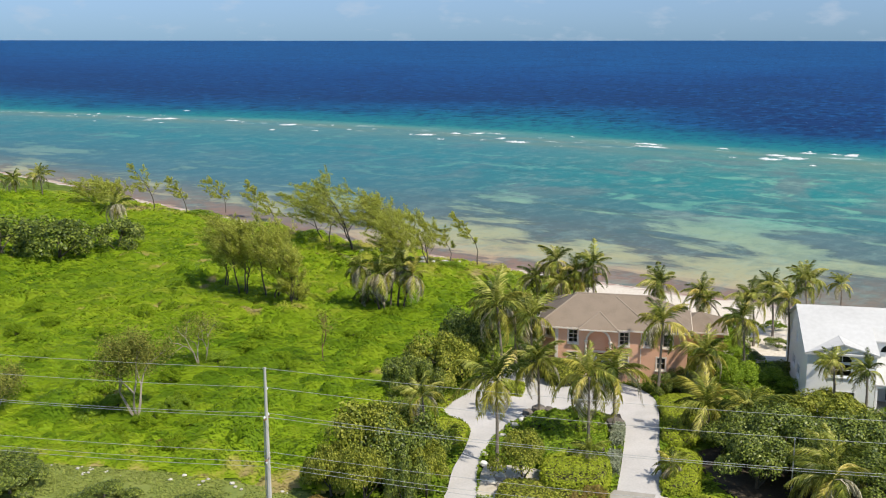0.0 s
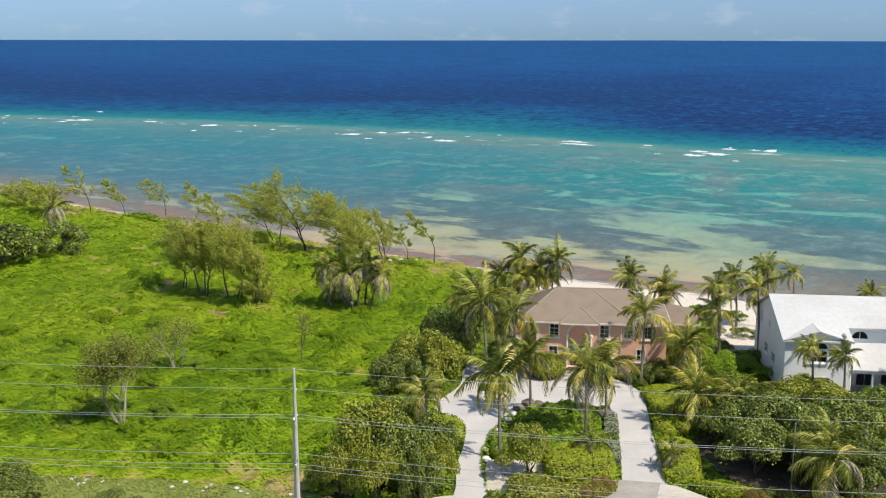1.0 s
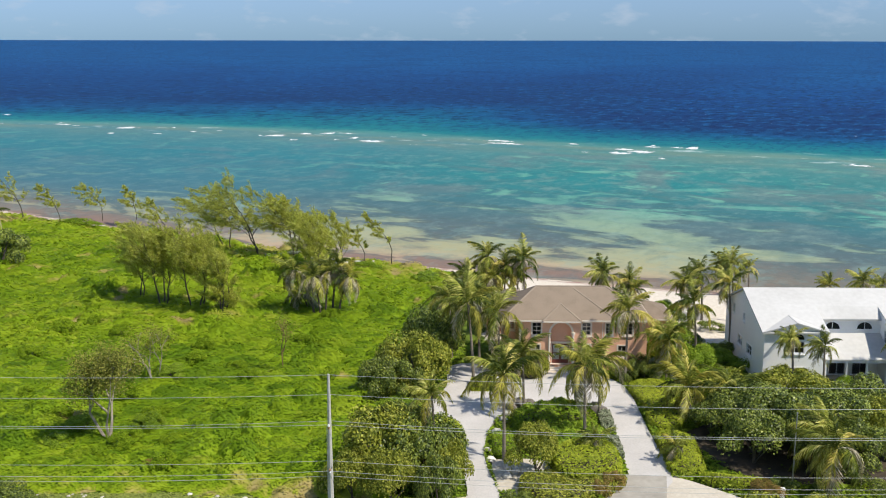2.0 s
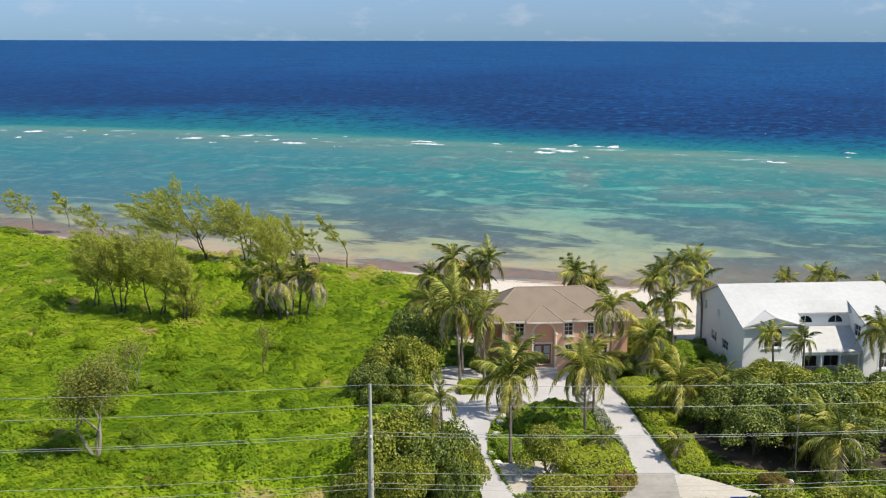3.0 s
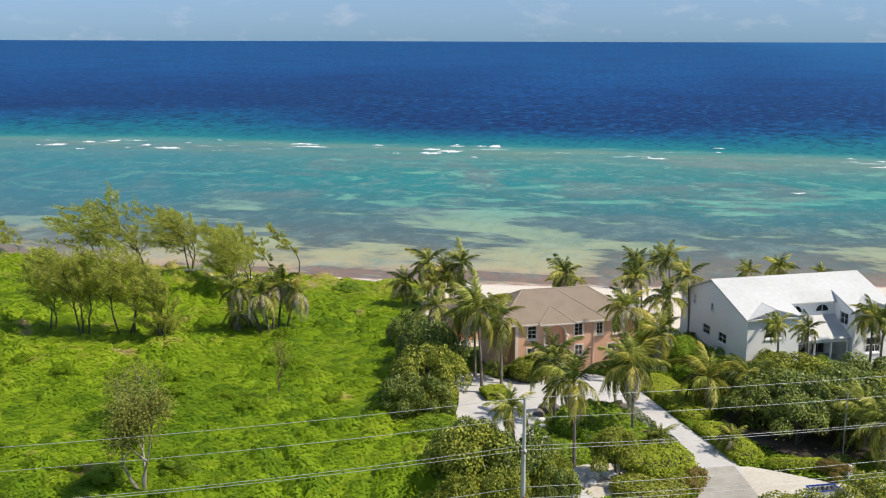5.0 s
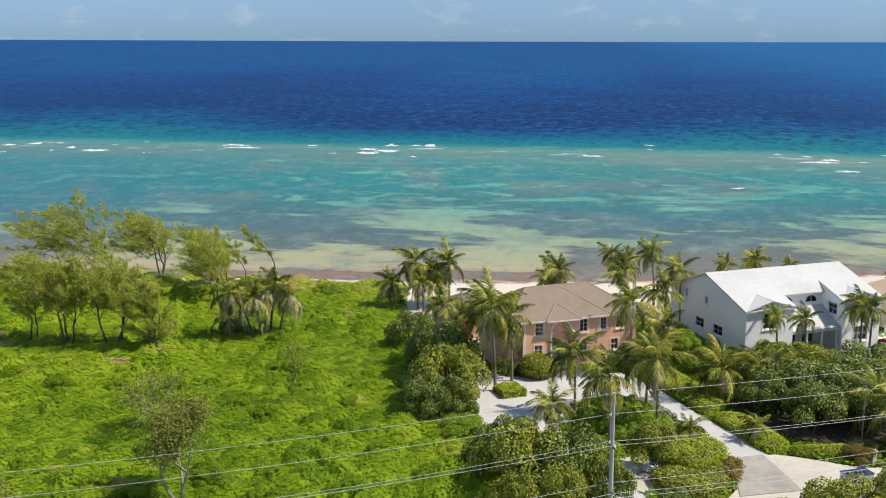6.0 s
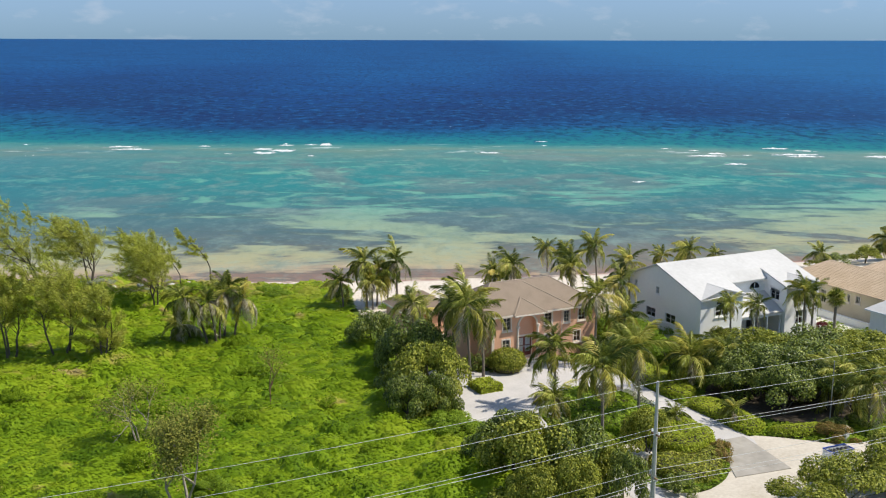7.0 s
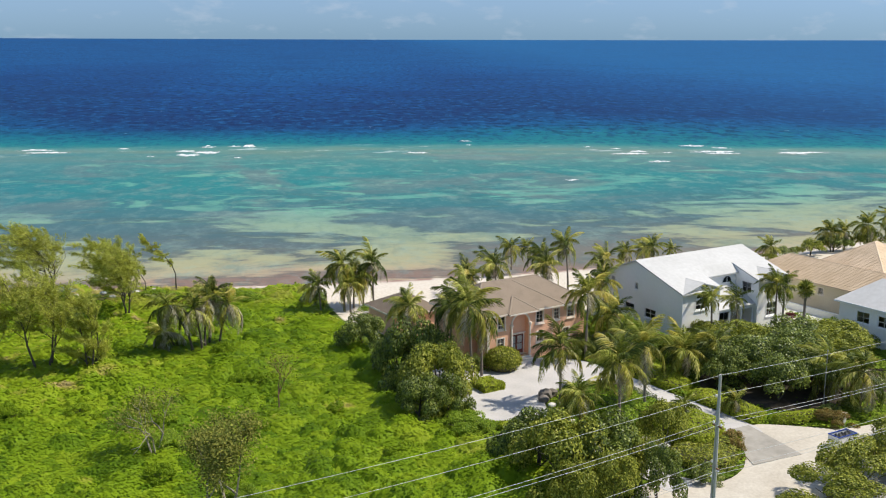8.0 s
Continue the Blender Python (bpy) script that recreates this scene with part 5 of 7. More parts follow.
def clipped(name, x, y, rx, ry, h, kind, label, seed=0, box=False, turn=-13.0, n=2600):
    """A clipped hedge or ball: twiggy core and a tight skin of small leaves."""
    rng = np.random.default_rng(1200 + seed)
    e = thing(name, pose(x, y, 0, 0, 0, turn), label, "hedge" if box else "bush")
    if box:
        fx = rng.uniform(-1, 1, (n, 3))
        ax = rng.choice(3, n, p=[0.22, 0.28, 0.5])
        sg = rng.choice([-1, 1], n)
        pts = fx.copy()
        pts[np.arange(n), ax] = np.where(ax == 2, 1, sg)
        nor = np.zeros((n, 3))
        nor[np.arange(n), ax] = np.where(ax == 2, 1, sg)
        pts = pts * [rx, ry, h / 2] + [0, 0, h / 2] + rng.normal(0, 0.05, (n, 3))
        pts[:, 2] += 0.1 * value_noise(pts[:, 0] * 0.9 + seed * 7, pts[:, 1] * 0.9, 4)
        core = Build().box(-rx * 0.93, rx * 0.93, -ry * 0.9, ry * 0.9, -0.1, h * 0.93)
    else:
        nor = rng.normal(0, 1, (n, 3))
        nor[:, 2] = np.abs(nor[:, 2]) - 0.3
        nor /= np.linalg.norm(nor, axis=1)[:, None]
        pts = nor * [rx, ry, h * 0.55] * (1 + 0.05 * rng.normal(0, 1, (n, 1))) + [0, 0, h * 0.45]
        core = Build().tube([(0, 0, -0.05), (0, 0, h * 0.3), (0, 0, h * 0.62), (0, 0, h * 0.85)], [rx * 0.7, rx * 0.82, rx * 0.7, rx * 0.3], 12)
        for k in range(7):
            a = math.pi * 2 * k / 7
            core.tube([(0, 0, -0.1), (math.cos(a) * rx * 0.5, math.sin(a) * ry * 0.5, h * 0.5), (math.cos(a) * rx * 0.75, math.sin(a) * ry * 0.75, h * 0.7)], [0.06, 0.04, 0.02], 4)
    part("stem", core, M["bark_dark"], e)
    part("foliage", quad_mesh("foliage", leaf_quads(rng, pts, nor * 1.0, 0.2, 0.15, 0.45), M[kind]), None, e)
    return e


clipped("round_bush", 15.6, 108.5, 2.1, 2.0, 2.7, "olive_leaf", "clipped rounded dark green bush beside the entrance", 1, n=6500)
clipped("box_hedge", 9.5, 105.4, 1.35, 1.4, 0.9, "yellow_leaf", "low clipped yellow-green box hedge in the drive", 2, True)


def planted_bed(name, outline, h, kind, label, seed, wild=0.12, leaf=0.2, density=120):
    """A clipped mass of planting over an outline: leafy uneven top, leafy sides, twiggy core."""
    rng = np.random.default_rng(4400 + seed)
    pts = np.array(smooth_outline(outline, 3))
    mid = pts.mean(0)
    e = thing(name, pose(mid[0], mid[1], 0), label, "hedge")
    lo, hi = pts.min(0), pts.max(0)
    n = int(density * (hi[0] - lo[0]) * (hi[1] - lo[1]))
    x, y = rng.uniform(lo[0], hi[0], n), rng.uniform(lo[1], hi[1], n)
    ok = in_outline(x, y, [tuple(p) for p in pts])
    x, y = x[ok], y[ok]
    dist = np.full(len(x), 99.0)
    for i in range(len(pts)):
        a, b = pts[i], pts[(i + 1) % len(pts)]
        ab = b - a
        t = np.clip(((x - a[0]) * ab[0] + (y - a[1]) * ab[1]) / (ab @ ab + 1e-9), 0, 1)
        dist = np.minimum(dist, np.hypot(x - a[0] - t * ab[0], y - a[1] - t * ab[1]))

    def swell(x, y):
        return wild * (value_noise(x * 0.55, y * 0.55, seed) + 0.8 * value_noise(x * 1.3, y * 1.3, seed + 3) + 0.5 * value_noise(x * 2.6, y * 2.6, seed + 5))
    z = h * (0.7 + 0.3 * np.sqrt(np.clip(dist / 0.7, 0, 1))) * (1 + swell(x, y)) - 0.16 * rng.beta(1, 2.5, len(x))
    g = 0.2
    up = np.stack([-(swell(x + g, y) - swell(x - g, y)) * h / (2 * g), -(swell(x, y + g) - swell(x, y - g)) * h / (2 * g), np.ones(len(x))], 1)
    P, N = [np.stack([x, y, z], 1)], [up]
    for i in range(len(pts)):
        a, b = pts[i], pts[(i + 1) % len(pts)]
        ln = np.hypot(*(b - a))
        k = max(1, int(ln * h * density * 0.9))
        t, v = rng.uniform(0, 1, k), rng.uniform(0.05, 0.85, k)
        out = np.array([b[1] - a[1], a[0] - b[0]]) / (ln + 1e-9)
        c2 = (a + b) / 2
        if in_outline(np.array([c2[0] + out[0] * 0.1]), np.array([c2[1] + out[1] * 0.1]), [tuple(p) for p in pts])[0]:
            out = -out
        off = rng.normal(0, 0.09, k) - 0.25 * np.clip(v - 0.6, 0, 1)
        P.append(np.stack([a[0] + (b[0] - a[0]) * t + out[0] * off, a[1] + (b[1] - a[1]) * t + out[1] * off, v * h], 1))
        N.append(np.tile([out[0], out[1], 0.35], (k, 1)))
    P, N = np.concatenate(P), np.concatenate(N)
    P[:, :2] -= mid
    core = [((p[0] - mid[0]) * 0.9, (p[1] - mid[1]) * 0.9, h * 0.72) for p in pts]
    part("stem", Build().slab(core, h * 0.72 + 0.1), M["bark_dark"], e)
    part("foliage", quad_mesh("foliage", leaf_quads(rng, P, N, leaf, leaf * 0.75, 0.32), M[kind]), None, e)
    return e


CLIP = "clipped bright green hedge mass in the drive's island"
planted_bed("hedge", [(10.2, 91.4), (9.8, 94.0), (12.4, 96.2), (16.4, 96.4), (17.4, 94.6), (17.2, 91.2), (13.6, 90.6)], 1.7, "bright_leaf", CLIP, 1, 0.22, 0.24)
planted_bed("hedge", [(10.6, 85.6), (10.6, 90.8), (17.0, 90.8), (16.2, 86.2), (13, 85)], 1.3, "bright_leaf", CLIP, 2, 0.22, 0.24)
planted_bed("hedge", [(10.0, 80.6), (11.2, 85.2), (16.0, 85.8), (15.8, 80.9), (14.2, 79.6), (11.5, 79.5)], 1.9, "yellow_leaf", CLIP, 3, 0.1)
planted_bed("hedge", [(6.4, 76.0), (6.0, 78.6), (7.0, 81.0), (9.4, 81.2), (11, 79.2), (15.2, 79.2), (14.6, 77.9), (12.6, 76.9), (9.2, 75.4)], 1.3, "olive_leaf", "dark olive low hedge facing the road", 4, 0.16)
planted_bed("hedge", [(6.2, 86.8), (6.8, 91.0), (8.6, 91.0), (9.6, 88.4), (8.4, 86.6)], 0.8, "bright_leaf", "low green planting edged with white stones", 5, 0.25)
BED = "bright green clipped planting beside the drive"
planted_bed("hedge", [(24.9, 101.8), (28.8, 102.0), (28.0, 96), (26.4, 91.0), (24.6, 89.2), (22.6, 90.2), (24.2, 96)], 1.1, "yellow_leaf", BED, 6, 0.07)
planted_bed("hedge", [(22.3, 88.2), (25.0, 87.0), (24.0, 82.5), (22.9, 79.6), (20.2, 79.9), (21.2, 84)], 1.0, "yellow_leaf", BED, 7, 0.07)
planted_bed("hedge", [(22.9, 78.6), (25.4, 77.2), (27.0, 76.2), (26.4, 75.0), (24.2, 76.2), (22.2, 77.9)], 1.0, "yellow_leaf", "bright green clipped hedge along the sandy verge", 8, 0.07)
planted_bed("hedge", [(0.4, 89.8), (0.6, 93.4), (1.4, 96.6), (3.2, 96.6), (4.3, 94.8), (4.0, 92.0), (3.4, 89.9), (2.0, 89.2)], 0.9, "yellow_leaf", "low clipped yellow-green hedge along the drive", 9, 0.16)
planted_bed("hedge", [(0.6, 99.4), (0.8, 101.8), (2.6, 103.6), (3.0, 102.6), (1.8, 99.8)], 0.8, "yellow_leaf", "low clipped yellow-green hedge along the drive", 10, 0.16)
for i, (x, y, ry) in enumerate(((18.6, 92.0, 2.3), (17.0, 85.6, 2.0))):
    clipped("hedge", x, y, 0.6, ry, 0.9, "grey_leaf", "clipped silvery grey hedge along the drive", 20 + i, True, -14, 1800)

# ---- buildings ----


def lattice(acuts, zcuts, solid):
    """A plate of cells in (along, inward 0 or 1, up) with shared corners; solid(a, z) tells the filled cells."""
    na, nz = len(acuts) - 1, len(zcuts) - 1
    fill = [[solid((acuts[i] + acuts[i + 1]) / 2, (zcuts[k] + zcuts[k + 1]) / 2) for k in range(nz)] for i in range(na)]
    index, verts, faces = {}, [], []

    def at(i, k, s):
        if (i, k, s) not in index:
            index[i, k, s] = len(verts)
            verts.append((acuts[i], s, zcuts[k]))
        return index[i, k, s]

    def full(i, k):
        return 0 <= i < na and 0 <= k < nz and fill[i][k]
    for i in range(na):
        for k in range(nz):
            if not fill[i][k]:
                continue
            faces.append((at(i, k, 0), at(i + 1, k, 0), at(i + 1, k + 1, 0), at(i, k + 1, 0)))
            faces.append((at(i, k, 1), at(i, k + 1, 1), at(i + 1, k + 1, 1), at(i + 1, k, 1)))
            for di, dk, p, q in ((-1, 0, (i, k), (i, k + 1)), (1, 0, (i + 1, k + 1), (i + 1, k)), (0, -1, (i + 1, k), (i, k)), (0, 1, (i, k + 1), (i + 1, k + 1))):
                if not full(i + di, k + dk):
                    faces.append((at(*p, 0), at(*q, 0), at(*q, 1), at(*p, 1)))
    return verts, faces


def wall_boxes(b, a0, a1, z0, z1, thick, holes, put):
    """One wall from a0 to a1 with rectangular holes (a0, a1, z0, z1); put maps (along, inward, up) to the house."""
    ac = sorted({a0, a1, *[h[0] for h in holes], *[h[1] for h in holes]})
    zc = sorted({z0, z1, *[h[2] for h in holes], *[h[3] for h in holes]})
    ac, zc = [a for a in ac if a0 <= a <= a1], [z for z in zc if z0 <= z <= z1]
    v, f = lattice(ac, zc, lambda a, z: not any(h[0] < a < h[1] and h[2] < z < h[3] for h in holes))
    b.add([put(a, s * thick, z) for a, s, z in v], f)


def face_front(y):
    return lambda a, i, z: (a, y + i, z)


def face_back(y):
    return lambda a, i, z: (a, y - i, z)


def face_left(x):
    return lambda a, i, z: (x + i, a, z)


def face_right(x):
    return lambda a, i, z: (x - i, a, z)


def window(house, m, w, h, trim, cols=2, rows=3, surround=0.14, sill=True):
    """A window in an opening of width w and height h; m puts its lower corner on the wall's outer face, y inward."""
    s, t = surround, 0.05
    f = Build()
    ac, zc = [0.0, t], [0.0, t]
    for i in range(1, cols):
        ac += [w * i / cols - 0.025, w * i / cols + 0.025]
    for i in range(1, rows):
        zc += [h * i / rows - 0.025, h * i / rows + 0.025]
    ac, zc = ac + [w - t, w], zc + [h - t, h]
    v, fc = lattice(ac, zc, lambda a, z: sum(a > q for q in ac) % 2 == 1 or sum(z > q for q in zc) % 2 == 1)
    f.add([(a, 0.06 + 0.08 * q, z) for a, q, z in v], fc)
    fr = part("window", f, trim, house, "white-framed window with small panes")
    fr.matrix_basis = m
    if s:
        v, fc = lattice([-s, 0.0, w, w + s], [-s, 0.0, h, h + s], lambda a, z: not (0 < a < w and 0 < z < h))
        part("casing", Build().add([(a, -0.04 + 0.06 * q, z) for a, q, z in v], fc), trim, fr)
    part("pane", Build().box(t, w - t, 0.095, 0.105, t, h - t), M["glass"], fr, "dark glass")
    if sill:
        part("sill", Build().box(-s - 0.06, w + s + 0.06, -0.12, 0.1, -s - 0.1, -s), trim, fr)
    return fr


def at_front(x, y, z):
    return pose(x, y, z)


def at_left(x, y, z):
    return pose(x, y, z, 0, 0, -90)


def hip_slabs(x0, x1, y0, y1, ze, zr, rx0, rx1, yr):
    """Four slopes of a hip roof: outlines with their names."""
    return [[(x0, y0, ze), (x1, y0, ze), (rx1, yr, zr), (rx0, yr, zr)], [(x1, y1, ze), (x0, y1, ze), (rx0, yr, zr), (rx1, yr, zr)],
            [(x0, y1, ze), (x0, y0, ze), (rx0, yr, zr)], [(x1, y0, ze), (x1, y1, ze), (rx1, yr, zr)]]


def roof_part(house, slopes, material, thick=0.16, name="roof", label=""):
    made = [part(name, Build().slab(s, thick), material, house, label) for s in slopes]
    return made[0]


def cap_line(b, p, q, r=0.1):
    b.tube([Vector(p) - Vector((0, 0, r * 0.62)), Vector(q) - Vector((0, 0, r * 0.62))], [r, r], 8)


def courses(b, a0, a1, t0, t1, step, rise=0.03):
    """Overlapping courses over a sloped quad: eave a0-a1, top t0-t1."""
    a0, a1, t0, t1 = (Vector(p) for p in (a0, a1, t0, t1))
    n = max(1, int((t0 - a0).length / step))
    nor = (a1 - a0).cross(t0 - a0).normalized()
    for i in range(n):
        f, g = i / n, (i + 1) / n
        p, q, r, s = a0.lerp(t0, f), a1.lerp(t1, f), a1.lerp(t1, g), a0.lerp(t0, g)
        b.slab([p + nor * rise, q + nor * rise, r + nor * 0.006, s + nor * 0.006], rise, -nor)


def one_wall(house, material, *a):
    b = Build()
    wall_boxes(b, *a)
    return part("wall", b, material, house)


def pink_house():
    x0, y0 = site(0, 110.8)
    hs = thing("house", pose(x0, y0, 0.1, 0, 0, -13), "two-storey salmon-pink stucco house with brown shingle hip roof", "house")
    ze, T = 6.0, 0.25
    up = [(-8.85, -7.85, 4.3, 5.75), (-3.2, -2.2, 4.3, 5.75), (-0.5, 0.25, 4.35, 5.7), (1.55, 2.55, 4.35, 5.7)]
    lo = [(-8.9, -7.95, 1.95, 3.15), (-3.1, -2.2, 1.95, 3.15), (0.95, 1.85, 1.75, 3.05)]
    arch = (-6.75, -4.35, 0.7, 5.75)
    w = Build()
    wall_boxes(w, -10.3, 4.2, -0.4, ze, T, up + lo + [arch], face_front(0))
    # arch spandrels
    cx, sp, r = -5.55, 4.55, 1.2
    for sgn in (-1, 1):
        pts = [(cx + sgn * r, sp)]
        pts += [(cx + sgn * r * math.cos(k), sp + r * math.sin(k)) for k in np.linspace(0.15, math.pi / 2, 8)]
        pts += [(cx, 5.75), (cx + sgn * r, 5.75)]
        pts = pts[::-1] if sgn > 0 else pts
        w.slab([(p, 0.0, q) for p, q in pts], T, (0, 1, 0))
    part("wall", w, M["stucco_pink"], hs)
    right_win = [(2.2, 3.0, 4.4, 5.6)]
    one_wall(hs, M["stucco_pink"], 0.25, 8.5, -0.4, ze, T, right_win, face_right(4.2))
    one_wall(hs, M["stucco_pink"], -10.3, 4.2, -0.4, ze, T, [(-8, -5, 0.8, 3), (-3, 1, 0.8, 3)], face_back(8.75))
    one_wall(hs, M["stucco_pink"], 0.25, 2.2, -0.4, ze, T, [], face_left(-10.3))
    one_wall(hs, M["stucco_pink"], -12.1, -10.05, -0.4, ze, T, [(-11.6, -10.8, 4.3, 5.6)], face_front(2.2))
    one_wall(hs, M["stucco_pink"], 2.45, 8.5, -0.4, ze, T, [], face_left(-12.1))
    one_wall(hs, M["stucco_pink"], -12.1, -10.3, -0.4, ze, T, [], face_back(8.75))
    # alcove behind the arch
    al = Build()
    door_hole = (-6.55, -4.55, 0.7, 3.1)
    wall_boxes(al, -7.0, -4.1, 0.5, 5.9, 0.15, [door_hole], face_front(0.7))
    al.box(-7.0, -6.75, 0.25, 0.7, 0.5, 5.9).box(-4.35, -4.1, 0.25, 0.7, 0.5, 5.9).box(-6.75, -4.35, 0.25, 0.7, 5.75, 5.9)
    part("porch_wall", al, M["stucco_pink"], hs)
    part("porch_floor", Build().box(-6.75, -4.35, 0.0, 1.25, 0.4, 0.7), M["trim"], hs)
    fl = Build().box(-10.05, 3.95, 1.3, 8.5, 0.3, 0.5).box(-10.05, 3.95, 1.3, 8.5, 3.45, 3.7)
    part("floor", fl, M["interior"], hs)
    # double door
    for k, (a, c) in enumerate(((-6.5, -5.57), (-5.53, -4.6))):
        d = Build()
        d.box(a, a + 0.1, 0.72, 0.78, 0.72, 3.05).box(c - 0.1, c, 0.72, 0.78, 0.72, 3.05).box(a + 0.1, c - 0.1, 0.72, 0.78, 0.72, 1.15).box(a + 0.1, c - 0.1, 0.72, 0.78, 2.88, 3.05).box(a + 0.1, c - 0.1, 0.73, 0.77, 1.9, 1.98)
        dd = part("door", d, M["door_red"], hs, "red-framed glazed entrance door leaf")
        part("pane", Build().box(a + 0.1, c - 0.1, 0.74, 0.755, 1.15, 2.88), M["glass"], dd)
        part("curtain", Build().box(a + 0.11, c - 0.11, 0.8, 0.815, 1.15, 2.88), M["canvas"], dd)
        part("handle", Build().box((c - 0.07) if k == 0 else a + 0.03, (c - 0.03) if k == 0 else a + 0.07, 0.67, 0.72, 1.7, 1.95), M["metal_grey"], dd)
    df = Build().box(-6.62, -6.52, 0.66, 0.8, 0.7, 3.15).box(-4.58, -4.48, 0.66, 0.8, 0.7, 3.15).box(-6.52, -4.58, 0.66, 0.8, 3.06, 3.16)
    part("door_frame", df, M["trim"], hs)
    # arch surround: columns, capitals, ring
    for sx in (-6.9, -4.2):
        col = Build()
        n = 10
        for zz0, zz1, rr in ((0.1, 0.45, 0.24), (0.45, 4.3, 0.15), (4.3, 4.42, 0.19), (4.42, 4.6, 0.24)):
            col.tube([(sx, -0.08, zz0), (sx, -0.08, zz1)], [rr, rr * (0.9 if zz1 - zz0 > 1 else 1)], n)
        part("column", col, M["trim"], hs)
    ring = Build()
    ks = np.linspace(0, math.pi, 17)
    for k0, k1 in zip(ks, ks[1:]):
        q = []
        for rr in (1.2, 1.42):
            for k in (k0, k1):
                q.append((cx + rr * math.cos(k), -0.07, sp + rr * math.sin(k)))
        ring.slab([q[0], q[1], q[3], q[2]], 0.12, (0, 1, 0))
    part("arch_trim", ring, M["trim"], hs)
    part("lintel", Build().box(-6.75, -4.35, 0.55, 0.7, 3.17, 3.3), M["trim"], hs)
    for k in range(3):
        part("step", Build().box(-6.9 - 0.15 * k, -4.2 + 0.15 * k, -0.35 * (k + 1), -0.35 * k - 0.001, -0.2, 0.7 - 0.2 * (k + 1) + 0.02), M["trim"], hs)
    for a, c, z0, z1 in up + lo:
        window(hs, at_front(a, 0, z0), c - a, z1 - z0, M["trim"], 2, 3 if z1 - z0 > 1.3 else 2)
    window(hs, pose(4.2, 2.2, 4.4, 0, 0, 90), 0.8, 1.2, M["trim"], 2, 2)
    window(hs, at_front(-11.6, 2.2, 4.3), 0.8, 1.3, M["trim"], 2, 2)
    # corner strips, cornice
    part("corner_strip", Build().box(-10.36, -10.0, -0.05, 0.0, 0.0, 5.9), M["trim"], hs)
    part("downpipe", Build().tube([(-0.85, -0.09, 0.1), (-0.85, -0.09, 5.9)], [0.05, 0.05]), M["trim"], hs)
    e = 0.42
    # roof
    zr = 9.0
    slopes = hip_slabs(-12.55, 4.65, -e, 9.15, ze + 0.16, zr, -8.2, -0.1, 4.36)
    roof = roof_part(hs, slopes, M["shingle"], label="brown asphalt-shingle hip roof")
    tri_ = Build().slab([(-7.75, -0.72, ze + 0.1), (-3.35, -0.72, ze + 0.1), (-5.55, 1.75, 7.58)], 0.14)
    tri_.slab([(-7.75, -0.72, ze + 0.1), (-5.55, 1.75, 7.58), (-7.75, -0.3, ze + 0.26)], 0.1)
    tri_.slab([(-5.55, 1.75, 7.58), (-3.35, -0.72, ze + 0.1), (-3.35, -0.3, ze + 0.26)], 0.1)
    part("porch_roof", tri_, M["shingle"], hs)
    for p, q in (((-8.2, 4.36, zr), (-0.1, 4.36, zr)), ((-0.1, 4.36, zr), (4.65, -e, ze + 0.16)), ((-0.1, 4.36, zr), (4.65, 9.15, ze + 0.16)), ((-8.2, 4.36, zr), (-12.55, -e, ze + 0.16)), ((-8.2, 4.36, zr), (-12.55, 9.15, ze + 0.16)), ((-3.9, 4.1, 8.84), (0.75, -e, ze + 0.18)), ((-5.55, 1.75, 7.58), (-7.75, -0.72, ze + 0.1)), ((-5.55, 1.75, 7.58), (-3.35, -0.72, ze + 0.1))):
        caps = Build()
        cap_line(caps, p, q, 0.13)
        part("ridge_cap", caps, M["cap_shingle"], roof)
    fa = Build()
    fa.box(-12.6, -7.75, -e - 0.05, -e, ze - 0.04, ze + 0.14).box(-3.35, 4.7, -e - 0.05, -e, ze - 0.04, ze + 0.14).box(-7.75, -3.35, -0.77, -0.72, ze - 0.08, ze + 0.08)
    fa.box(4.65, 4.7, -e, 9.15, ze - 0.04, ze + 0.14).box(-12.6, -12.55, -e, 9.15, ze - 0.04, ze + 0.14)
    part("fascia", fa, M["trim"], hs)
    so = Build().box(-12.5, 4.6, -e, 0.0, ze - 0.02, ze + 0.02).box(4.2, 4.6, 0.0, 9.1, ze - 0.02, ze + 0.02).box(-12.5, -12.1, 0, 9.1, ze - 0.02, ze + 0.02).box(-12.1, -10.3, 0, 2.2, ze - 0.02, ze + 0.02)
    part("soffit", so, M["trim"], hs)
    # single-storey wings
    for wx0, wx1, wy0, wy1, wz, wr, lab in ((3.2, 8.6, 9.2, 15.5, 3.7, 5.0, "low rear wing"), (-13.7, -7.3, 15.6, 22.4, 3.0, 4.7, "low garage wing")):
        one_wall(hs, M["stucco_pink"], wx0, wx1, -0.4, wz, 0.2, [(wx0 + 1.2, wx0 + 3.0, 0.1, 2.2)], face_front(wy0))
        one_wall(hs, M["stucco_pink"], wy0 + 0.2, wy1, -0.4, wz, 0.2, [], face_left(wx0))
        one_wall(hs, M["stucco_pink"], wy0 + 0.2, wy1, -0.4, wz, 0.2, [], face_right(wx1))
        one_wall(hs, M["stucco_pink"], wx0 + 0.2, wx1 - 0.2, -0.4, wz, 0.2, [], face_back(wy1))
        part("wing_door", Build().box(wx0 + 1.2, wx0 + 3.0, wy0 + 0.08, wy0 + 0.14, 0.1, 2.2), M["door_red"] if wx0 < 0 else M["trim"], hs)
        ym, o = (wy0 + wy1) / 2, 0.45
        run = (wy1 - wy0) / 2
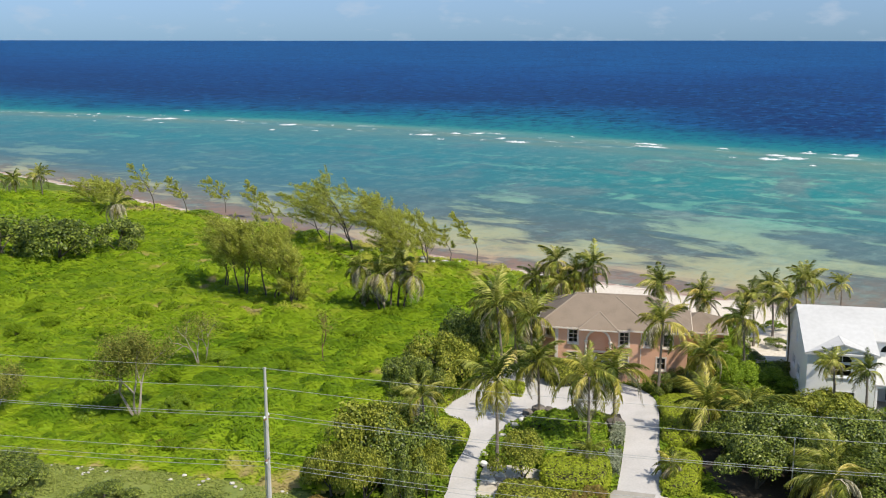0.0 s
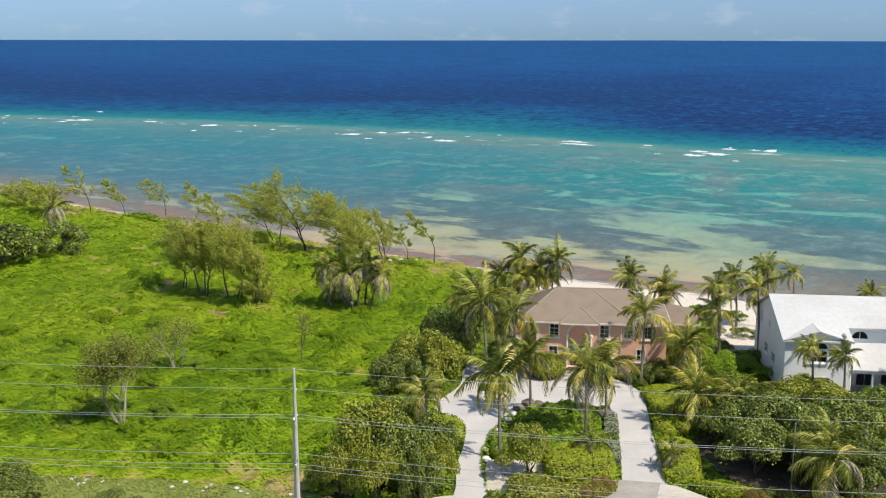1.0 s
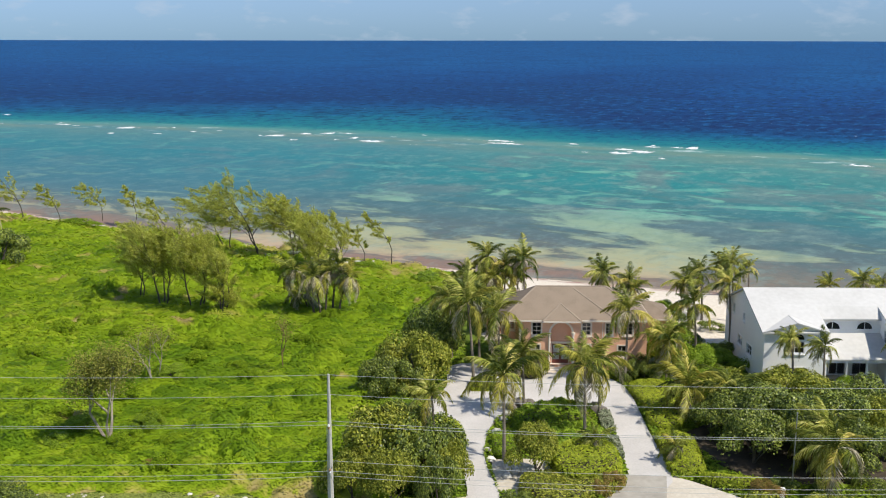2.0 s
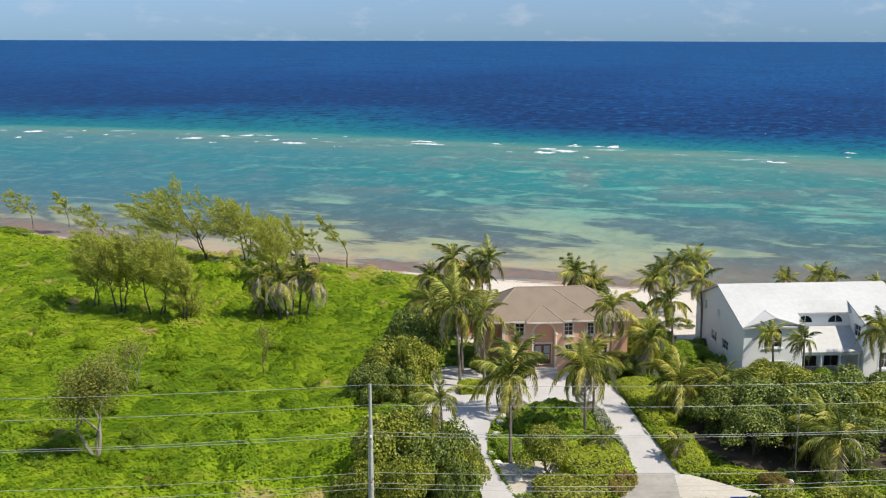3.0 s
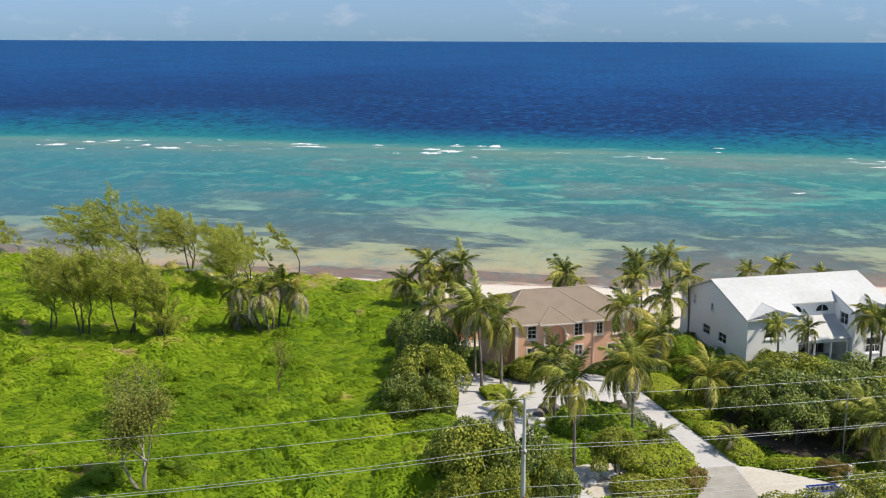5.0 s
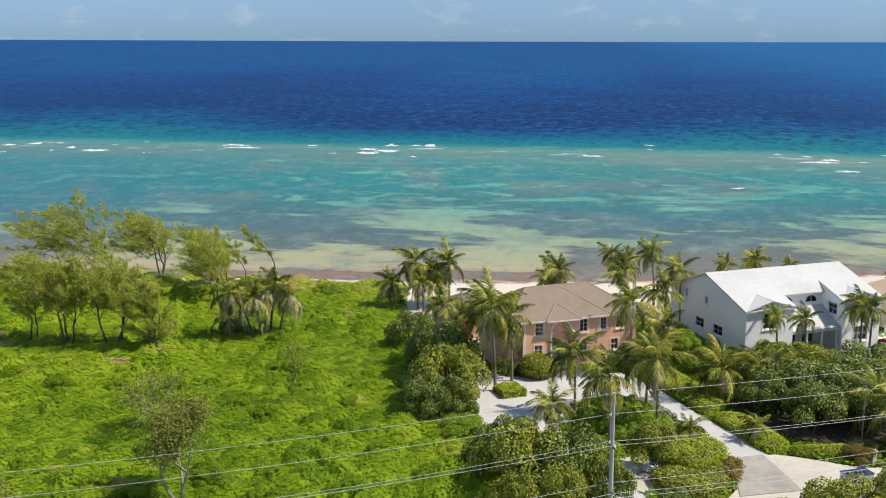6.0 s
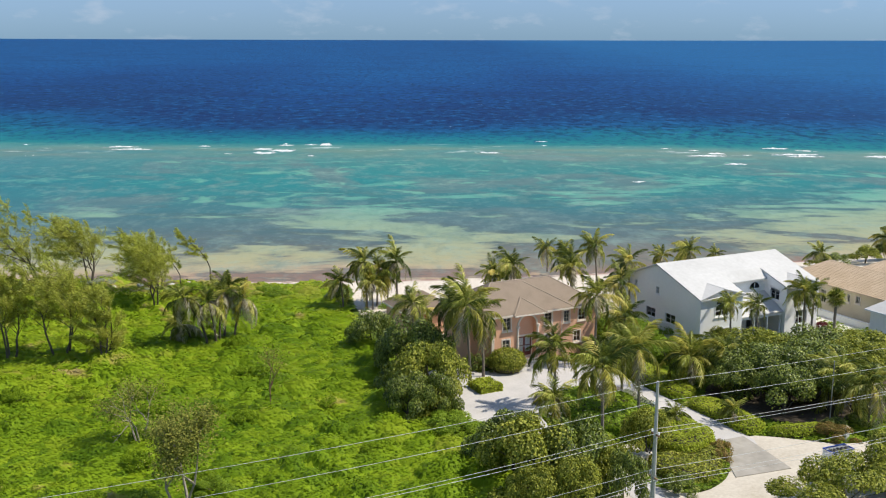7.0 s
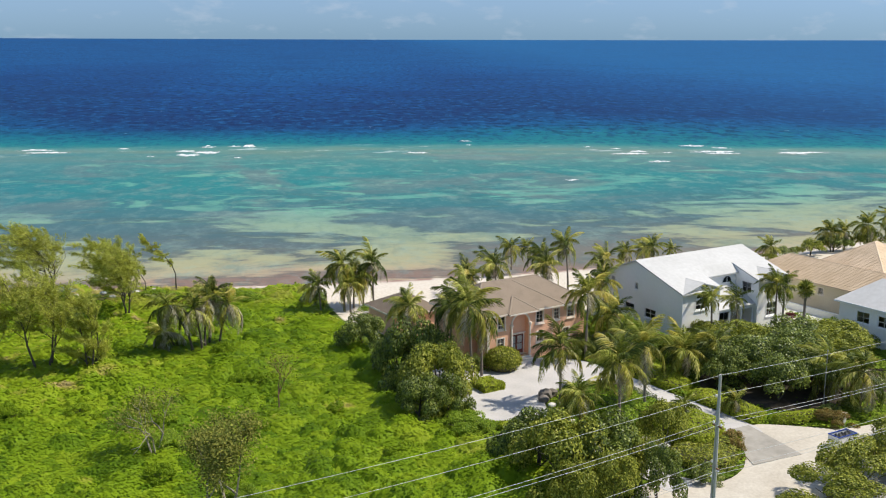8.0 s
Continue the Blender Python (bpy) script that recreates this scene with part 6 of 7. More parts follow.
        roof_part(hs, hip_slabs(wx0 - o, wx1 + o, wy0 - o, wy1 + o, wz + 0.12, wr + 0.3, wx0 + run * 0.8, wx1 - run * 0.8, ym), M["shingle"], name="wing_roof")
        fb = Build().box(wx0 - o - 0.05, wx1 + o + 0.05, wy0 - o - 0.05, wy0 - o, wz - 0.1, wz + 0.1).box(wx1 + o, wx1 + o + 0.05, wy0 - o, wy1 + o, wz - 0.1, wz + 0.1).box(wx0 - o - 0.05, wx0 - o, wy0 - o, wy1 + o, wz - 0.1, wz + 0.1)
        part("wing_fascia", fb, M["trim"], hs)


pink_house()


def gable_wall(b, x0, x1, xm, y, z0, ze, zp, thick, holes):
    wall_boxes(b, x0, x1, z0, ze, thick, holes, face_front(y))
    b.slab([(x0, y, ze), (x1, y, ze), (xm, y, zp)], thick, (0, 1, 0))


def arch_window(house, cx, y, z, w, h, trim):
    """A half-round window set on the wall face."""
    f, p = Build(), Build()
    ks = np.linspace(0, math.pi, 13)
    for k0, k1 in zip(ks, ks[1:]):
        q = [(cx + r * math.cos(k) * w, y - 0.05, z + r * math.sin(k) * h) for r in (1.0, 1.2) for k in (k0, k1)]
        f.slab([q[0], q[1], q[3], q[2]], 0.12, (0, 1, 0))
    f.box(cx - w * 1.2, cx + w * 1.2, y - 0.06, y + 0.06, z - 0.12, z)
    f.box(cx - 0.03, cx + 0.03, y - 0.045, y + 0.02, z, z + h)
    o = part("window", f, trim, house, "half-round window")
    p.slab([(cx + math.cos(k) * w, y - 0.03, z + math.sin(k) * h) for k in ks], 0.02, (0, 1, 0))
    part("pane", p, M["glass_dark"], o)


gd = bpy.data.materials.new("tinted_glass")
gd.use_nodes = True
gdp = gd.node_tree.nodes["Principled BSDF"]
gdp.inputs["Base Color"].default_value, gdp.inputs["Roughness"].default_value, gdp.inputs["Specular IOR Level"].default_value = (0.015, 0.018, 0.02, 1), 0.05, 0.5
M["glass_dark"] = gd


def white_house():
    x0, y0 = site(0, 105.8)
    hs = thing("house", pose(x0, y0, 0.1, 0, 0, -13), "two-storey white stucco house with white gable roofs", "house")
    W, T = M["stucco_white"], 0.25
    w = Build()
    xl, xr = 16.0, 35.6
    ga = [(18.35, 20.35, 3.9, 5.15), (17.9, 20.8, 0.5, 2.2)]
    gable_wall(w, 16.0, 22.7, 19.35, 0.0, -0.4, 6.25, 7.18, T, ga)
    gb = [(31.8, 33.8, 1.2, 3.0), (31.9, 33.7, 4.2, 5.6)]
    part("wall", w, W, hs)
    w = Build()
    gable_wall(w, 30.0, 35.6, 32.8, 0.0, -0.4, 6.25, 7.18, T, gb)
    part("wall", w, W, hs)
    one_wall(hs, W, 22.7, 30.0, -0.4, 7.0, T, [(24.6, 26.4, 0.2, 2.4), (27.2, 29.0, 0.2, 2.4)], face_front(3.9))
    one_wall(hs, W, 0.25, 3.9, -0.4, 6.3, T, [], face_right(22.7))
    one_wall(hs, W, 0.25, 3.9, -0.4, 6.3, T, [(1.2, 2.8, 4.3, 5.7)], face_left(30.0))
    left_holes = [(8.0, 8.6, 5.2, 6.5), (4.6, 6.6, 1.9, 3.1), (8.6, 10.4, 1.9, 3.1), (12.5, 13.1, 5.0, 6.2)]
    s = Build()
    one_wall(hs, W, 0.25, 16.4, -0.4, 6.1, T, [h if h[3] < 6.1 else (h[0], h[1], h[2], 6.1) for h in left_holes], face_left(xl))
    s.slab([(xl, 0.25, 6.1), (xl, 16.4, 6.1), (xl, 8.4, 8.95), (xl, 0.25, 6.28)][::-1], T, (1, 0, 0))
    one_wall(hs, W, 0.25, 16.4, -0.4, 6.1, T, [], face_right(xr))
    part("gable_wall", s, W, hs)
    s = Build()
    s.slab([(xr, 0.25, 6.1), (xr, 16.4, 6.1), (xr, 8.4, 8.95), (xr, 0.25, 6.28)], T, (-1, 0, 0))
    one_wall(hs, W, xl + T, xr - T, -0.4, 6.1, T, [], face_back(16.4))
    part("gable_wall", s, W, hs)
    part("floor", Build().box(xl + T, xr - T, 4.2, 16.1, 0.0, 0.2).box(xl + T, xr - T, 4.2, 16.1, 3.3, 3.5).box(16.3, 22.4, 0.3, 4.2, 3.3, 3.5).box(30.3, 35.3, 0.3, 4.2, 3.3, 3.5), M["interior"], hs)
    for a, c2, z0, z1 in ga:
        window(hs, at_front(a, 0, z0), c2 - a, z1 - z0, M["trim_white"], 2, 2, 0.12)
    for a, c2, z0, z1 in gb:
        window(hs, at_front(a, 0, z0), c2 - a, z1 - z0, M["trim_white"], 3, 2, 0.12)
    for a, c2, z0, z1 in left_holes:
        window(hs, at_left(xl, c2, z0), c2 - a, min(z1, 6.1) - z0, M["trim_white"], 2, 2, 0.08)
    window(hs, at_left(30.0, 2.8, 4.3), 1.6, 1.4, M["trim_white"], 2, 2, 0.08)
    for a in (24.6, 27.2):
        window(hs, at_front(a, 3.9, 0.2), 1.8, 2.2, M["trim_white"], 2, 1, 0.1, False)
    arch_window(hs, 19.35, 0.0, 5.42, 0.95, 0.75, M["trim_white"])
    arch_window(hs, 24.6, 3.9, 5.55, 0.85, 0.8, M["trim_white"])
    arch_window(hs, 28.2, 3.9, 5.55, 0.85, 0.8, M["trim_white"])
    # roofs
    R = M["roof_white"]
    zr = 9.15
    o = 0.35
    ef, kink = 6.3, 4.7

    def side(y):
        return ef + (zr - ef) * (y + o) / (8.4 + o)
    main = [[(xl - o, -o, ef), (22.9, -o, ef), (22.9, 8.4, zr), (xl - o, 8.4, zr)],
            [(22.9, kink, side(kink)), (29.8, kink, side(kink)), (29.8, 8.4, zr), (22.9, 8.4, zr)],
            [(22.9, 3.35, 6.85), (29.8, 3.35, 6.85), (29.8, kink, side(kink)), (22.9, kink, side(kink))],
            [(29.8, -o, ef), (xr + o, -o, ef), (xr + o, 8.4, zr), (29.8, 8.4, zr)],
            [(xr + o, 17.0, 5.75), (xl - o, 17.0, 5.75), (xl - o, 8.4, zr), (xr + o, 8.4, zr)]]
    # cheeks where the wings' flatter slopes stand over the middle one
    for cx_ in (22.66, 29.84):
        part("cheek_wall", Build().slab([(cx_, 0.3, 6.0), (cx_, 3.9, 6.0), (cx_, kink, side(kink) - 0.2), (cx_, 0.3, side(0.3) - 0.2)], 0.2, (1, 0, 0)), W, hs)
    roof_part(hs, main, R, 0.18, label="white painted roof with faint stains")
    for ga0, ga1, gm in ((15.7, 22.95, 19.35), (29.75, 35.95, 32.8)):
        zp, ze = 7.38, 6.33
        yb = -o + (zp - ef) * (8.4 + o) / (zr - ef)
        half = [[(ga0, -o, ze), (gm, -o, zp), (gm, yb, zp)][::-1], [(gm, -o, zp), (ga1, -o, ze), (gm, yb, zp)][::-1]]
        roof_part(hs, half, R, 0.14, name="gable_roof")
    pr = [[(22.72, 0.3, 3.1), (29.98, 0.3, 3.1), (29.98, 3.88, 5.1), (22.72, 3.88, 5.1)]]
    roof_part(hs, pr, R, 0.14, name="porch_roof")
    part("porch_beam", Build().box(22.72, 29.98, 0.45, 0.7, 2.65, 2.95), M["trim_white"], hs)
    for px in (23.0, 25.3, 27.5, 29.7):
        part("porch_post", Build().tube([(px, 0.58, -0.3), (px, 0.58, 2.65)], [0.14, 0.12], 8), M["trim_white"], hs)
    part("porch_slab", Build().box(22.75, 29.95, 0.3, 3.88, -0.3, 0.15), M["stone"], hs)
    cap = Build()
    cap_line(cap, (xl - o, 8.4, zr), (xr + o, 8.4, zr), 0.08)
    part("ridge_cap", cap, R, hs)
    for gm in (19.35, 32.8):
        cap = Build()
        cap_line(cap, (gm, -o, 7.38), (gm, 2.85, 7.38), 0.07)
        part("ridge_cap", cap, R, hs)


white_house()


def tiled_house():
    """Single-storey cream house with tile roofs, beyond the white one; x eastwards, y to the sea."""
    x0, y0 = site(43.2, 92.0)
    hs = thing("house", pose(x0, y0, 0.1, 0, 0, -13), "single-storey cream stucco house with terracotta tile roofs", "house")
    S = M["stucco_cream"]
    lf = [(13.6, 14.3, 2.6, 3.5), (15.3, 15.7, 2.4, 3.5), (16.1, 16.5, 2.4, 3.5), (19.4, 20.3, 1.4, 3.2)]
    one_wall(hs, S, 0.25, 26, -0.4, 4.1, 0.25, lf, face_left(0))
    one_wall(hs, S, 0, 7.8, -0.4, 4.1, 0.25, [(2.5, 4.5, 1.0, 2.6)], face_front(0))
    one_wall(hs, S, 0.25, 7.55, -0.4, 4.1, 0.25, [], face_back(26))
    one_wall(hs, S, 0.25, 26, -0.4, 4.1, 0.25, [], face_right(7.8))
    for a, c, z0, z1 in lf:
        window(hs, at_left(0, c, z0), c - a, z1 - z0, M["trim"], 2 if c - a > 0.6 else 1, 2, 0.1)
    window(hs, at_front(2.5, 0, 1.0), 2.0, 1.6, M["trim"], 3, 2, 0.1)
    part("floor", Build().box(0.25, 7.55, 0.25, 25.75, -0.2, 0.1), M["interior"], hs)
    part("soffit", Build().box(-0.5, 8.3, -0.5, 26.5, 4.1, 4.16), M["trim"], hs)
    part("tower_wall", Build().box(5.4, 18.4, 7.6, 20.6, -0.4, 4.7), S, hs)
    for nm, hips in (("roof", hip_slabs(-0.5, 26.5, -8.3, 0.5, 4.17, 6.5, 3.9, 22.6, -3.9)), ("tower_roof", None)):
        if hips:
            sl = [[(-y, x, z) for x, y, z in s] for s in hips]
        else:
            sl = hip_slabs(4.8, 19.0, 7.0, 21.2, 4.75, 8.9, 11.6, 12.2, 14.1)
        rf = roof_part(hs, sl, M["roof_tile"], name=nm, label="terracotta tile hip roof")
        tl = Build()
        for s in sl:
            if len(s) == 4:
                courses(tl, s[0], s[1], s[3], s[2], 0.36)
            else:
                courses(tl, s[0], s[1], s[2], s[2], 0.36)
        tagged(part("tiles", tl, M["roof_tile"], rf), kind="stuff")
        for p, q in ((sl[0][0], sl[0][3]), (sl[0][1], sl[0][2]), (sl[0][3], sl[0][2]), (sl[1][1], sl[0][3]), (sl[1][0], sl[0][2])):
            cp = Build()
            cap_line(cp, p, q, 0.12)
            part("ridge_cap", cp, M["roof_tile"], rf)


tiled_house()
xt, yt = site(38.6, 106.5)
sheet("forecourt", [site(30.6, 99.8), site(36.5, 99.8), site(36.5, 105.2), site(30.6, 105.2)], 0.3, 0.4, M["paving"], "pale paved court before the white house", "terrace", False)
sheet("terrace", [site(36.6, 99.5), site(43.0, 99.5), site(43.0, 111), site(36.6, 109)], 0.3, 0.4, M["stone"], "pale paved terrace between the houses", "terrace", False)


def garden_wall():
    e = thing("garden_wall", pose(*site(41.0, 106.0), 0, 0, 0, -13), "low white rendered garden wall", "wall")
    part("wall", Build().box(-0.12, 0.12, -6, 4.5, -0.2, 1.1), M["stucco_white"], e)
    part("coping", Build().box(-0.18, 0.18, -6.05, 4.55, 1.1, 1.18), M["trim_white"], e)


garden_wall()


def cottage():
    """White house nearer the road, only its corner in view."""
    x0, y0 = site(35.1, 83.0)
    hs = thing("house", pose(x0, y0, 0.1, 0, 0, -13), "white stucco house with weathered white roof", "house")
    S = M["stucco_white"]
    fr = [(1.6, 3.4, 2.6, 4.0), (5.0, 6.8, 2.6, 4.0)]
    lf = [(9.6, 11.4, 2.7, 4.1), (6.6, 8.4, 2.7, 4.1), (3.0, 4.8, 2.7, 4.1)]
    one_wall(hs, S, 0, 10, -0.4, 4.9, 0.25, fr, face_front(0))
    one_wall(hs, S, 0.25, 14, -0.4, 4.9, 0.25, lf, face_left(0))
    one_wall(hs, S, 0.25, 14, -0.4, 4.9, 0.25, [], face_right(10))
    one_wall(hs, S, 0.25, 9.75, -0.4, 4.9, 0.25, [], face_back(14))
    for a, c, z0, z1 in fr:
        window(hs, at_front(a, 0, z0), c - a, z1 - z0, M["trim_white"], 2, 2, 0.12)
    for a, c, z0, z1 in lf:
        window(hs, at_left(0, c, z0), c - a, z1 - z0, M["trim_white"], 2, 2, 0.12)
    part("floor", Build().box(0.25, 9.75, 0.25, 13.75, 1.4, 1.6), M["interior"], hs)
    sl = [[(-y, x, z) for x, y, z in s] for s in hip_slabs(-0.5, 14.5, -10.5, 0.5, 5.0, 7.6, 5.0, 11.6, -5.0)]
    roof_part(hs, sl, M["roof_white"], 0.18)
    part("fascia", Build().box(-0.55, -0.5, -0.5, 14.5, 4.8, 5.0), M["trim_white"], hs)
    part("soffit", Build().box(-0.5, 10.5, -0.5, 14.5, 4.9, 4.95), M["trim_white"], hs)


cottage()

# ---- utility line ----
WD = np.array([math.cos(radians(-14)), math.sin(radians(-14))])


def utility_pole():
    e = thing("utility_pole", pose(-10.8, 66.6, 0, 0, 0, -14), "tall grey concrete utility pole with insulators", "utility pole")
    part("pole", Build().tube([(0, 0, -0.5), (0, 0, 5), (0, 0, 10), (0, 0, 15.95)], [0.24, 0.2, 0.155, 0.09], 8), M["concrete_pole"], e)
    for z, y in ((14.4, 0.25), (12.5, -0.35), (12.5, 0.35), (9.7, 0.25), (9.2, -0.3), (8.6, 0.25)):
        a = Build().tube([(0, 0, z - 0.12), (0, y, z - 0.05)], [0.035, 0.03], 5)
        br = part("bracket", a, M["metal_grey"], e)
        ins = Build().tube([(0, y, z - 0.1), (0, y, z - 0.02), (0, y, z), (0, y, z + 0.08)], [0.05, 0.09, 0.06, 0.05], 8)
        part("insulator", ins, M["trim_white"], br)
    part("conduit", Build().tube([(-0.24, -0.1, -0.3), (-0.2, -0.1, 6), (-0.17, -0.08, 12.3)], [0.03, 0.03, 0.03], 6), M["metal_grey"], e)
    for z in (12.4, 9.4):
        part("crossarm", Build().box(-0.05, 0.05, -0.42, 0.42, z - 0.14, z - 0.04), M["wood_brown"], e, "weathered timber crossarm")
    part("guy_bracket", Build().box(-0.14, 0.14, -0.14, 0.14, 9.35, 9.5), M["metal_grey"], e)
    return e


up_ = utility_pole()
for k in (-50, 52):
    copy_thing(up_, pose(-10.8 + WD[0] * k, 66.6 + WD[1] * k, 0, 0, 0, -14))


def power_line(z, off, sag, r=0.012):
    cu = bpy.data.curves.new("power_line", "CURVE")
    cu.dimensions, cu.bevel_depth, cu.bevel_resolution = "3D", r, 1
    px = np.array([-WD[1], WD[0]]) * off
    pts = []
    for a, b in ((-50, 0), (0, 52)):
        for i in range(17):
            t = i / 16
            if pts and i == 0:
                continue
            w = a + (b - a) * t
            pts.append((-10.8 + WD[0] * w + px[0], 66.6 + WD[1] * w + px[1], z - 4 * sag * t * (1 - t), 1))
    sp = cu.splines.new("POLY")
    sp.points.add(len(pts) - 1)
    for q, p in zip(sp.points, pts):
        q.co = p
    cu.materials.append(M["wire"])
    tagged(new("power_line", cu), "thin grey overhead power line", "power line", "overhead lines")


for z, off, sag in ((15.9, 0.0, 0.5), (14.45, 0.25, 0.6), (12.55, -0.35, 0.6), (12.55, 0.35, 0.75), (9.75, 0.25, 0.7), (9.25, -0.3, 0.8), (8.65, 0.25, 0.8)):
    power_line(z, off, sag)


def street_post():
    e = thing("lamp_post", pose(29.8, 76.6, 0), "thin grey metal post beside the hedge", "post")
    part("pole", Build().tube([(0, 0, -0.3), (0, 0, 3.2), (0, 0, 6.3)], [0.07, 0.06, 0.045], 8), M["metal_grey"], e)
    part("cap", Build().tube([(0, 0, 6.3), (0, 0, 6.4)], [0.08, 0.05], 8), M["metal_grey"], e)


street_post()

def refuse_trailer():
    e = thing("trailer", pose(21.2, 70.9, 0.18, 0, 0, -16), "white open trailer with blue rim, loaded with dark bags", "trailer")
    b = Build()
    v, f = lattice([-1.25, 1.25], [0.25, 1.15], lambda a, z: True)
    for y in (-0.62, 0.56):
        b.add([(a, y + 0.06 * s, z) for a, s, z in v], f)
    for x in (-1.25, 1.19):
        b.box(x, x + 0.06, -0.56, 0.56, 0.25, 1.15)
    b.box(-1.19, 1.19, -0.56, 0.56, 0.25, 0.31)
    part("body", b, M["trim_white"], e)
    rim = Build().box(-1.28, 1.28, -0.66, -0.56, 1.15, 1.22).box(-1.28, 1.28, 0.54, 0.64, 1.15, 1.22).box(-1.28, -1.19, -0.56, 0.54, 1.15, 1.22).box(1.19, 1.28, -0.56, 0.54, 1.15, 1.22)
    part("rim", rim, M["blue_plastic"], e, "blue rim")
    for y in (-0.72, 0.72):
        part("wheel", Build().tube([(0, y - 0.07, 0.28), (0, y + 0.07, 0.28)], [0.28, 0.28], 14), M["wire_dark"], e)
    for k in range(5):
        part("bag", Build().tube([(-0.9 + 0.42 * k, 0.12 * (-1) ** k, 0.4), (-0.9 + 0.42 * k, 0.1 * (-1) ** k, 0.9), (-0.88 + 0.42 * k, 0, 1.3)], [0.3, 0.36, 0.1], 8), M["wire_dark"], e)


refuse_trailer()


def gate_post(x, y):
    e = thing("gate_post", pose(x, y, 0, 0, 0, -20), "white rendered gate post with cap", "post")
    part("post", Build().box(-0.2, 0.2, -0.2, 0.2, -0.2, 1.2), M["stucco_white"], e)
    part("cap", Build().box(-0.26, 0.26, -0.26, 0.26, 1.2, 1.3), M["trim_white"], e)


gate_post(26.8, 73.2)
rngr = np.random.default_rng(66)


def stone(name, x, y, r, flat, label, group, seed, material="coral_stone"):
    """A weathered rock: lumpy, flattened, half sunk."""
    bm = bmesh.new()
    bmesh.ops.create_icosphere(bm, subdivisions=2, radius=r)
    for vv in bm.verts:
        vv.co *= 1 + 0.35 * noise.noise(vv.co * (1.4 / r) + Vector((seed * 3.1, 0, 0)))
        vv.co.z *= flat
    me = bpy.data.meshes.new(name)
    bm.to_mesh(me)
    bm.free()
    me.materials.append(M[material])
    ob = new(name, me)
    ob.matrix_basis = pose(x, y, 0.2 + r * flat * 0.4, 0, 0, seed * 67.0)
    tagged(ob, label, "rock", group)


for i, (x, y, r) in enumerate(((6.7, 83.3, 0.6), (5.9, 82.3, 0.45), (6.4, 84.4, 0.4), (7.6, 92.4, 0.5), (7.4, 91.4, 0.4), (9.0, 95.2, 0.5), (10.0, 96.8, 0.45), (18.2, 95.2, 0.5), (17.9, 93.9, 0.35), (8.2, 82.7, 0.7), (9.0, 82.4, 0.4), (16.9, 88.0, 0.35), (16.6, 86.8, 0.4), (5.4, 86.2, 0.4), (5.6, 88.4, 0.35))):
    stone("coral_rock", x, y, r, 0.6, "pale weathered coral rock edging the drive's island", "rocks in the island", i + 1)
for i, (x, y, r) in enumerate(((18.9, 95.0, 0.9), (19.2, 96.6, 0.7), (11.9, 99.2, 0.8), (10.6, 98.4, 0.6), (12.9, 99.0, 0.6))):
    stone("boulder", x, y, r, 0.75, "dark grey-brown boulder at the foot of a palm", "boulders in the island", 130 + i, "boulder")
for i in range(44):
    x = rngr.uniform(-48, -9)
    y = np.interp(x, [-70, -50, -38, -22, -14, -9, -4], [96.5, 91.5, 88, 84.8, 82, 80, 78]) - rngr.uniform(-0.2, 2.0) * rngr.uniform(0.2, 1)
    stone("verge_rock", x, float(y), rngr.uniform(0.08, 0.24), 0.5, "pale limestone lying at the edge of the verge", "rocks along the verge", 80 + i, "stone")
for i in range(16):
    x, y = -17 + 22 * i / 15 + rngr.normal(0, 1.2), 183 - 14 * i / 15 + rngr.normal(0, 1.0)
    stone("beach_rock", x, y, rngr.uniform(0.25, 0.6), 0.5, "pale coral rock lying on the sand under the trees", "rocks at the head of the beach", 40 + i)
# ---- breaking waves on the reef ----


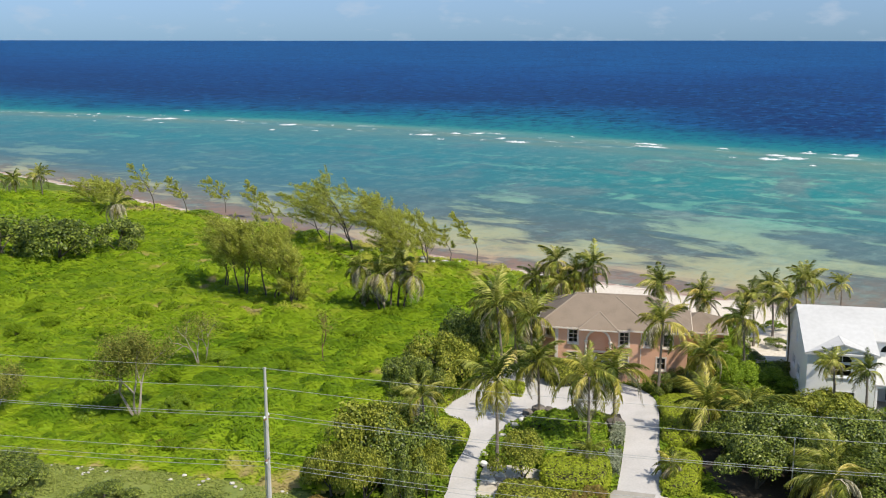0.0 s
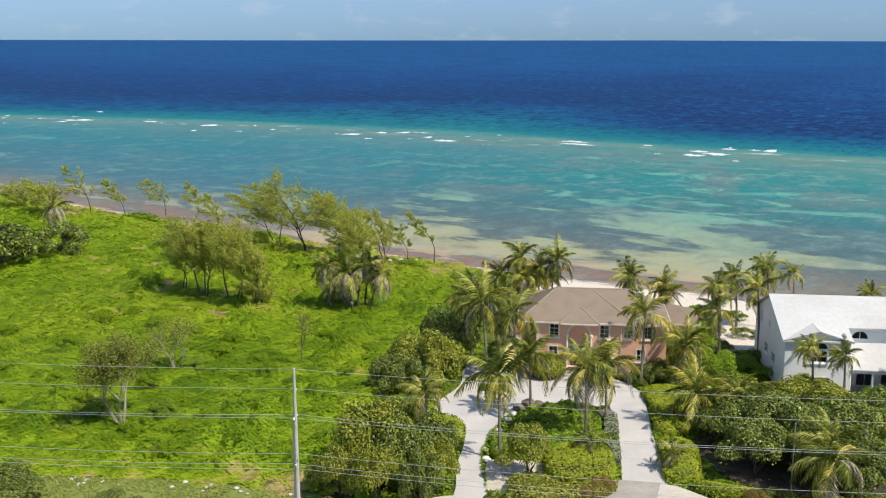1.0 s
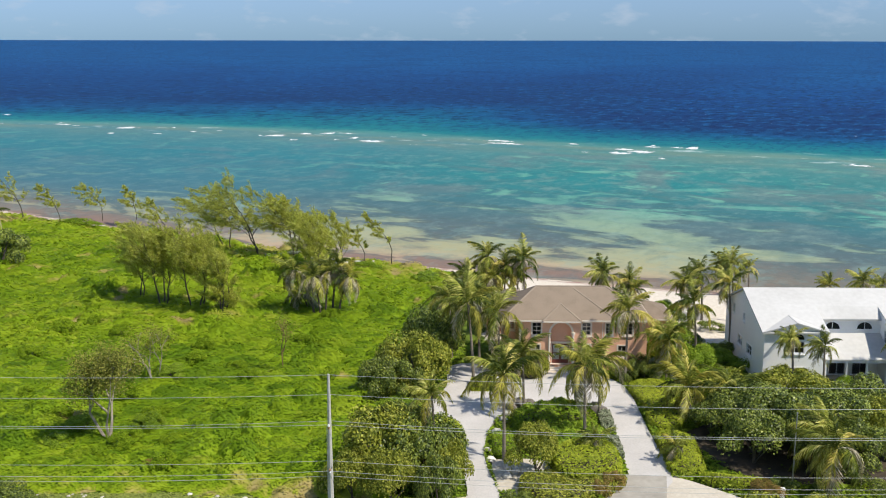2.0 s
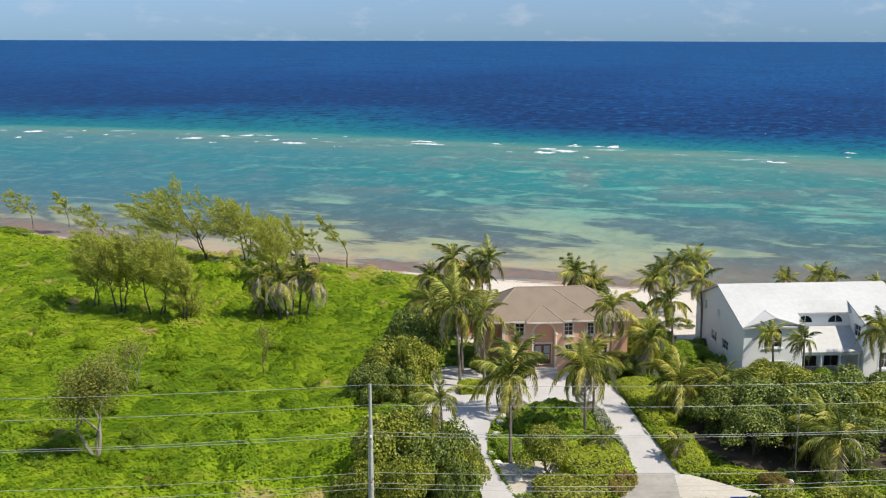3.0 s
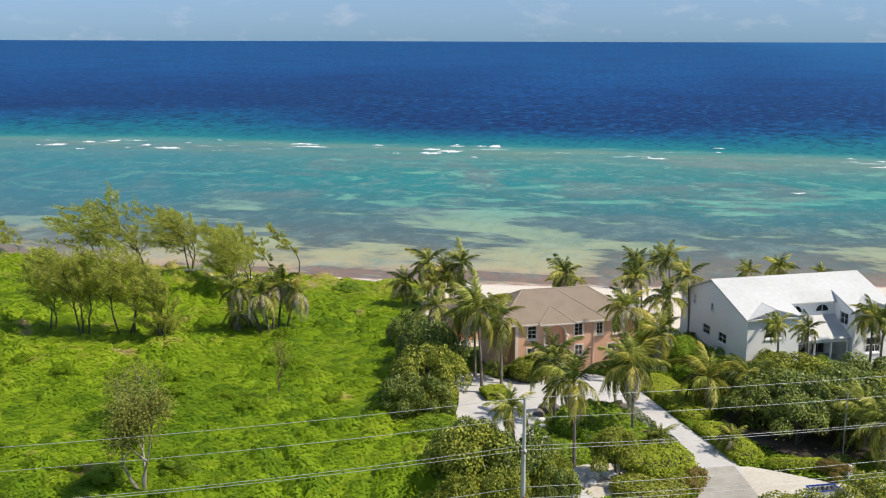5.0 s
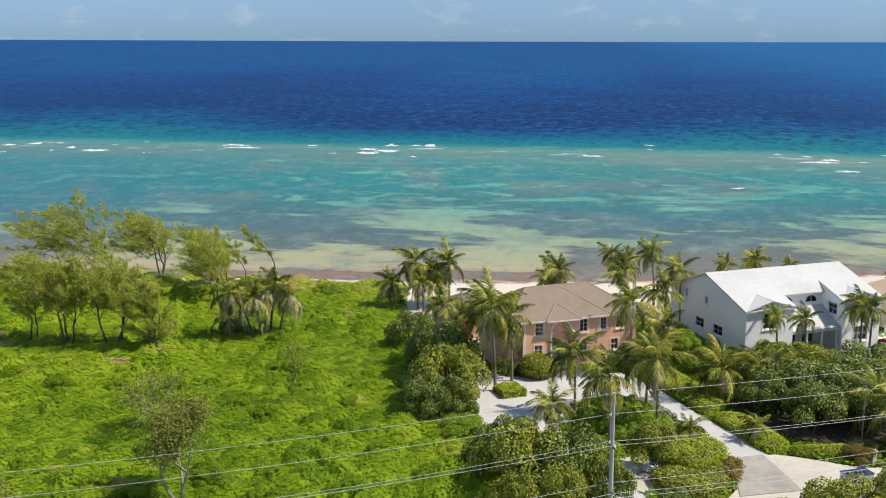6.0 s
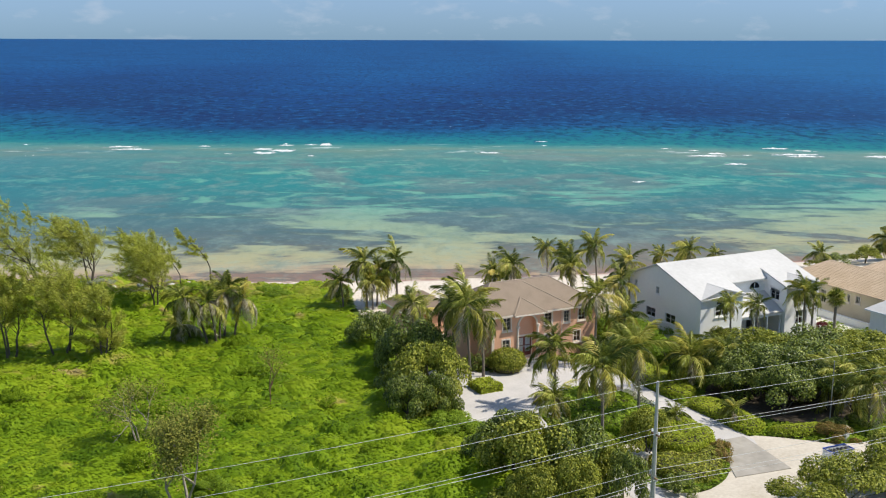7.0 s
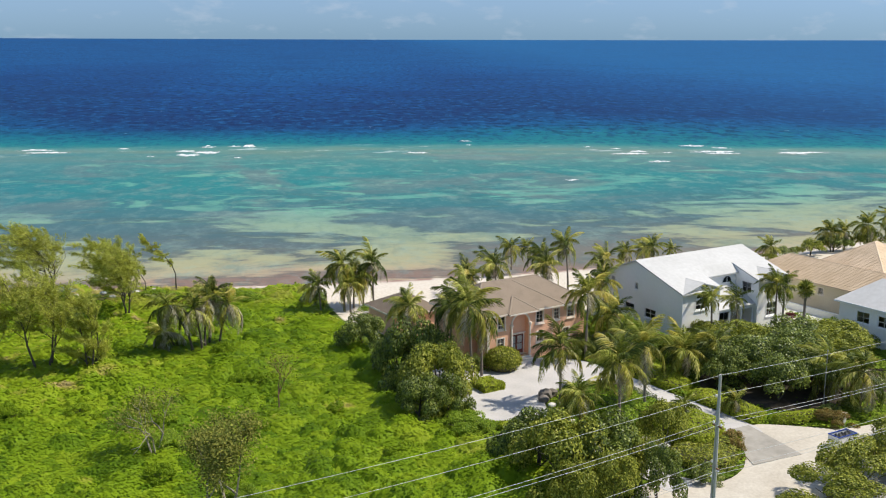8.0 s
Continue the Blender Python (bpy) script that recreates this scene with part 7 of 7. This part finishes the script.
def breaker(i, s, q, ln, wd, h):
    rng = np.random.default_rng(2000 + i)
    nu, nv = 30, 9
    X, Y = np.meshgrid(np.linspace(-1, 1, nu), np.linspace(-1, 1, nv))
    taper = np.clip(1 - np.abs(X) ** 2.2, 0, 1)
    rag = value_noise(X * ln * 0.5 + i * 9, Y * 1.5, 51)
    gx = X * ln / 2
    gy = Y * wd * 0.85 * (0.35 + 0.65 * taper + 0.35 * rag) + 0.9 * value_noise(X * 3 + i * 5, X * 0, 52)
    gz = 0.7 * h * taper * (1 - Y ** 2) * (0.75 + 0.5 * rag) - 0.12
    c, sn = math.cos(radians(-40)), math.sin(radians(-40))
    me = grid_mesh("breaking_wave", gx, gy, gz, M["foam"])
    at = me.attributes.new("body", "FLOAT", "POINT")
    at.data.foreach_set("value", (taper * (1 - Y ** 2)).astype(np.float32).ravel())
    ob = new("breaking_wave", me)
    ob.matrix_basis = pose(s * c - q * sn, s * sn + q * c, SEA + 0.02 + 17.4 * max(0.0, (math.hypot(s, q) - 500) / 4350) ** 1.5, 0, 0, -40 + rng.uniform(-8, 8))
    tagged(ob, "white foam of a wave breaking on the reef", "breaking wave", "waves on the reef")


rngw = np.random.default_rng(77)
k = 0
for s in np.arange(-600, 250, 9.0):
    busy = float(value_noise(np.array([s * 0.022]), np.array([3.3]), 61)[0])
    for _ in range(2):
        if rngw.uniform() < 0.3 + 0.55 * busy:
            ss = s + rngw.uniform(-6, 6)
            qq = 350 - 0.00038 * min(abs(ss + 130), 420) ** 2 + rngw.normal(-6, 13)
            big = rngw.uniform() < 0.3
            breaker(k, ss, qq, rngw.uniform(7, 15) if big else rngw.uniform(2.5, 7), rngw.uniform(4.0, 7.5) if big else rngw.uniform(1.2, 2.6), rngw.uniform(0.25, 0.5))
            k += 1
for i_, (x, y, ln) in enumerate(((85, 384, 17), (-92, 498, 16), (134, 352, 8), (14, 429, 9), (175, 287, 12), (84, 374, 20), (272, 194, 26), (250, 212, 16), (252.6, 216.6, 24), (264.0, 232.0, 14), (226.0, 234.0, 18), (214.0, 214.0, 10))):
    s_, q_ = shore_frame(x, y)
    breaker(150 + i_, s_, q_, ln, 3.2, 0.5)
breaker(200, -12, 262, 7, 1.6, 0.35)
